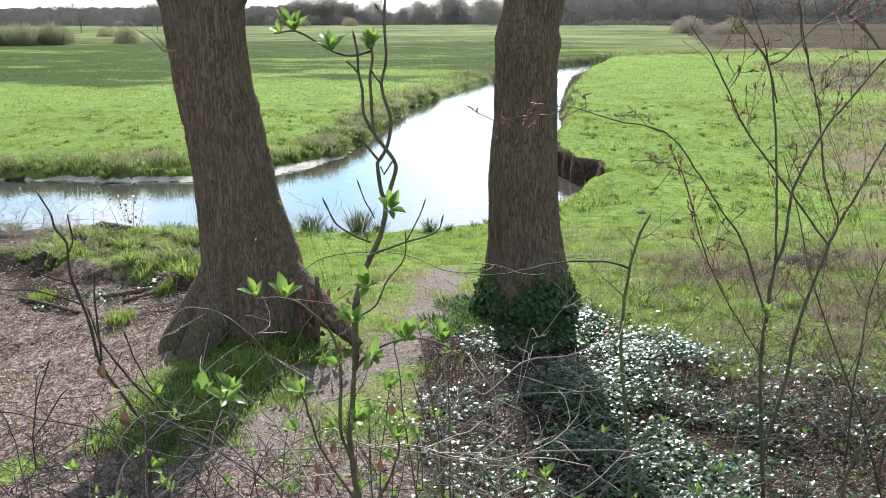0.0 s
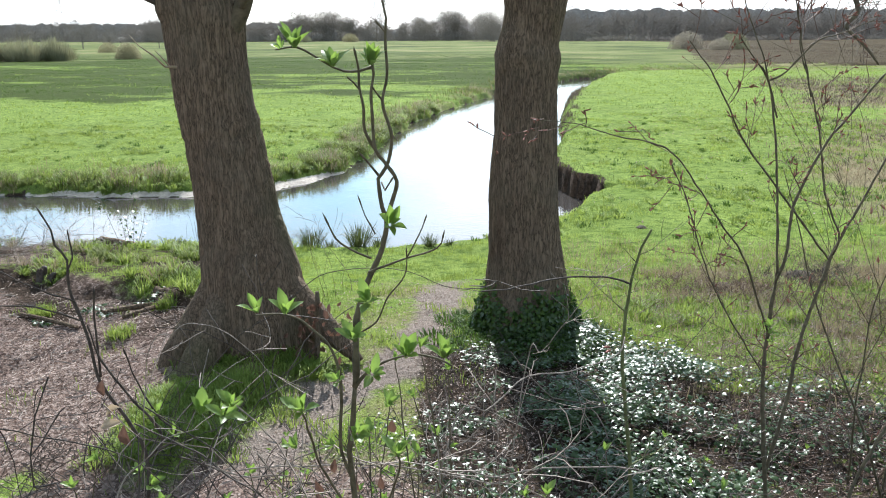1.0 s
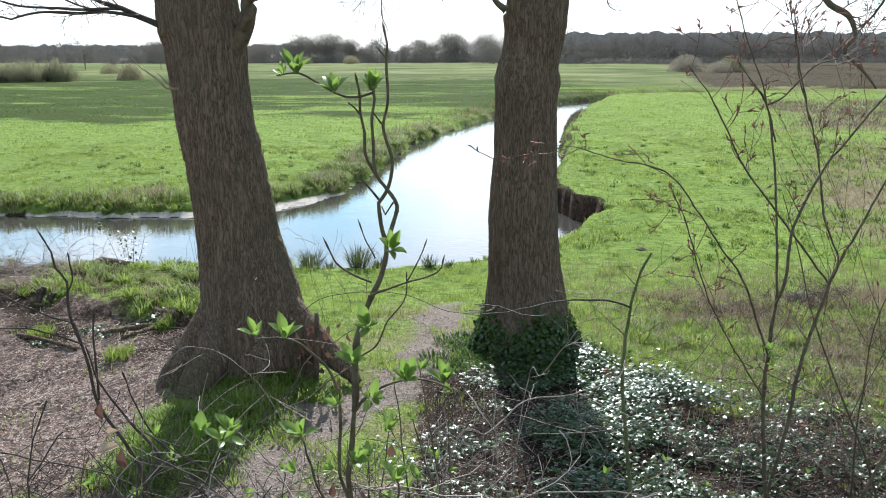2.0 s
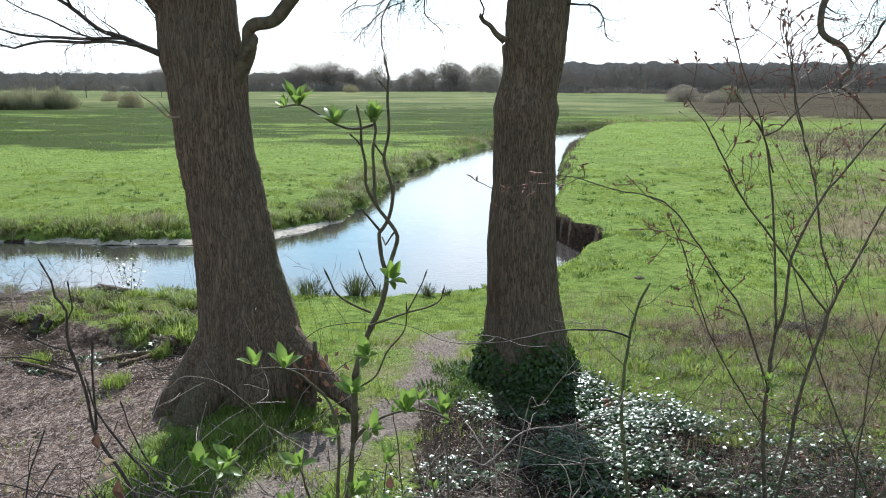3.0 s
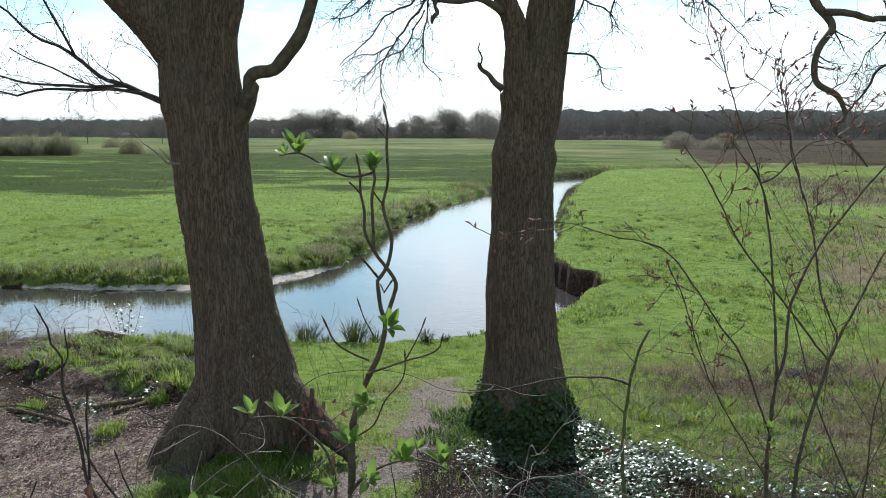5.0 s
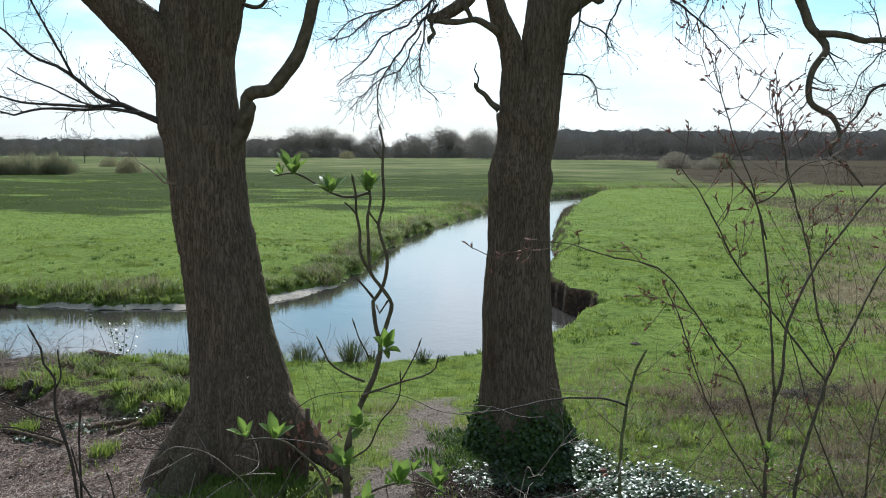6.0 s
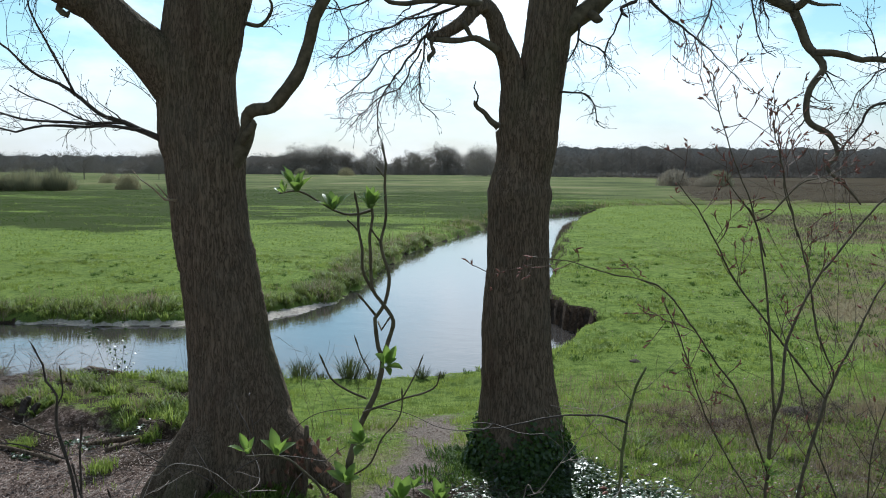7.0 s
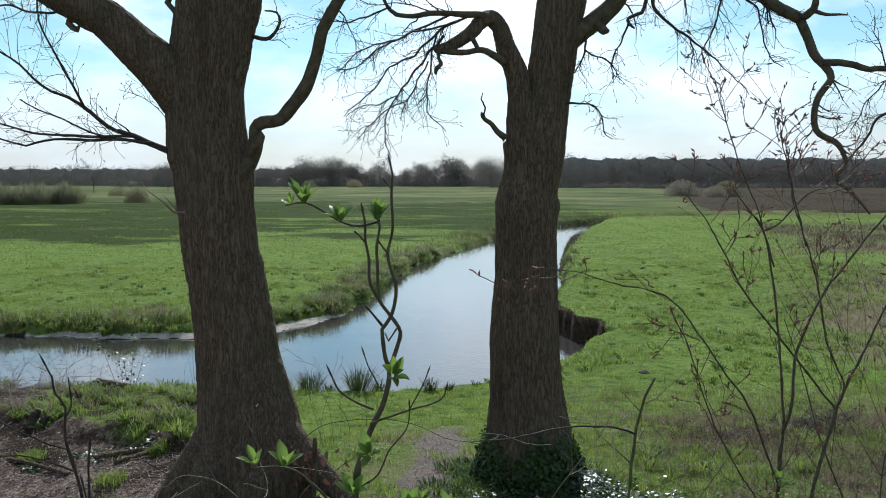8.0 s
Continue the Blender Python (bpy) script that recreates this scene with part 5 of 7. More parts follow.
def ground_cover():
    def lawn(x, y, h, w):
        open_land = (w["near_side"] > 0.3) * np.clip(1 - 1.5 * w["litter"] - 1.6 * w["path"] - 0.7 * in_ivy(x, y) - 0.9 * ivy_body(x, y), 0, 1)
        return open_land * (0.45 + 0.5 * wave(x, y, 0.5, 30)) * step(15, 8, y) * (1 - 0.5 * step(1.2, 0.5, np.abs(x + 0.1)) * step(10.5, 9.5, y))
    x, y, z, r = scatter(330000, -8.5, 9.5, 4.3, 15, 1, lawn)
    blades("near_grass", x, y, z, 0.03 + 0.035 * step(-0.5, 0.6, wave(x, y, 0.28, 67)), 0.005, 0.9, r, M_GRASS, "short fresh green grass on the bank", "grass")

    def tufts(x, y, h, w):
        litter = w["litter"] * (1 - w["path"])
        return (w["near_side"] > 0.3) * step(0.2, 0.5, wave(x, y, 0.36, 31)) * (0.6 + 0.4 * step(-2.2, -3, x) * step(0, 0.2, y - LEDGE(x))) * np.clip(1.2 - 1.1 * litter, 0.14, 1) * (1 - 0.9 * ivy_body(x, y))
    x, y, z, r = scatter(300000, -9, 9, 4.0, 13.2, 2, tufts)
    blades("grass_tufts", x, y, z, 0.09 + 0.03 * step(-2.2, -3, x) * step(-0.1, 0.15, y - LEDGE(x)), 0.007, 0.9, r, M_GRASS, "lush green tufts of broad grass", "grass")

    def strewn(x, y, h, w):
        return np.clip(w["litter"] * 0.8 + 0.13 + 0.5 * step(0.5, 3, x) * step(7, 6, y), 0, 1) * (1 - 0.35 * w["path"]) * (w["near_side"] > 0.5) * step(10, 7, y) + 0.22 * step(1.4, 0.7, np.abs(x + 0.1)) * step(10.4, 9.4, y)
    x, y, z, r = scatter(165000, -7.5, 5.5, 2.6, 9.9, 3, strewn)
    flat_leaves("leaf_litter", x, y, z + 0.006, 0.0185, 0.5, r, M_LITTER, "pale brown fallen leaves and bark chips", "leaf litter", stretch=1.9)
    x, y, z, r = scatter(8000, -7.5, 5.0, 2.4, 9.5, 4, lambda x, y, h, w: w["litter"] * 0.6 + 0.15 * in_ivy(x, y))
    n = len(x)
    a, s, wd = r.uniform(0, 6.283, n), r.uniform(0.05, 0.26, n), 0.003
    dx, dy, lift = np.cos(a) * s, np.sin(a) * s, r.uniform(0.0, 0.03, n)
    v = np.empty((n, 4, 3))
    v[:, 0] = np.stack([x - dy / s * wd, y + dx / s * wd, z + 0.012], 1)
    v[:, 1] = np.stack([x + dy / s * wd, y - dx / s * wd, z + 0.012], 1)
    v[:, 2] = np.stack([x + dx, y + dy, z + 0.014 + lift], 1)
    v[:, 3] = np.stack([x, y, z + 0.020], 1)
    i = (np.arange(n) * 4)[:, None]
    f = np.concatenate([i + [0, 2, 3], i + [3, 2, 1]], 0)
    tagged(new("litter_twigs", fast_mesh("litter_twigs", v.reshape(-1, 3), 3, f, M_CANE, False)), "thin dead twigs strewn on the slope", "twigs", kind="stuff")

    x, y, z, r = scatter(76000, -0.8, 4.0, 3.0, 7.9, 5, lambda x, y, h, w: in_ivy(x, y) * (1 - 0.25 * step(0.6, 0.2, x)) * (1 - 0.45 * step(1.0, 0.7, x) * step(5.2, 4.8, y)) * (1 - 0.75 * step(1.9, 2.4, x)) * (1 - 0.6 * step(1.4, 1.8, x) * step(4.6, 4.1, y)))
    lump = 0.11 + 0.10 * wave(x, y, 0.5, 33) + 0.22 * np.exp(-((x - 1.6) / 0.5) ** 2 - ((y - 5.6) / 0.6) ** 2)
    flat_leaves("ground_ivy", x, y, z + np.clip(lump, 0.02, 0.3) * r.uniform(0.3, 1.0, len(x)), 0.032, 0.31, r, M_IVY, "dark glossy ivy carpet with sunlit glints", "ivy", lobed=True)

    def meadow(x, y, h, w):
        grass = ((w["far_side"] > 0.3) | (w["near_side"] > 0.3)) * (1 - 0.8 * w["mud"])
        return grass * step(-0.25, 0.5, wave(x, y, 0.9, 34) + 0.4 * wave(x, y, 3.1, 35)) * 0.85
    x, y, z, r = scatter(170000, -16, 16, 13, 34, 6, meadow)
    blades("meadow_grass", x, y, z, 0.04 + 0.075 * step(-0.3, 0.7, wave(x, y, 0.5, 77) + 0.5 * wave(x, y, 1.4, 78)), 0.016, 0.8, r, M_GRASS, "grazed green meadow grass in small tufts", "grass")
    x, y, z, r = scatter(4200, -14, 15, 12.5, 32, 35, lambda x, y, h, w: ((w["far_side"] > 0.5) | (w["near_side"] > 0.5)) * (np.abs(x) < 0.6 * y) * step(-0.1, 0.5, wave(x, y, 1.1, 118) + 0.5 * wave(x, y, 4.3, 119)))
    clumps("meadow_tussocks", x, y, 26, 0.11, 0.1, 0.016, 351, M_GRASS, "uneven green tussocks in the grazed meadow", "grass")
    x, y, z, r = scatter(1500, -14, 15, 12.5, 32, 36, lambda x, y, h, w: ((w["far_side"] > 0.5) | (w["near_side"] > 0.5)) * (np.abs(x) < 0.6 * y) * step(0.0, 0.5, wave(x, y, 0.9, 120)))
    clumps("meadow_tussocks", x, y, 24, 0.09, 0.09, 0.014, 361, M_SEDGE, "darker tussocks dotted over the meadow", "grass")
    x, y, z, r = scatter(90000, -42, 42, 32, 95, 7, lambda x, y, h, w: meadow(x, y, h, w) * (np.abs(x) < 0.62 * y) * np.clip(1 - w["sedge"], 0, 1))
    blades("meadow_grass", x, y, z, 0.11, 0.05, 0.9, r, M_GRASS, "green meadow grass farther off", "grass")
    x, y, z, r = scatter(120000, -75, 40, 42, 150, 8, lambda x, y, h, w: w["sedge"] * (np.abs(x) < 0.62 * y) * step(-0.3, 0.4, wave(x, y, 2.5, 36)))
    blades("marsh_sedge", x, y, z, 0.07, 0.06, 1.4, r, M_SEDGE, "dark tufted sedge in the wet meadow", "sedge")

    x, y, z, r = scatter(75000, -34, 30, 14, 62, 25, lambda x, y, h, w: ((w["far_side"] > 0.5) | (w["near_side"] > 0.5)) * (np.abs(x) < 0.62 * y) * step(0.34, 0.52, wave(x, y, 0.75, 79) + 0.45 * wave(x, y, 6, 80)))
    blades("grass_tussocks", x, y, z, 0.065, 0.024, 1.6, r, M_SEDGE, "small dark tussocks dotted over the meadow", "grass")

    x, y, z, r = scatter(330, 1.9, 5.4, 5.0, 9.5, 32, lambda x, y, h, w: step(-0.1, 0.4, wave(x, y, 0.7, 116)) * (1 - in_ivy(x, y)))
    clumps("grass_clumps", x, y, 55, 0.08, 0.13, 0.008, 321, M_GRASS, "fresh green grass clumps among the brambles", "grass")
    x, y, z, r = scatter(150, -2.15, -1.0, 4.6, 6.4, 33, lambda x, y, h, w: (1 - w["path"]) * (1 - step(-1.6, -1.8, x) * step(5.5, 5.8, y)))
    clumps("grass_clumps", x, y, 70, 0.1, 0.1, 0.007, 331, M_GRASS, "soft green grass in the shade of the trunk", "grass")
    x, y, z, r = scatter(60, -0.1, 1.5, 6.3, 7.9, 34, lambda x, y, h, w: step(0.95, 0.6, np.hypot(x - 0.77, y - 7.3)))
    clumps("moss_cushions", x, y, 70, 0.1, 0.07, 0.012, 341, M_MOSS, "dark moss and grass hummocks round the foot of the tree", "moss")

    x, y, z, r = scatter(60000, 20, 110, 86, 260, 37, lambda x, y, h, w: w["field"] * (np.abs(x) < 0.6 * y) * step(-0.2, 0.6, wave(0.3 * x, y, 3, 121)))
    blades("stubble", x, y, z, 0.22, 0.06, 0.9, r, M_HERB, "dull brown stubble on the ploughed field", "stubble")

    def verge(x, y, h, w):
        d = w["far_side"]
        return (d > 0.1) * (w["mud"] < 0.5) * step(2.2, 0.8, d + 0.7 * wave(x, y, 1.3, 37)) * step(-0.3, 0.5, wave(x, y, 0.7, 38))
    x, y, z, r = scatter(150000, -15, 0, 18.8, 34, 9, verge)
    k = r.uniform(0, 1, len(x)) < 0.33 + 0.3 * wave(x, y, 1.6, 39)
    lush = 0.25 + 1.25 * step(-0.2, 0.6, wave(x, y, 0.55, 60) + 0.5 * wave(x, y, 1.9, 61))
    blades("bank_sedge", x[~k], y[~k], z[~k], 0.30 * lush[~k], 0.012, 1.1, r, M_REED, "rank green sedge along the water's edge", "sedge")
    blades("dead_sedge", x[k], y[k], z[k], 0.34 * lush[k], 0.009, 0.8, r, M_DRY, "bleached dead stalks along the water's edge", "dry grass")
    def brink(x, y, h, w):
        return (w["far_side"] > 0.12) * (w["mud"] < 0.4) * step(1.5, 0.5, w["far_side"] + 0.5 * wave(x, y, 1.3, 112)) * np.maximum(step(-0.7, 0.1, wave(x, y, 0.9, 113)), step(0.7, 0.4, w["far_side"]))
    x, y, z, r = scatter(3600, -15, 1, 18.8, 42, 28, brink)
    clumps("bank_tussocks", x, y, 60, 0.12, 0.23, 0.016, 281, M_GRASS, "thick green grass tussocks on the stream bank", "grass")
    x, y, z, r = scatter(2600, -15, 1, 18.8, 42, 29, brink)
    clumps("bank_tussocks", x, y, 55, 0.13, 0.27, 0.016, 291, M_REED, "dark sedge tussocks on the stream bank", "sedge")
    x, y, z, r = scatter(1500, -15, 1, 18.8, 42, 30, lambda x, y, h, w: brink(x, y, h, w) * step(0.0, 0.4, wave(x, y, 1.8, 114)))
    clumps("dead_tussocks", x, y, 40, 0.12, 0.36, 0.008, 301, M_DRY, "bleached dead stalks on the stream bank", "dry grass")
    x, y, z, r = scatter(120000, -3, 26, 33, 90, 10, verge)
    k = r.uniform(0, 1, len(x)) < 0.35
    lush = 0.45 + 0.9 * step(-0.4, 0.6, wave(x, y, 0.9, 62) + 0.5 * wave(x, y, 2.9, 63))
    blades("bank_sedge", x[~k], y[~k], z[~k], 0.34 * lush[~k], 0.03, 1.0, r, M_REED, "rank green sedge along the far water's edge", "sedge")
    blades("dead_sedge", x[k], y[k], z[k], 0.4 * lush[k], 0.02, 0.7, r, M_DRY, "bleached dead stalks along the far water's edge", "dry grass")
    x, y, z, r = scatter(120000, -6, 26, 12.5, 84, 11, lambda x, y, h, w: (w["near_side"] > 0.0) * step(0.55, 0.1, w["near_side"]) * (0.3 + 0.7 * step(15, 19, y)))
    blades("rim_grass", x, y, z, 0.16, 0.016, 1.2, r, M_REED, "ragged grass hanging over the cut bank", "grass")

    x, y, z, r = scatter(40000, 3.5, 9, 30, 52, 26, lambda x, y, h, w: (w["near_side"] > 0.05) * step(0.8, 0.3, w["near_side"]) * step(0.0, 0.5, wave(x, y, 1.1, 88) + 0.3 * wave(x, y, 3.5, 89)))
    blades("dead_sedge", x, y, z, 0.3, 0.016, 0.9, r, M_HERB, "grey-brown dead stalks along the inner bend", "dry grass")

    def rough(x, y, h, w):
        return w["dry"] * (w["near_side"] > 0.6)
    x, y, z, r = scatter(190000, 1.5, 40, 5.5, 68, 12, rough)
    near = y < 14
    xn, yn, zn, rn = scatter(70000, 1.4, 7.5, 5.3, 12.5, 22, lambda x, y, h, w: 0.1 + 0.9 * rough(x, y, h, w))
    blades("dry_grass", xn, yn, zn, 0.16, 0.006, 1.0, rn, M_DRY, "matted straw-coloured dead grass on the bank", "dry grass")
    xn, yn, zn, rn = scatter(26000, 1.4, 7.0, 5.3, 11.5, 23, rough)
    flat_leaves("leaf_litter", xn, yn, zn + 0.02, 0.035, 0.5, rn, M_LITTER, "brown fallen leaves caught in the dead grass", "leaf litter", stretch=1.8)
    xn, yn, zn, rn = scatter(24000, -0.4, 2.0, 6.3, 8.4, 24, lambda x, y, h, w: step(0.85, 0.42, np.hypot(x - 0.77, y - 7.3)) * 0.9)
    blades("foot_grass", xn, yn, zn, 0.08, 0.007, 1.5, rn, M_SEDGE, "dark green grass round the foot of the tree", "grass")
    herb = (~near) & (wave(x, y, 1.7, 68) + r.normal(0, 0.35, len(x)) + 0.6 * step(34, 42, y) > 0.2)
    blades("dead_herbs", x[herb], y[herb], z[herb], 0.24, 0.02, 1.6, r, M_HERB, "grey-brown dead herb stalks in the rough meadow", "dead herbs")
    far_dry = (~near) & ~herb
    blades("dry_grass", x[near], y[near], z[near], 0.22, 0.007, 0.8, r, M_DRY, "straw-coloured dead grass on the bank", "dry grass")
    blades("dry_grass", x[far_dry], y[far_dry], z[far_dry], 0.2, 0.016, 1.5, r, M_DRY, "straw-coloured dead grass in the rough meadow", "dry grass")


ground_cover()


def meadow_specks():
    """Pale dead leaves and droppings of straw lying in the pasture."""
    x, y, z, r = scatter(9000, -12, 16, 12, 36, 21, lambda x, y, h, w: ((w["near_side"] > 0.4) | (w["far_side"] > 0.6)) * (0.25 + 0.75 * step(2, 8, x)) * (0.5 + 0.5 * wave(x, y, 2.2, 70)))
    flat_leaves("meadow_litter", x, y, z + 0.04, 0.045, 0.35, r, M_LITTER, "pale dead leaves strewn in the meadow", "leaf litter", stretch=1.4)


meadow_specks()


def rush_tufts():
    """Dark rush clumps on the brink."""
    rng = random.Random(41)
    for x, y, s in ((-2.05, 12.6, 1.0), (-1.75, 12.75, 0.7), (-1.30, 12.5, 1.1), (-1.0, 12.6, 0.7), (-0.2, 12.4, 0.6), (-2.4, 12.2, 0.6), (0.1, 12.5, 0.4)):
        z = ground_z(x, y)
        t = thing("rush_tuft", (x, y, z), "dark green tuft of rushes on the water's brink", "rushes", "rush tufts")
        g = Geo()
        for _ in range(int(170 * s)):
            a, r = rng.uniform(0, 6.283), 0.11 * s * math.sqrt(rng.random())
            p = Vector((x + math.cos(a) * r, y + math.sin(a) * r, z - 0.02))
            tip = p + Vector((math.cos(a) * r * 2.2 + rng.gauss(0, 0.03), math.sin(a) * r * 2.2 + rng.gauss(0, 0.03), 0.36 * s * rng.uniform(0.5, 1.1)))
            w = Vector((math.cos(a + 1.57), math.sin(a + 1.57), 0)) * 0.004
            i = len(g.v)
            m = p.lerp(tip, 0.6) + Vector((0, 0, 0.04 * s))
            g.v += [p - w, p + w, m - w, m + w, tip]
            g.f += [(i, i + 1, i + 3, i + 2), (i + 2, i + 3, i + 4)]
        tagged(part("tuft", g, M_RUSH, t, "", False), kind="stuff")
    for x, y, s in ((3.2, 9.12, 0.10), (3.42, 9.16, 0.08), (4.28, 9.6, 0.15), (3.3, 13.5, 0.07)):
        z = ground_z(x, y)
        g = Geo()
        n, m = 7, 14
        for i in range(n):
            t = i / (n - 1)
            for j in range(m):
                a = 6.283 * j / m
                r = s * 1.5 * math.cos(t * 1.5) * (1 + 0.25 * noise.noise(Vector((x + math.cos(a) * 2, math.sin(a) * 2, t * 3))))
                g.v.append(Vector((x + math.cos(a) * r, y + math.sin(a) * r, z - 0.03 + s * math.sin(t * 1.5) * (1 + 0.25 * noise.noise(Vector((math.cos(a) * 3, y + math.sin(a) * 3, t * 4)))))))
        for i in range(n - 1):
            for j in range(m):
                g.f.append((i * m + j, i * m + (j + 1) % m, (i + 1) * m + (j + 1) % m, (i + 1) * m + j))
        tagged(new("molehill", g.mesh("molehill", M_SOIL)), "crumbly dark brown molehill in the grass", "molehill", "molehills")


rush_tufts()


# ---- shrubs close to the camera ----
def unit_leaf(name, material, width, fold, curl):
    """One young leaf, 1 m long, along +y, to be scaled and turned."""
    g = Geo()
    rows = ((0.0, 0.05), (0.18, 0.5), (0.42, 0.95), (0.66, 0.92), (0.86, 0.5), (1.0, 0.03))
    for s, w in rows:
        mid = Vector((0, s, -curl * s * s))
        for k in (-1, -0.5, 0, 0.5, 1):
            g.v.append(mid + Vector((k * w * width / 2, 0, abs(k) * fold * w * width * 0.5 + 0.02 * math.sin(9 * s + 3 * k))))
    for i in range(len(rows) - 1):
        for j in range(4):
            a = 5 * i + j
            g.f.append((a, a + 1, a + 6, a + 5))
    return g.mesh(name, material)


LEAVES = [unit_leaf("leaf", M_LEAF, w, f, c) for w, f, c in ((0.42, 0.5, 0.1), (0.5, 0.35, 0.25), (0.38, 0.8, -0.05), (0.46, 0.4, 0.35))]
WITHERED = [unit_leaf("withered_leaf", M_BROWNLEAF, w, f, c) for w, f, c in ((0.45, 1.2, 0.5), (0.55, 0.9, 0.8))]
BLEACHED = [unit_leaf("bleached_leaf", M_PALELEAF, w, f, c) for w, f, c in ((0.5, 1.3, 0.4), (0.55, 1.0, -0.4))]


def put_leaf(shrub, mesh, at, along, up, size):
    """One leaf as a part of its shrub."""
    along = along.normalized()
    side = along.cross(up)
    side = side.normalized() if side.length > 1e-4 else along.orthogonal().normalized()
    nrm = side.cross(along)
    ob = new(mesh.name.split(".")[0], mesh)
    ob.parent = shrub
    m = Matrix((side, along, nrm)).transposed().to_4x4() @ Matrix.Scale(size, 4)
    m.translation = Vector(at) - Vector(shrub.location)
    ob.matrix_basis = m
    return ob


def cluster(shrub, rng, at, way, count, size, meshes=None):
    """A whorl of young leaves opening from a bud."""
    at, way = Vector(at), Vector(way).normalized()
    for i in range(count):
        a = 6.283 * i / count + rng.uniform(-0.4, 0.4)
        side = way.orthogonal().normalized()
        side.rotate(Matrix.Rotation(a, 3, way))
        open_out = rng.uniform(0.15, 0.7)
        along = way * rng.uniform(0.6, 1.0) + side * open_out
        put_leaf(shrub, rng.choice(meshes or LEAVES), at + side * 0.003, along, way * 0.8 - side * 0.4, size * rng.uniform(0.5, 1.02))


def stem(shrub, material, *ctrl, name="stem", sides=8, tipped=0.0, slim=0.74):
    """A woody stem with swollen nodes; tipped adds a long pointed bud at its end."""
    pts, rad = smooth_line([(a, b, c, r * slim) for a, b, c, r in ctrl], max(0.012, ctrl[0][3] * 2.0))
    rad = [r * (1 + 0.18 * noise.noise(p * 55) + (0.25 if noise.noise(p * 21) > 0.45 else 0.0)) for p, r in zip(pts, rad)]
    pts = [p + Vector((noise.noise(p * 16), noise.noise(p * 16 + Vector((5, 0, 0))), noise.noise(p * 16 + Vector((0, 5, 0))))) * 0.004 for p in pts]
    if tipped:
        d, p, r = (pts[-1] - pts[-2]).normalized(), pts[-1], rad[-1]
        pts += [p + d * tipped * 0.25, p + d * tipped * 0.6, p + d * tipped]
        rad += [r * 1.4, r * 1.25, r * 0.15]
    g = Geo()
    g.tube(pts, rad, sides)
    part(name, g, material, shrub)
    return pts, rad


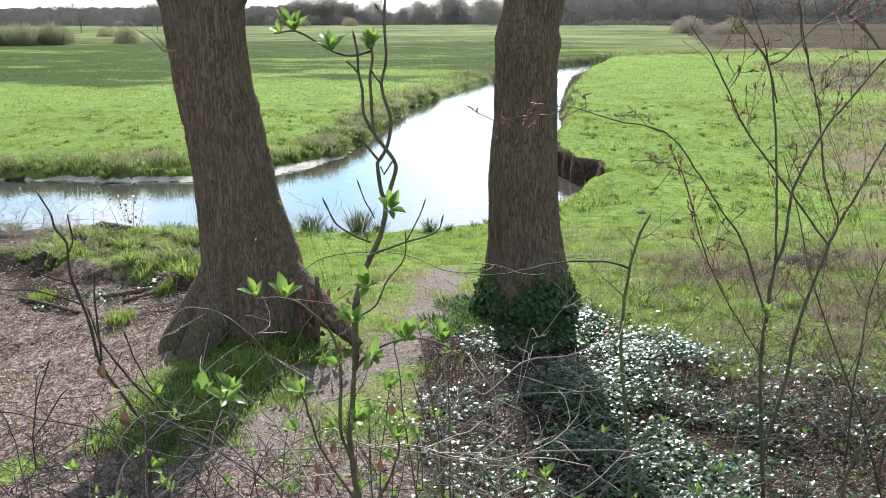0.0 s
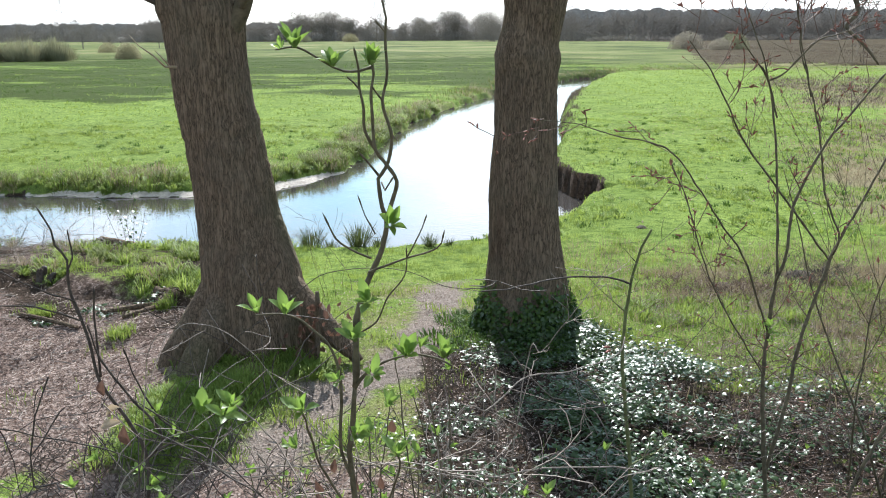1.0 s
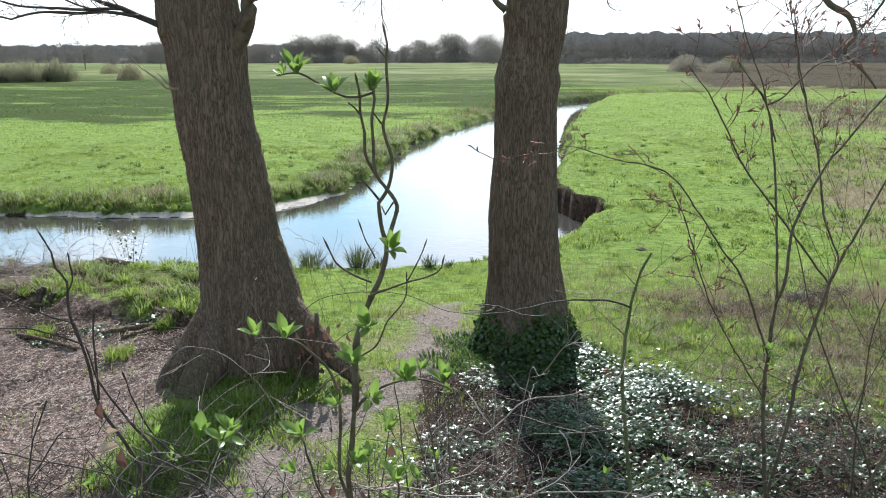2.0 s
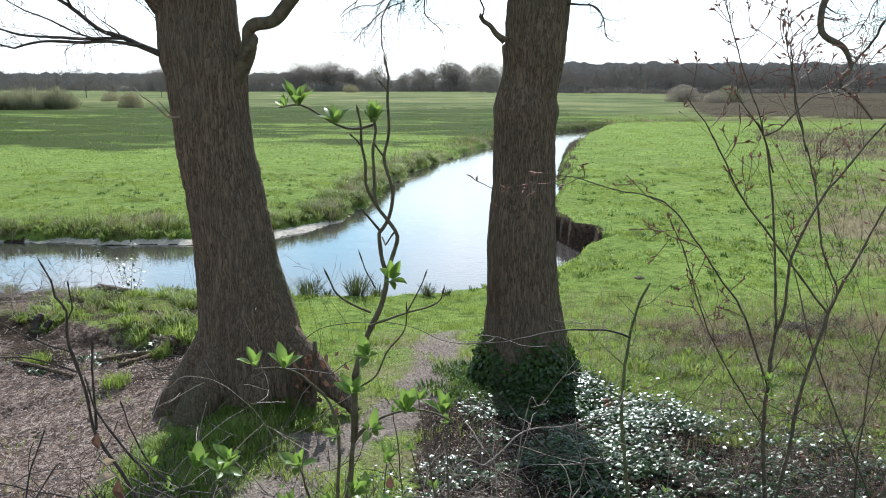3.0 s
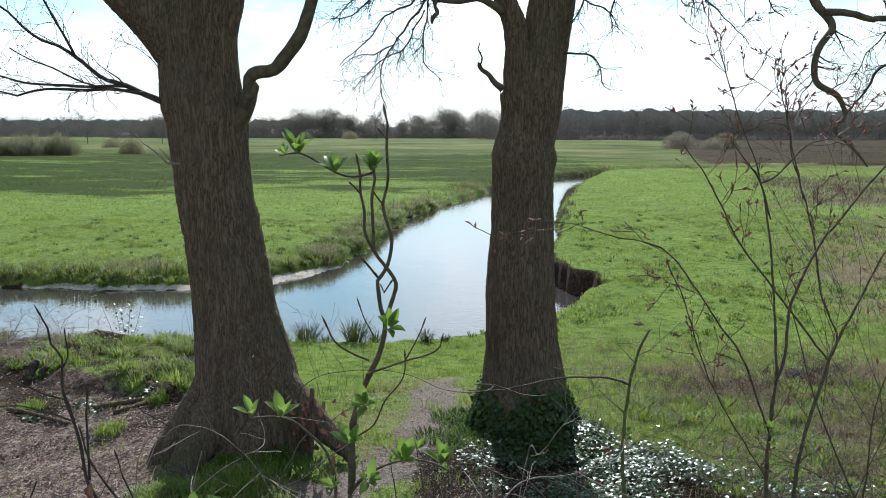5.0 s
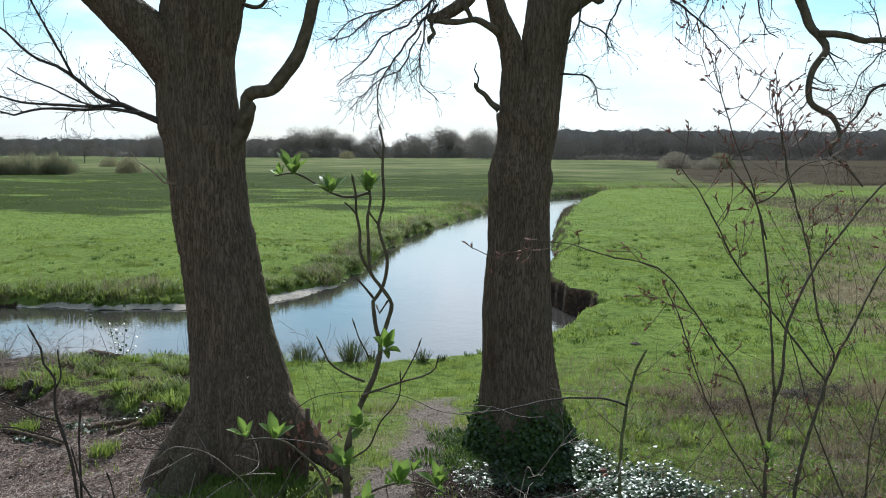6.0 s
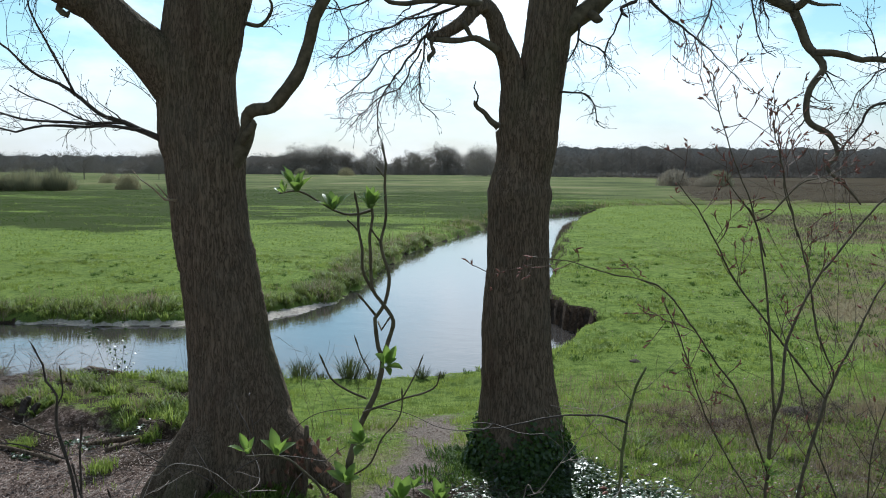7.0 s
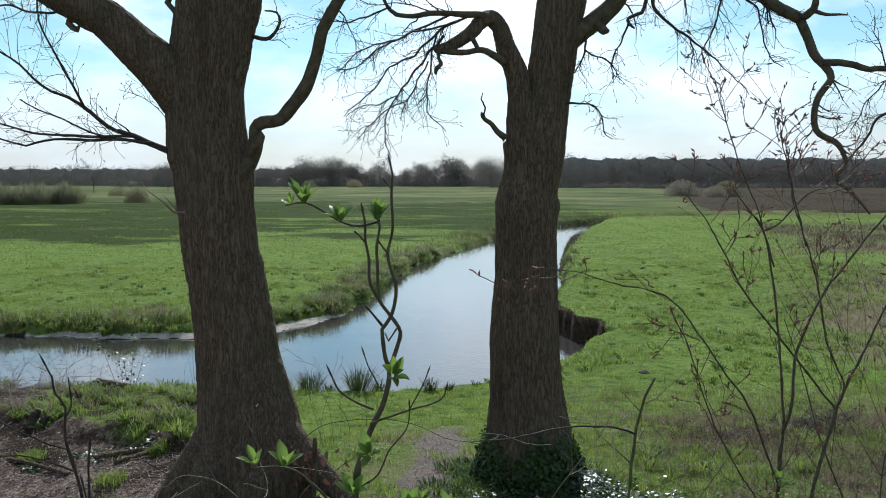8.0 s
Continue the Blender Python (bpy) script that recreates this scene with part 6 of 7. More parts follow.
def centre_shrub():
    rng = random.Random(71)
    x, y = -0.18, 1.64
    s = thing("leafing_shrub", (x, y, ground_z(x, y)), "slender twisted shrub opening bright green spring leaves", "shrub")
    m = M_SHRUB
    stem(s, m, (x, y, ground_z(x, y) - 0.03, 0.012), (-0.17, 1.63, 2.2, 0.0098), (-0.178, 1.62, 2.562, 0.0088), (-0.181, 1.603, 2.682, 0.0084), (-0.191, 1.585, 2.817, 0.0081), (-0.181, 1.568, 2.916, 0.0077), (-0.173, 1.55, 3.005, 0.0066))
    stem(s, m, (-0.173, 1.55, 3.005, 0.0066), (-0.167, 1.546, 3.079, 0.0062), (-0.161, 1.542, 3.163, 0.0058), (-0.109, 1.53, 3.302, 0.0049), (-0.101, 1.53, 3.347, 0.0045), (-0.106, 1.52, 3.375, 0.0040), (-0.110, 1.52, 3.403, 0.0038), (-0.113, 1.51, 3.431, 0.0036), (-0.106, 1.51, 3.442, 0.0035), (-0.095, 1.50, 3.464, 0.0034), (-0.088, 1.50, 3.494, 0.0033), (-0.086, 1.49, 3.520, 0.0032), (-0.093, 1.49, 3.547, 0.0030), (-0.098, 1.48, 3.574, 0.0028), (-0.093, 1.48, 3.604, 0.0026), (-0.090, 1.47, 3.634, 0.0025), (-0.089, 1.47, 3.674, 0.0024), (-0.087, 1.46, 3.712, 0.0022), (-0.091, 1.46, 3.730, 0.0019), tipped=0.022, slim=1.0)
    stem(s, m, (-0.101, 1.53, 3.347, 0.0043), (-0.091, 1.52, 3.376, 0.0040), (-0.082, 1.52, 3.406, 0.0039), (-0.078, 1.51, 3.428, 0.0037), (-0.089, 1.50, 3.449, 0.0036), (-0.105, 1.50, 3.469, 0.0035), (-0.115, 1.49, 3.489, 0.0033), (-0.116, 1.49, 3.525, 0.0030), (-0.116, 1.48, 3.548, 0.0028), (-0.118, 1.47, 3.586, 0.0026), (-0.114, 1.47, 3.618, 0.0024), (-0.115, 1.46, 3.635, 0.0022), slim=1.0)
    stem(s, m, (-0.107, 1.50, 3.470, 0.0031), (-0.119, 1.50, 3.490, 0.0030), (-0.131, 1.49, 3.525, 0.0028), (-0.133, 1.48, 3.563, 0.0026), (-0.139, 1.47, 3.593, 0.0024), (-0.137, 1.46, 3.623, 0.0022), (-0.139, 1.45, 3.648, 0.0018), tipped=0.02, slim=1.0)
    stem(s, m, (-0.115, 1.47, 3.630, 0.0024), (-0.136, 1.46, 3.623, 0.0024), (-0.159, 1.45, 3.625, 0.0022), (-0.175, 1.44, 3.632, 0.0021), (-0.208, 1.43, 3.649, 0.0019), (-0.234, 1.42, 3.663, 0.0018), (-0.258, 1.41, 3.662, 0.0015), name="twig", tipped=0.012, slim=1.0)
    stem(s, m, (-0.112, 1.52, 3.434, 0.0027), (-0.122, 1.50, 3.454, 0.0022), (-0.129, 1.48, 3.471, 0.0018), name="twig", tipped=0.03, slim=1.0)
    stem(s, m, (-0.108, 1.52, 3.423, 0.0019), (-0.100, 1.51, 3.410, 0.0017), (-0.090, 1.50, 3.429, 0.0014), name="twig", tipped=0.014, slim=1.0)
    stem(s, m, (-0.098, 1.48, 3.574, 0.0020), (-0.105, 1.47, 3.582, 0.0018), (-0.111, 1.46, 3.591, 0.0015), name="twig", tipped=0.014, slim=1.0)
    stem(s, m, (-0.139, 1.46, 3.594, 0.0019), (-0.146, 1.46, 3.604, 0.0017), (-0.149, 1.45, 3.610, 0.0014), name="twig", tipped=0.014, slim=1.0)
    stem(s, m, (-0.088, 1.46, 3.688, 0.0016), (-0.096, 1.46, 3.697, 0.0014), name="twig", tipped=0.014, slim=1.0)
    stem(s, m, (-0.133, 1.53, 3.278, 0.0031), (-0.179, 1.475, 3.318, 0.0025), (-0.196, 1.45, 3.356, 0.002), name="twig", tipped=0.035)
    stem(s, m, (-0.123, 1.52, 3.326, 0.002), (-0.130, 1.475, 3.363, 0.0018), (-0.138, 1.45, 3.392, 0.0015), name="twig", tipped=0.03)
    stem(s, m, (-0.135, 1.53, 3.25, 0.0031), (-0.064, 1.467, 3.293, 0.0025), (-0.004, 1.433, 3.321, 0.002), (0.006, 1.41, 3.34, 0.0015), name="twig", tipped=0.035)
    stem(s, m, (-0.062, 1.46, 3.296, 0.002), (-0.033, 1.44, 3.348, 0.0017), (-0.025, 1.42, 3.37, 0.0013), name="twig", tipped=0.03)
    stem(s, m, (-0.16, 1.55, 3.12, 0.0026), (-0.123, 1.525, 3.154, 0.0024), (-0.098, 1.5, 3.209, 0.0021), (-0.065, 1.475, 3.257, 0.0018), (-0.061, 1.45, 3.304, 0.0016), name="twig", tipped=0.02)
    stem(s, m, (-0.174, 1.55, 2.999, 0.0042), (-0.156, 1.54, 3.031, 0.0038), (-0.112, 1.53, 3.066, 0.0033), (-0.055, 1.52, 3.087, 0.0029), (-0.004, 1.51, 3.082, 0.0025), (0.022, 1.5, 3.07, 0.002))
    stem(s, m, (-0.187, 1.59, 2.77, 0.0056), (-0.207, 1.583, 2.854, 0.0048), (-0.202, 1.567, 2.998, 0.0043), (-0.212, 1.55, 3.084, 0.0037), (-0.254, 1.533, 3.14, 0.0031), (-0.296, 1.517, 3.168, 0.0026), (-0.35, 1.5, 3.175, 0.002))
    stem(s, m, (-0.185, 1.6, 2.68, 0.0045), (-0.24, 1.57, 2.80, 0.0035), (-0.255, 1.5, 2.92, 0.003), (-0.257, 1.43, 3.01, 0.002))
    stem(s, m, (-0.18, 1.61, 2.62, 0.0045), (-0.12, 1.58, 2.72, 0.0035), (-0.085, 1.5, 2.85, 0.003), (-0.08, 1.37, 2.955, 0.002))
    up = (0.0, -0.1, 1.0)
    big = 0.047

    def whorl(p, way, n, size):
        cluster(s, rng, p, way, n + 1, size * 0.98)

    whorl((-0.177, 1.430, 3.634), up, 8, 0.044)
    whorl((-0.116, 1.455, 3.635), (0.1, -0.1, 1), 9, 0.046)
    whorl((-0.236, 1.415, 3.665), (-0.1, -0.1, 1), 7, 0.05)
    whorl((-0.257, 1.410, 3.663), (-0.4, 0, 1), 3, 0.03)
    whorl((-0.092, 1.48, 3.352), (0.3, -0.5, 0.4), 6, big)
    whorl((-0.135, 1.50, 3.20), (-0.1, -0.6, 0.6), 6, big)
    whorl((-0.296, 1.515, 3.172), (0.1, -0.3, 1), 4, 0.055)
    whorl((-0.345, 1.502, 3.18), (-0.2, -0.3, 1), 3, 0.05)
    whorl((-0.165, 1.52, 3.115), (0, -0.5, 0.8), 5, big)
    whorl((0.005, 1.505, 3.085), (0.1, -0.3, 1), 7, 0.055)
    whorl((-0.067, 1.515, 3.085), (0.1, -0.5, 0.7), 6, 0.05)
    whorl((-0.135, 1.52, 3.045), (0.3, -0.6, 0.6), 5, 0.042)
    whorl((-0.205, 1.55, 3.02), (-0.3, -0.6, 0.7), 5, 0.04)
    whorl((-0.257, 1.43, 3.01), (-0.1, -0.4, 0.9), 5, 0.05)
    whorl((-0.11, 1.54, 2.968), (0.4, -0.2, 0.7), 4, 0.04)
    whorl((-0.165, 1.5, 2.93), (0.2, -0.7, 0.5), 6, 0.042)
    whorl((-0.285, 1.5, 2.90), (-0.5, -0.2, 0.7), 4, 0.038)
    whorl((-0.08, 1.38, 2.945), (0.1, -0.2, 1), 5, 0.045)
    whorl((-0.22, 1.57, 2.87), (-0.5, -0.4, 0.5), 4, 0.036)
    # two withered leaves still hang on the lower stems
    for p in ((-0.10, 1.56, 2.93), (-0.215, 1.53, 2.86), (-0.13, 1.6, 2.78), (-0.26, 1.55, 2.80)):
        put_leaf(s, rng.choice(WITHERED), p, Vector((rng.gauss(0, 0.3), -0.2, -1)), Vector((0, -1, 0.2)), 0.034)
    return s


def left_shrub():
    rng = random.Random(72)
    x, y = -0.78, 1.92
    s = thing("budding_shrub", (x, y, ground_z(x, y)), "bare brown shrub with long pointed buds and few leaves", "shrub")
    m = M_TWIG
    stem(s, m, (x, y, ground_z(x, y) - 0.03, 0.010), (-0.764, 1.9, 2.371, 0.0077), (-0.746, 1.89, 2.524, 0.0072), (-0.730, 1.88, 2.676, 0.0066), (-0.760, 1.87, 2.776, 0.0061), (-0.815, 1.86, 2.887, 0.0056), (-0.830, 1.85, 3.017, 0.005),
         (-0.853, 1.84, 3.125, 0.0045), (-0.846, 1.83, 3.198, 0.004), (-0.864, 1.82, 3.234, 0.0035), (-0.863, 1.81, 3.27, 0.0029), (-0.868, 1.8, 3.295, 0.0022), tipped=0.04)
    stem(s, m, (-0.812, 1.86, 2.9, 0.0042), (-0.803, 1.838, 2.978, 0.004), (-0.798, 1.825, 3.052, 0.0035), (-0.788, 1.815, 3.10, 0.003), name="twig", tipped=0.045)
    stem(s, m, (-0.735, 1.885, 2.66, 0.0052), (-0.687, 1.875, 2.741, 0.0045), (-0.751, 1.85, 2.861, 0.0038), (-0.793, 1.825, 2.96, 0.0031), (-0.799, 1.8, 3.034, 0.0024), name="twig", tipped=0.03)
    stem(s, m, (-0.845, 1.84, 3.095, 0.0024), (-0.888, 1.767, 3.148, 0.0021), (-0.948, 1.733, 3.198, 0.0017), (-0.985, 1.7, 3.235, 0.0014), name="twig")
    stem(s, m, (-0.835, 1.84, 3.05, 0.0024), (-0.888, 1.767, 3.102, 0.0021), (-0.959, 1.733, 3.123, 0.0017), (-1.011, 1.7, 3.142, 0.0014), name="twig")
    stem(s, m, (-0.70, 1.875, 2.70, 0.0039), (-0.652, 1.88, 2.736, 0.0035), (-0.693, 1.867, 2.8, 0.0032), (-0.720, 1.833, 2.906, 0.0025), (-0.721, 1.8, 2.978, 0.0018), name="twig", tipped=0.03)
    stem(s, m, (-0.85, 1.835, 3.17, 0.003), (-0.836, 1.835, 3.2, 0.0027), (-0.830, 1.82, 3.238, 0.0023), (-0.82, 1.8, 3.26, 0.0018), name="twig", tipped=0.03)
    for p, way, n, size in (((-0.50, 1.60, 2.925), (0.3, -0.3, 1), 6, 0.055), ((-0.405, 1.5, 2.99), (0.1, -0.5, 1), 6, 0.055), ((-0.44, 1.56, 2.94), (0.4, -0.4, 0.8), 5, 0.055), ((-0.69, 1.87, 2.80), (0.3, -0.3, 0.9), 4, 0.045),
                            ((-0.73, 1.88, 2.60), (0.5, -0.3, 0.8), 5, 0.05), ((-0.655, 1.87, 2.74), (0.4, -0.2, 0.8), 4, 0.04)):
        cluster(s, rng, p, way, n, size)
    # bleached leaves that hang on the stem
    put_leaf(s, BLEACHED[0], (-0.765, 1.84, 2.83), Vector((-0.9, -0.2, -0.25)), Vector((0, -0.5, 1)), 0.042)
    put_leaf(s, BLEACHED[1], (-0.757, 1.83, 2.80), Vector((-0.9, -0.3, -0.5)), Vector((0, -0.6, 1)), 0.05)
    put_leaf(s, WITHERED[0], (-0.757, 1.83, 2.79), Vector((0.05, -0.2, -1)), Vector((0, -1, 0.1)), 0.06)
    put_leaf(s, WITHERED[1], (-0.80, 1.84, 2.90), Vector((-0.2, -0.4, -1)), Vector((0, -1, 0.1)), 0.04)
    return s


def crossing_canes():
    """Pale and dark canes that lie across the shrubs, each a thing of its own."""
    rng = random.Random(73)

    def cane(label, mat, *ctrl):
        c = thing("cane", ctrl[0][:3], label, "cane")
        line = stem(c, mat, *[(a, b, z, r * (0.95 if mat is M_GREENCANE else 0.5)) for a, b, z, r in ctrl])
        g, tips = Geo(), []
        sprout(g, line, rng, 7, 0.2, 0.0, 1, 0.4, kids=(1, 3), tips=tips, thick=0.5, gnarl=0.2, thin=0.0011)
        part("twig", g, mat, c)["kind"] = "stuff"

    cane("long thin dark cane arching between the shrubs", M_TWIG, (-0.95, 2.0, 1.6, 0.004), (-0.6, 1.85, 2.8, 0.003), (-0.337, 1.70, 3.129, 0.0025), (-0.312, 1.675, 3.155, 0.0024), (-0.246, 1.65, 3.208, 0.0023), (-0.171, 1.625, 3.229, 0.0022), (-0.127, 1.6, 3.236, 0.0021),
         (-0.074, 1.575, 3.24, 0.0019), (-0.028, 1.55, 3.229, 0.0018), (0.016, 1.525, 3.221, 0.0017), (0.082, 1.5, 3.217, 0.0016))
    cane("thick pale cane lying low across the shrubs", M_CANE, (-0.85, 1.8, 2.45, 0.005), (-0.528, 1.75, 2.698, 0.0047), (-0.475, 1.736, 2.716, 0.0045), (-0.398, 1.721, 2.736, 0.0042), (-0.275, 1.707, 2.747, 0.0039), (-0.154, 1.693, 2.76, 0.0036),
         (-0.007, 1.679, 2.742, 0.0033), (0.098, 1.664, 2.725, 0.0031), (0.224, 1.65, 2.696, 0.0028), (0.6, 1.65, 2.4, 0.0025), (0.75, 1.65, 1.78, 0.002))
    cane("dark brown cane bending to the ground", M_TWIG, (-0.70, 1.75, 2.83, 0.0045), (-0.547, 1.7, 2.786, 0.0055), (-0.480, 1.675, 2.743, 0.0051), (-0.413, 1.65, 2.717, 0.0045), (-0.353, 1.625, 2.68, 0.0039), (-0.322, 1.6, 2.6, 0.0035), (-0.28, 1.58, 1.78, 0.004))
    cane("dark branch reaching in from the side", M_TWIG, (-1.5, 1.6, 1.75, 0.006), (-1.25, 1.58, 2.9, 0.005), (-1.016, 1.6, 2.913, 0.0045), (-0.936, 1.62, 2.885, 0.0042), (-0.825, 1.64, 2.85, 0.004), (-0.744, 1.66, 2.819, 0.0038), (-0.679, 1.68, 2.776, 0.0036), (-0.618, 1.7, 2.7, 0.003))
    cane("pale grey cane bowed over among the twigs", M_CANE, (-0.67, 1.5, 1.8, 0.006), (-0.670, 1.5, 2.648, 0.0051), (-0.667, 1.52, 2.745, 0.0045), (-0.650, 1.54, 2.806, 0.004), (-0.598, 1.56, 2.854, 0.0034), (-0.567, 1.58, 2.883, 0.0028), (-0.505, 1.6, 2.892, 0.0022))
    cane("thin pale twig arched before the tree's shadow", M_CANE, (-0.75, 1.75, 1.75, 0.003), (-0.66, 1.72, 2.9, 0.0026), (-0.572, 1.7, 3.069, 0.0025), (-0.509, 1.7, 3.087, 0.0023), (-0.462, 1.7, 3.068, 0.0021), (-0.405, 1.7, 3.015, 0.0018), (-0.371, 1.7, 2.962, 0.0016), (-0.3, 1.68, 2.85, 0.001))
    cane("mossy green cane standing upright, cut at the top", M_GREENCANE, (0.76, 2.91, ground_z(0.76, 2.91) - 0.02, 0.012), (0.751, 2.9, 1.667, 0.0118), (0.731, 2.881, 1.878, 0.011), (0.705, 2.862, 2.125, 0.0102), (0.675, 2.844, 2.34, 0.0094), (0.649, 2.825, 2.576, 0.0086),
         (0.655, 2.806, 2.771, 0.0079), (0.663, 2.788, 2.868, 0.0071), (0.683, 2.769, 2.972, 0.0063), (0.712, 2.75, 3.044, 0.0056))
    cane("thin thorny twig stretched before the ivy", M_CANE, (0.2, 2.95, ground_z(0.2, 2.95), 0.007), (0.312, 2.9, 2.493, 0.0056), (0.362, 2.85, 2.568, 0.0051), (0.441, 2.8, 2.703, 0.0044), (0.533, 2.75, 2.859, 0.0036), (0.559, 2.7, 2.941, 0.0029))
    cane("pale crooked cane slanting over the ivy", M_CANE, (-0.15, 2.3, ground_z(-0.15, 2.3), 0.007), (0.032, 2.4, 2.489, 0.0065), (0.142, 2.45, 2.529, 0.0064), (0.197, 2.5, 2.553, 0.0062), (0.282, 2.55, 2.601, 0.0061), (0.408, 2.6, 2.593, 0.0059), (0.526, 2.65, 2.606, 0.0057), (0.61, 2.7, 2.625, 0.0055), (0.64, 2.75, 2.66, 0.005))
    cane("pale cane lying low over the ivy", M_CANE, (-0.3, 2.15, ground_z(-0.3, 2.15), 0.006), (-0.004, 2.2, 2.388, 0.006), (0.167, 2.26, 2.401, 0.0058), (0.307, 2.32, 2.395, 0.0057), (0.506, 2.38, 2.365, 0.0055), (0.645, 2.44, 2.316, 0.0053), (0.79, 2.5, 2.227, 0.0051), (1.3, 2.7, 1.5, 0.004))
    c = thing("cane", (0.655, 2.8, 2.83), "thin budded twig reaching across from the upright cane", "cane")
    stem(c, M_TWIG, (0.66, 2.79, 2.84, 0.005), (0.561, 2.75, 2.879, 0.0048), (0.412, 2.7, 2.891, 0.0042), (0.241, 2.65, 2.873, 0.0038), (0.146, 2.6, 2.878, 0.003), tipped=0.02)


def right_shrub():
    rng = random.Random(74)
    x, y = 1.53, 3.5
    s = thing("red_budded_shrub", (x, y, ground_z(x, y)), "many-stemmed greenish-brown shrub with small reddish spring buds", "shrub")
    z0 = ground_z(x, y) - 0.03
    def shoot(*ctrl):
        line = stem(s, M_SHRUB, *[(a, b, c, r * 0.72) for a, b, c, r in ctrl], tipped=0.03)
        g, tips = Geo(), []
        sprout(g, line, rng, 8, 0.2, -0.04, 1, 0.25, (0, -0.1, 0.5), (1, 3), tips, 0.4, 0.3)
        part("twig", g, M_REDTWIG, s)["kind"] = "stuff"
        g = Geo()
        tips.append((line[0][-1], Vector((0, 0, 1))))
        for p, d in tips:
            for _ in range(rng.randint(2, 4)):
                dd = (d + Vector((rng.gauss(0, 0.45), rng.gauss(0, 0.45), rng.gauss(0.1, 0.4)))).normalized()
                n, q = rng.uniform(0.014, 0.03), p - d * rng.uniform(0, 0.05)
                g.tube([q, q + dd * n * 0.45, q + dd * n], [0.0012, 0.0034, 0.0005], 5, False)
        part("bud", g, M_BUD, s)["kind"] = "stuff"

    shoot((1.56, 3.5, z0, 0.023), (1.546, 3.5, 1.246, 0.0214), (1.514, 3.491, 1.51, 0.02), (1.455, 3.482, 1.959, 0.0187), (1.431, 3.473, 2.224, 0.0165), (1.43, 3.464, 2.457, 0.0145), (1.439, 3.455, 2.631, 0.012), (1.432, 3.445, 2.762, 0.0105), (1.394, 3.436, 3.112, 0.0092), (1.359, 3.427, 3.332, 0.0085), (1.315, 3.418, 3.504, 0.0075), (1.263, 3.409, 3.568, 0.006), (1.198, 3.4, 3.651, 0.0045))
    shoot((1.315, 3.415, 3.50, 0.007), (1.373, 3.4, 3.535, 0.006), (1.484, 3.4, 3.649, 0.0055), (1.565, 3.4, 3.679, 0.0045), (1.685, 3.4, 3.727, 0.003))
    shoot((1.49, 3.5, 1.70, 0.018), (1.558, 3.511, 2.023, 0.0165), (1.593, 3.522, 2.296, 0.0155), (1.629, 3.533, 2.456, 0.0145), (1.677, 3.544, 2.602, 0.0135), (1.715, 3.556, 2.732, 0.0125), (1.757, 3.567, 2.816, 0.011), (1.827, 3.578, 2.957, 0.010), (1.922, 3.589, 3.153, 0.008), (2.028, 3.6, 3.335, 0.006), (2.1, 3.6, 3.6, 0.003))
    shoot((1.70, 3.55, 2.72, 0.009), (1.487, 3.46, 2.959, 0.0085), (1.254, 3.42, 3.237, 0.0075), (1.165, 3.38, 3.371, 0.0065), (1.074, 3.34, 3.52, 0.0055), (0.97, 3.3, 3.642, 0.0035))
    shoot((1.437, 3.44, 2.66, 0.012), (1.453, 3.414, 2.771, 0.0125), (1.473, 3.429, 2.977, 0.012), (1.529, 3.443, 3.12, 0.011), (1.598, 3.457, 3.251, 0.010), (1.681, 3.471, 3.349, 0.0095), (1.819, 3.486, 3.52, 0.0085), (1.949, 3.5, 3.662, 0.006), (2.05, 3.5, 3.85, 0.003))
    shoot((1.72, 3.55, 2.74, 0.009), (1.711, 3.5, 2.842, 0.0085), (1.636, 3.5, 3.008, 0.0078), (1.59, 3.5, 3.237, 0.007), (1.546, 3.5, 3.402, 0.006), (1.481, 3.5, 3.584, 0.005), (1.447, 3.5, 3.752, 0.0045), (1.411, 3.5, 3.882, 0.003))
    shoot((1.432, 3.46, 2.40, 0.009), (1.263, 3.357, 2.765, 0.008), (1.137, 3.314, 2.934, 0.007), (1.0, 3.271, 3.119, 0.0062), (0.875, 3.229, 3.253, 0.0055), (0.656, 3.186, 3.313, 0.0045), (0.508, 3.143, 3.361, 0.0035), (0.372, 3.1, 3.378, 0.0025))
    shoot((1.37, 3.43, 3.35, 0.006), (1.281, 3.4, 3.591, 0.0055), (1.212, 3.4, 3.752, 0.005), (1.157, 3.4, 3.911, 0.0045), (1.125, 3.4, 4.002, 0.004), (1.107, 3.4, 4.074, 0.003))
    shoot((1.53, 3.5, 3.43, 0.006), (1.457, 3.5, 3.706, 0.005), (1.422, 3.5, 3.847, 0.004), (1.403, 3.5, 3.936, 0.0025))
    shoot((1.435, 3.47, 2.2, 0.0065), (1.107, 3.267, 2.685, 0.0055), (0.968, 3.233, 3.045, 0.0044), (0.894, 3.2, 3.184, 0.003))
    shoot((1.60, 3.02, ground_z(1.6, 3.02) - 0.02, 0.016), (1.625, 3.0, 1.592, 0.0142), (1.651, 3.033, 1.886, 0.0123), (1.786, 3.067, 2.171, 0.0104), (1.934, 3.1, 2.401, 0.0084), (2.2, 3.15, 2.9, 0.004))
    for p in ((1.425, 3.42, 2.46), (1.42, 3.44, 2.42), (1.44, 3.43, 2.38)):
        cluster(s, rng, p, (rng.gauss(0, 0.4), -0.6, 0.6), 4, 0.05)
    return s


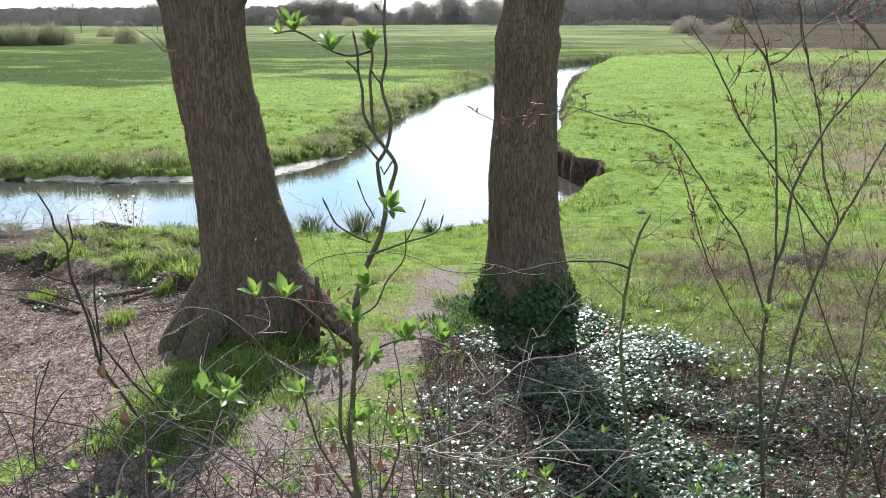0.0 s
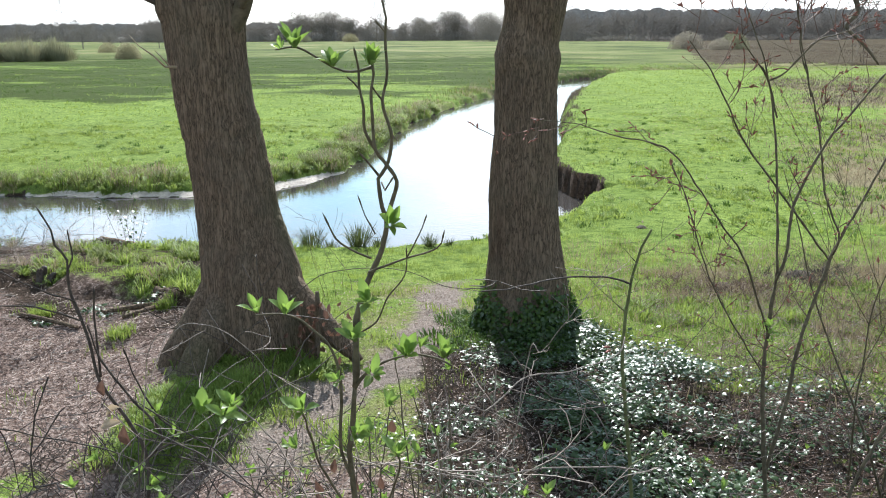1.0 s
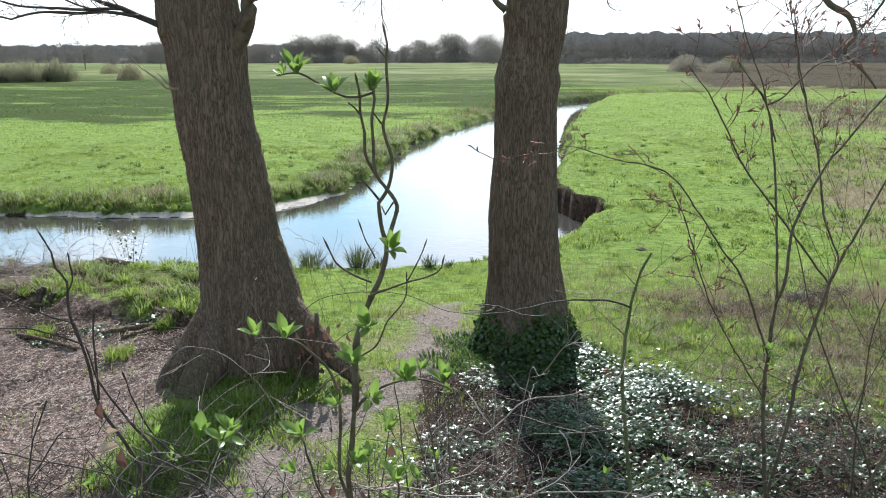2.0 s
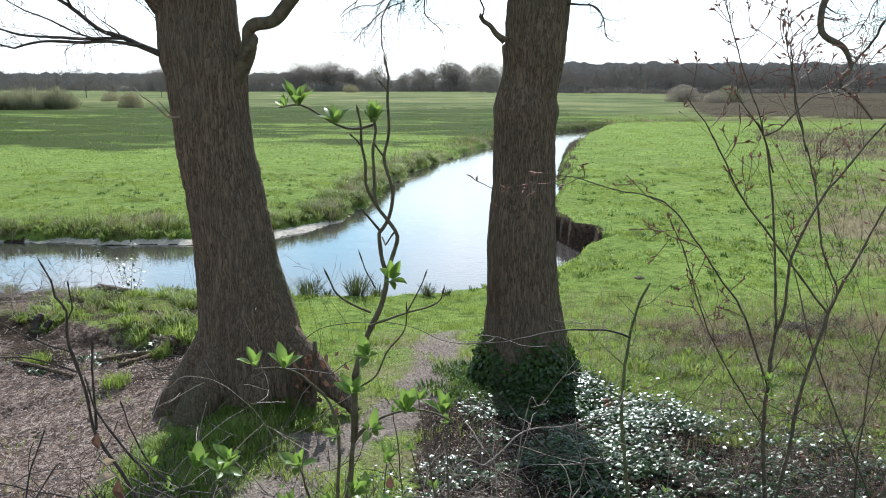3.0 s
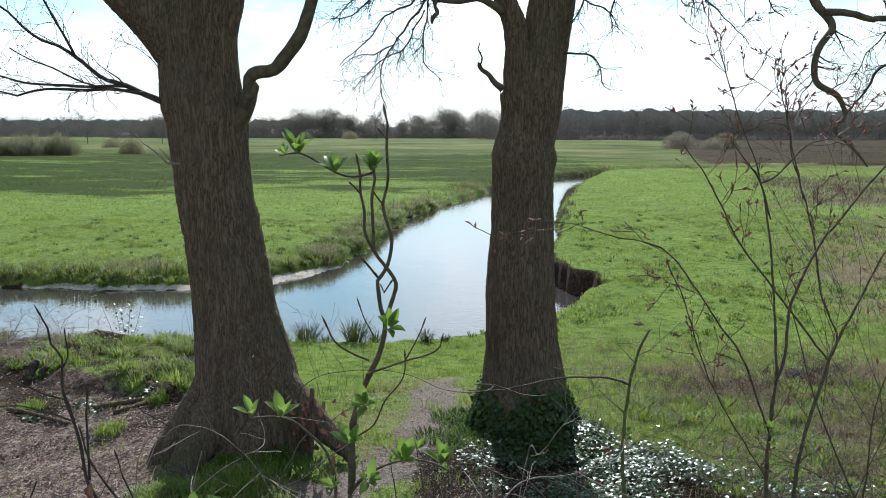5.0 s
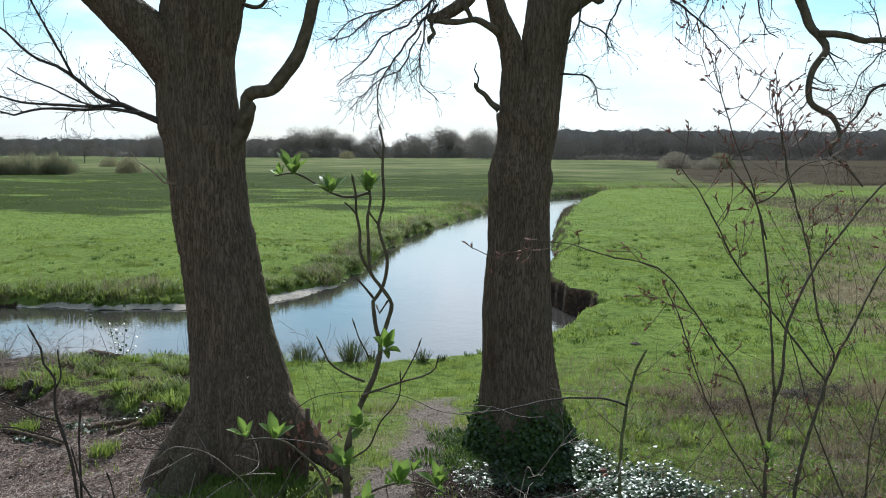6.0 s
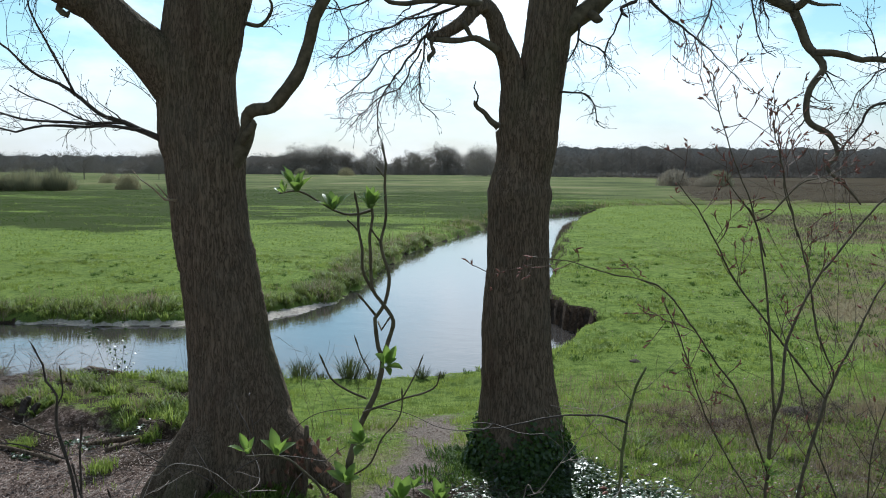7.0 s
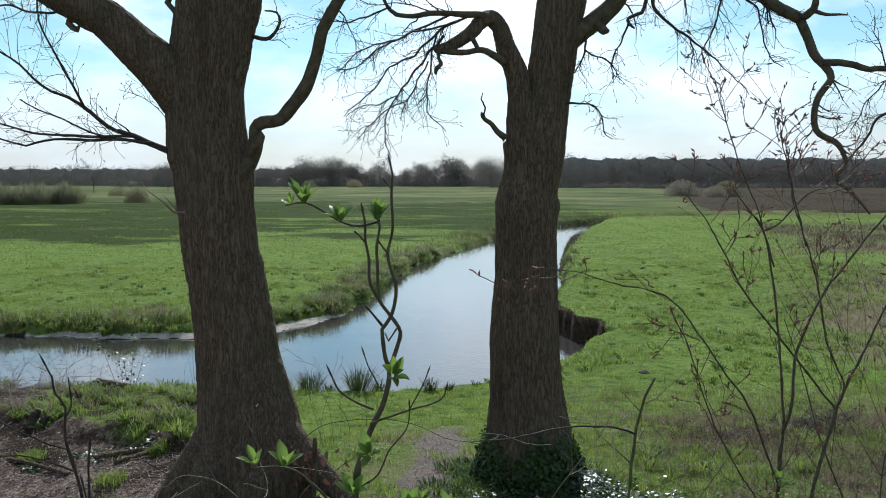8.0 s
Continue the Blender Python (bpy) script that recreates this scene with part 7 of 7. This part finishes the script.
def bare_shrub(x, y, count, high, seed, label):
    """A loose shrub of thin bare stems that fork and cross, with a few small buds."""
    rng = random.Random(seed)
    s = thing("bare_shrub", (x, y, ground_z(x, y)), label, "shrub", "bare shrubs")
    for _ in range(count):
        a, b = x + rng.uniform(-0.25, 0.25), y + rng.uniform(-0.2, 0.2)
        g, tips = Geo(), []
        grow(g, Vector((a, b, ground_z(a, b) - 0.03)), Vector((rng.gauss(0, 0.18), rng.gauss(0, 0.15), 1)), high * rng.uniform(0.6, 1.1), rng.uniform(0.005, 0.009), rng, 2, 0.02, 6, 0.55, 0.16, (3, 5), tips, 0.0012)
        part("stem", g, M_SHRUB, s)
        g = Geo()
        buds(g, tips, rng, 0.02)
        part("bud", g, M_BUD, s)["kind"] = "stuff"


M_GREENCANE = plain_bark("mossy_cane", (0.06, 0.07, 0.025), (0.14, 0.15, 0.06))
centre_shrub()
left_shrub()
crossing_canes()
right_shrub()
bare_shrub(2.5, 4.0, 6, 1.9, 131, "loose bare shrub with thin crossing grey-brown stems")
bare_shrub(2.95, 4.5, 6, 1.7, 132, "loose bare shrub with thin crossing grey-brown stems")


def seedlings():
    """Knee-high leafing shoots and brambles in the undergrowth."""
    rng = random.Random(75)
    spots = ((-0.05, 1.95), (0.12, 2.1), (-0.02, 2.25), (0.22, 1.85), (-0.62, 2.3), (-0.9, 2.6), (0.05, 1.75), (-0.35, 2.05), (0.3, 2.4), (-0.22, 2.5), (-0.5, 2.9), (1.3, 4.1), (1.6, 4.4), (2.0, 4.3), (-1.1, 4.6), (-1.45, 5.0), (2.3, 5.0), (-2.2, 7.4), (2.1, 5.3), (2.5, 5.5), (2.7, 5.1), (2.2, 5.7), (2.9, 5.6), (3.1, 5.2))
    spots += tuple((rng.uniform(-0.35, 0.75), rng.uniform(1.75, 3.0)) for _ in range(30)) + tuple((rng.uniform(-1.3, -0.4), rng.uniform(2.0, 3.2)) for _ in range(10))
    for x, y in spots:
        z = ground_z(x, y)
        s = thing("leafing_shoot", (x, y, z), "small shoot with fresh green leaves in the undergrowth", "shoot", "leafing shoots")
        top = rng.uniform(0.35, 0.75) if y < 3 else rng.uniform(0.2, 0.35)
        lean = Vector((rng.gauss(0, 0.12), rng.gauss(0, 0.1), 0))
        a = Vector((x, y, z - 0.02))
        stem(s, M_SHRUB, (*a, 0.004), (*(a + lean * 0.4 + Vector((0, 0, top * 0.5))), 0.003), (*(a + lean + Vector((0, 0, top))), 0.002))
        cluster(s, rng, a + lean + Vector((0, 0, top)), (lean.x, -0.2, 1), 5, rng.uniform(0.035, 0.05))
        cluster(s, rng, a + lean * 0.4 + Vector((0.0, 0, top * 0.55)), (rng.gauss(0, 0.6), -0.5, 0.6), 3, rng.uniform(0.03, 0.04))


seedlings()


def arching(g, rng, x, y, length, radius, way, rise):
    """One thin cane that leaves the ground and bows back to it."""
    z = ground_z(x, y)
    pts, p, d = [], Vector((x, y, z - 0.02)), Vector((math.cos(way) * (1 - rise), math.sin(way) * (1 - rise) * 0.7, rise)).normalized()
    n = max(6, int(length / 0.07))
    for i in range(n):
        pts.append(p.copy())
        d = (d + Vector((rng.gauss(0, 0.09), rng.gauss(0, 0.09), rng.gauss(0, 0.06) - 1.9 * rise / n))).normalized()
        p = p + d * (length / n)
        p.z = max(p.z, z - 0.25)
    g.tube(pts, [max(radius * (1 - 0.7 * i / n), 0.001) for i in range(n)], 4, False)
    for _ in range(rng.randint(1, 4)):
        i = rng.randint(2, n - 1)
        grow(g, pts[i], Vector((rng.gauss(0, 1), rng.gauss(0, 0.6), rng.gauss(0.4, 0.6))), length * 0.2, radius * 0.5, rng, 1, 0.0, 3, 0.7, 0.3, (1, 3))


def thickets():
    rng = random.Random(76)
    for name, label, cat, mat, count, box, length, radius, rise in (
            ("bramble_tangle", "tangle of thin reddish-brown bramble canes", "brambles", M_REDTWIG, 95, (1.6, 3.9, 3.2, 6.2), 0.8, 0.003, 0.7),
            ("bramble_tangle", "tangle of thin pale dead stalks", "brambles", M_CANE, 55, (-0.9, 1.6, 1.9, 4.6), 0.75, 0.0024, 0.62),
            ("bramble_tangle", "dark twiggy brushwood in front of the slope", "brambles", M_TWIG, 55, (-1.3, 0.8, 1.7, 3.6), 0.8, 0.0026, 0.72),
            ("brushwood", "dense dark brown brushwood beside the ivy", "brushwood", M_TWIG, 110, (-0.1, 0.6, 4.6, 6.6), 0.36, 0.0032, 0.75),
            ("brushwood", "low dark brushwood at the foot of the bank", "brushwood", M_TWIG, 120, (-2.6, -1.2, 3.6, 4.8), 0.4, 0.003, 0.6),
            ("twig_tangle", "fine dark and grey twigs crossing among the shrubs", "twigs", M_TWIG, 26, (-1.0, 0.25, 1.5, 1.95), 1.15, 0.0022, 0.86),
            ("twig_tangle", "fine pale dead twigs crossing among the shrubs", "twigs", M_CANE, 16, (-0.9, 0.4, 1.55, 2.0), 1.05, 0.0019, 0.84),
            ("bramble_tangle", "low dark tangle of dead bramble stems", "brambles", M_TWIG, 230, (1.7, 3.9, 3.3, 5.2), 0.55, 0.0032, 0.62),
            ("bramble_tangle", "grey-brown dead stems matted in the grass", "brambles", M_CANE, 90, (2.2, 4.6, 5.2, 7.4), 0.5, 0.0024, 0.55),
            ("dead_stalks", "fine dry brown stalks standing in the grass", "stalks", M_REDTWIG, 34, (1.6, 5.0, 6.6, 9.4), 0.6, 0.002, 0.9),
            ("brush_pile", "heap of thin pinkish-grey dead brush by the water", "brushwood", M_CANE, 190, (-7.8, -5.0, 9.6, 12.4), 0.75, 0.0045, 0.3),
            ("dead_clump", "low clump of dead brown twigs in the grass", "dead twigs", M_REDTWIG, 210, (2.4, 3.75, 8.2, 9.3), 0.34, 0.0028, 0.7),
            ("dead_clump", "low clump of dead grey twigs in the grass", "dead twigs", M_TWIG, 110, (3.85, 4.75, 9.1, 9.85), 0.42, 0.003, 0.72),
            ("dead_clump", "low clump of dead brown twigs in the grass", "dead twigs", M_REDTWIG, 60, (3.4, 4.7, 7.2, 8.2), 0.4, 0.0026, 0.75),
            ("dead_clump", "thin pale dead twigs lying in the grass", "dead twigs", M_CANE, 60, (2.0, 3.6, 7.4, 8.6), 0.35, 0.0022, 0.5),
            ("dead_stalks", "thin bare whips standing beside the stream", "stalks", M_TWIG, 34, (-7.0, -2.2, 11.4, 12.7), 1.0, 0.0028, 0.95),
            ("dead_stalks", "thin bare whips beside the leaning trunk", "stalks", M_SHRUB, 8, (-1.3, -0.8, 8.0, 9.4), 1.5, 0.003, 0.985)):
        g = Geo()
        x0, x1, y0, y1 = box
        for _ in range(count):
            arching(g, rng, rng.uniform(x0, x1), rng.uniform(y0, y1), length * rng.uniform(0.5, 1.4), radius * rng.uniform(0.6, 1.4), rng.uniform(0, 6.283), rise * rng.uniform(0.8, 1.05) if rise < 0.9 else rise)
        tagged(new(name, g.mesh(name, mat)), label, cat, kind="stuff")


thickets()


def bank_pieces():
    rng = random.Random(77)
    # an evergreen spray with shining leaves before the water
    x, y = -4.6, 11.9
    s = thing("evergreen_sapling", (x, y, ground_z(x, y)), "thin sapling with small dark shining leaves by the water", "sapling")
    for dx, h in ((-0.35, 0.75), (-0.1, 0.55), (0.15, 0.95), (0.3, 0.6), (0.0, 0.4)):
        z = ground_z(x, y)
        line = stem(s, M_TWIG, (x + dx * 0.3, y, z - 0.03, 0.006), (x + dx * 0.7, y, z + h * 0.5, 0.004), (x + dx, y - 0.05, z + h, 0.002))
        g = Geo()
        for _ in range(26):
            p = rng.choice(line[0][len(line[0]) // 4:])
            g.leaf(p + Vector((rng.gauss(0, 0.04), rng.gauss(0, 0.03), rng.gauss(0, 0.03))), Vector((rng.gauss(0, 1), rng.gauss(0, 1), rng.gauss(0.1, 0.4))), Vector((0, 0, 1)), 0.05, 0.035)
        part("foliage", g, M_IVY, s)["kind"] = "stuff"
    # a low mossy stump and a broken log on the brink
    for x, y, r, h, label in ((-5.2, 12.25, 0.10, 0.10, "low rotten dark stump at the water's edge"), (-4.72, 9.42, 0.045, 0.11, "ragged dark stump on the brow of the slope"),
                              (-4.58, 9.36, 0.035, 0.08, "ragged dark stump on the brow of the slope")):
        z = ground_z(x, y)
        g = Geo()
        bark_tube(g, [(x, y, z - 0.06, r * 1.3), (x + 0.01, y, z + h * 0.5, r), (x + 0.03, y, z + h, r * 0.8), (x + 0.07, y, z + h * 1.4, r * 0.25)], 26, 0.02, 0.02, lambda a, q: 0.35 * math.sin(2 * a + 1) * math.sin(3 * a), x)
        tagged(new("stump", g.mesh("stump", M_TWIG)), label, "stump", "stumps")
    # fallen logs
    for ends, r, label in ((((-5.3, 12.5), (-4.55, 12.72)), 0.075, "old grey log lying along the water's edge"), (((-3.12, 8.66), (-2.78, 8.38)), 0.04, "short dark broken log on the slope"),
                           (((-3.5, 8.1), (-3.0, 8.35)), 0.022, "thin dead branch lying on the slope"), (((-3.2, 7.9), (-2.85, 8.3)), 0.02, "thin dead branch lying on the slope"),
                           (((-4.4, 8.2), (-3.6, 7.8)), 0.018, "thin dead branch lying on the slope")):
        (ax, ay), (bx, by) = ends
        az, bz = ground_z(ax, ay) + r * 0.7, ground_z(bx, by) + r * 0.7
        g = Geo()
        bark_tube(g, [(ax, ay, az, r * 0.25), (ax + 0.01, ay, az, r), ((ax + bx) / 2, (ay + by) / 2 + 0.02, (az + bz) / 2, r * 0.95), (bx - 0.01, by, bz, r * 0.8), (bx, by, bz, r * 0.2)], 20, 0.03, 0.012, None, ax)
        tagged(new("log", g.mesh("log", M_BARK)), label, "log", "logs on the slope")
    # a snapped sapling with withered leaves beside the big root
    x, y = -1.02, 6.3
    s = thing("snapped_sapling", (x, y, ground_z(x, y)), "snapped sapling with hanging withered red-brown leaves", "sapling")
    z = ground_z(x, y)
    stem(s, M_BARK, (x, y, z - 0.03, 0.035), (x + 0.02, y, z + 0.3, 0.03), (x + 0.03, y, z + 0.62, 0.024))
    for _ in range(60):
        p = (x + rng.gauss(0, 0.11), y - 0.05 + rng.gauss(0, 0.06), z + rng.uniform(0.12, 0.55))
        put_leaf(s, rng.choice(WITHERED), p, Vector((rng.gauss(0, 0.5), rng.gauss(-0.2, 0.3), -1)), Vector((rng.gauss(0, 0.4), -1, 0.2)), rng.uniform(0.045, 0.08))
    # moss and ivy on the foot of the second tree
    for name, count, size, material, label, top in (("climbing_ivy", 3000, 0.05, M_IVY, "dark ivy creeping up the foot of the trunk", 0.2), ("trunk_moss", 3600, 0.034, M_MOSS, "dark green moss coating the foot of the trunk", 0.27)):
        g = Geo()
        for _ in range(count):
            a, h = rng.uniform(-2.2, 2.2), abs(rng.gauss(0, top))
            if h > 0.46 + 0.09 * math.sin(3 * a) + 0.07 * math.sin(7 * a + 1) + rng.gauss(0, 0.06):
                continue
            r = 0.478 - 0.22 * h + 0.05 * math.exp(-h / 0.12) + 0.02 * math.sin(4 * a + 0.6) + rng.uniform(0, 0.03)
            p = Vector((0.777 + math.sin(a) * r, 7.4 - math.cos(a) * r, 0.98 + h))
            out = Vector((math.sin(a), -math.cos(a), 0.3))
            g.leaf(p, Vector((rng.gauss(0, 0.6), rng.gauss(0, 0.6), rng.gauss(-0.3, 0.5))), out, size * rng.uniform(0.7, 1.2), size * 0.8)
        tagged(new(name, g.mesh(name, material)), label, "ivy" if "ivy" in name else "moss", kind="stuff")


bank_pieces()


def slope_plants():
    """Ivy, tufts and dead brush on the bare slope under the brow."""
    x, y, z, r = scatter(9000, -4.6, -2.5, 7.0, 9.0, 91, lambda x, y, h, w: step(0.05, 0.5, wave(x, y, 0.4, 92) + 0.4 - 1.1 * np.hypot((x + 3.45) / 0.8, (y - 8.1) / 0.7)))
    flat_leaves("slope_ivy", x, y, z + 0.05 * r.uniform(0.2, 1, len(x)), 0.034, 0.4, r, M_IVY, "small glossy ivy patch creeping on the slope", "ivy", lobed=True)
    spots = np.array([(-2.89, 8.26), (-3.04, 7.42), (-4.2, 8.3)])

    def near_spot(x, y, h, w):
        return step(0.16, 0.03, np.min(np.hypot(x[:, None] - spots[:, 0], y[:, None] - spots[:, 1]), 1))
    x, y, z, r = scatter(40000, -4.6, -2.4, 6.4, 8.8, 93, near_spot)
    blades("slope_tufts", x, y, z, 0.13, 0.007, 1.0, r, M_GRASS, "single fresh grass tufts on the bare slope", "grass")
    def brow(x, y, h, w):
        return step(-0.15, 0.1, y - LEDGE(x)) * (0.25 + 0.75 * step(-5.2, -4.6, x)) * step(-0.1, 0.3, wave(x, y, 0.6, 95)) * step(12.9, 12.6, y)
    x, y, z, r = scatter(300, -7.0, -2.2, 8.0, 12.8, 94, brow)
    clumps("brow_tufts", x, y, 75, 0.07, 0.16, 0.009, 941, M_GRASS, "lush green grass tufts along the brow", "grass")
    x, y, z, r = scatter(170, -7.0, -2.2, 8.0, 12.8, 95, brow)
    clumps("brow_tufts", x, y, 60, 0.08, 0.16, 0.011, 951, M_REED, "dark green sedge tufts along the brow", "sedge")
    x, y, z, r = scatter(90, -7.5, -2.2, 8.0, 12.8, 97, brow)
    clumps("dead_tufts", x, y, 45, 0.08, 0.15, 0.006, 971, M_DRY, "bleached dead grass tufts among the green", "dry grass")


slope_plants()


def leafing_sprays():
    """Thin side stems of the shrub with opening leaf whorls."""
    rng = random.Random(99)
    for foot, tips in (((0.02, 2.3), ((-0.13, 2.2, 2.80), (-0.06, 2.2, 2.84), (-0.08, 2.2, 2.69), (0.02, 2.25, 2.75))),
                       ((-0.1, 2.25), ((-0.15, 2.2, 2.67), (-0.07, 2.2, 2.51), (-0.14, 2.2, 2.44), (-0.21, 2.2, 2.58))),
                       ((-0.5, 2.3), ((-0.45, 2.2, 2.53), (-0.4, 2.25, 2.42), (-0.56, 2.2, 2.45))),
                       ((-1.05, 2.3), ((-1.0, 2.2, 2.5), (-1.08, 2.2, 2.41), (-0.9, 2.25, 2.43), (-0.82, 2.2, 2.36)))):
        x, y = foot
        z = ground_z(x, y)
        s = thing("leafing_spray", (x, y, z), "slender olive stems with whorls of opening green leaves", "shrub", "leafing sprays")
        for t in tips:
            m = Vector((x, y, z)).lerp(Vector(t), 0.55) + Vector((rng.gauss(0, 0.04), 0, 0.04))
            line, _ = stem(s, M_SHRUB, (x, y, z - 0.02, 0.0045), (*m, 0.0035), (*t, 0.002))
            cluster(s, rng, t, (rng.gauss(0, 0.4), -0.3, 1), 6, rng.uniform(0.035, 0.045))
            for i in (len(line) // 2, len(line) * 3 // 4):
                cluster(s, rng, line[i], (rng.choice((-1, 1)), -0.4, 0.7), 4, rng.uniform(0.025, 0.035))


leafing_sprays()


def hanging_dead_leaves():
    """Last year's leaves still clinging low on the shrub."""
    rng = random.Random(103)
    for x, y, z0 in ((-0.36, 2.15, 2.42), (-0.42, 2.2, 2.36), (-0.3, 2.2, 2.3), (-0.52, 2.1, 2.3), (-0.25, 2.2, 2.5)):
        z = ground_z(x, y)
        s = thing("withered_shoot", (x, y, z), "thin shoot hung with withered reddish-brown leaves", "shoot", "withered shoots")
        line, _ = stem(s, M_SHRUB, (x, y, z - 0.02, 0.004), (x + rng.gauss(0, 0.03), y, (z + z0) / 2, 0.003), (x, y, z0, 0.002))
        for _ in range(9):
            p = rng.choice(line[len(line) // 3:])
            put_leaf(s, rng.choice(WITHERED), p, Vector((rng.gauss(0, 0.4), rng.gauss(-0.2, 0.3), -1)), Vector((rng.gauss(0, 0.5), -1, 0.2)), rng.uniform(0.03, 0.05))


hanging_dead_leaves()
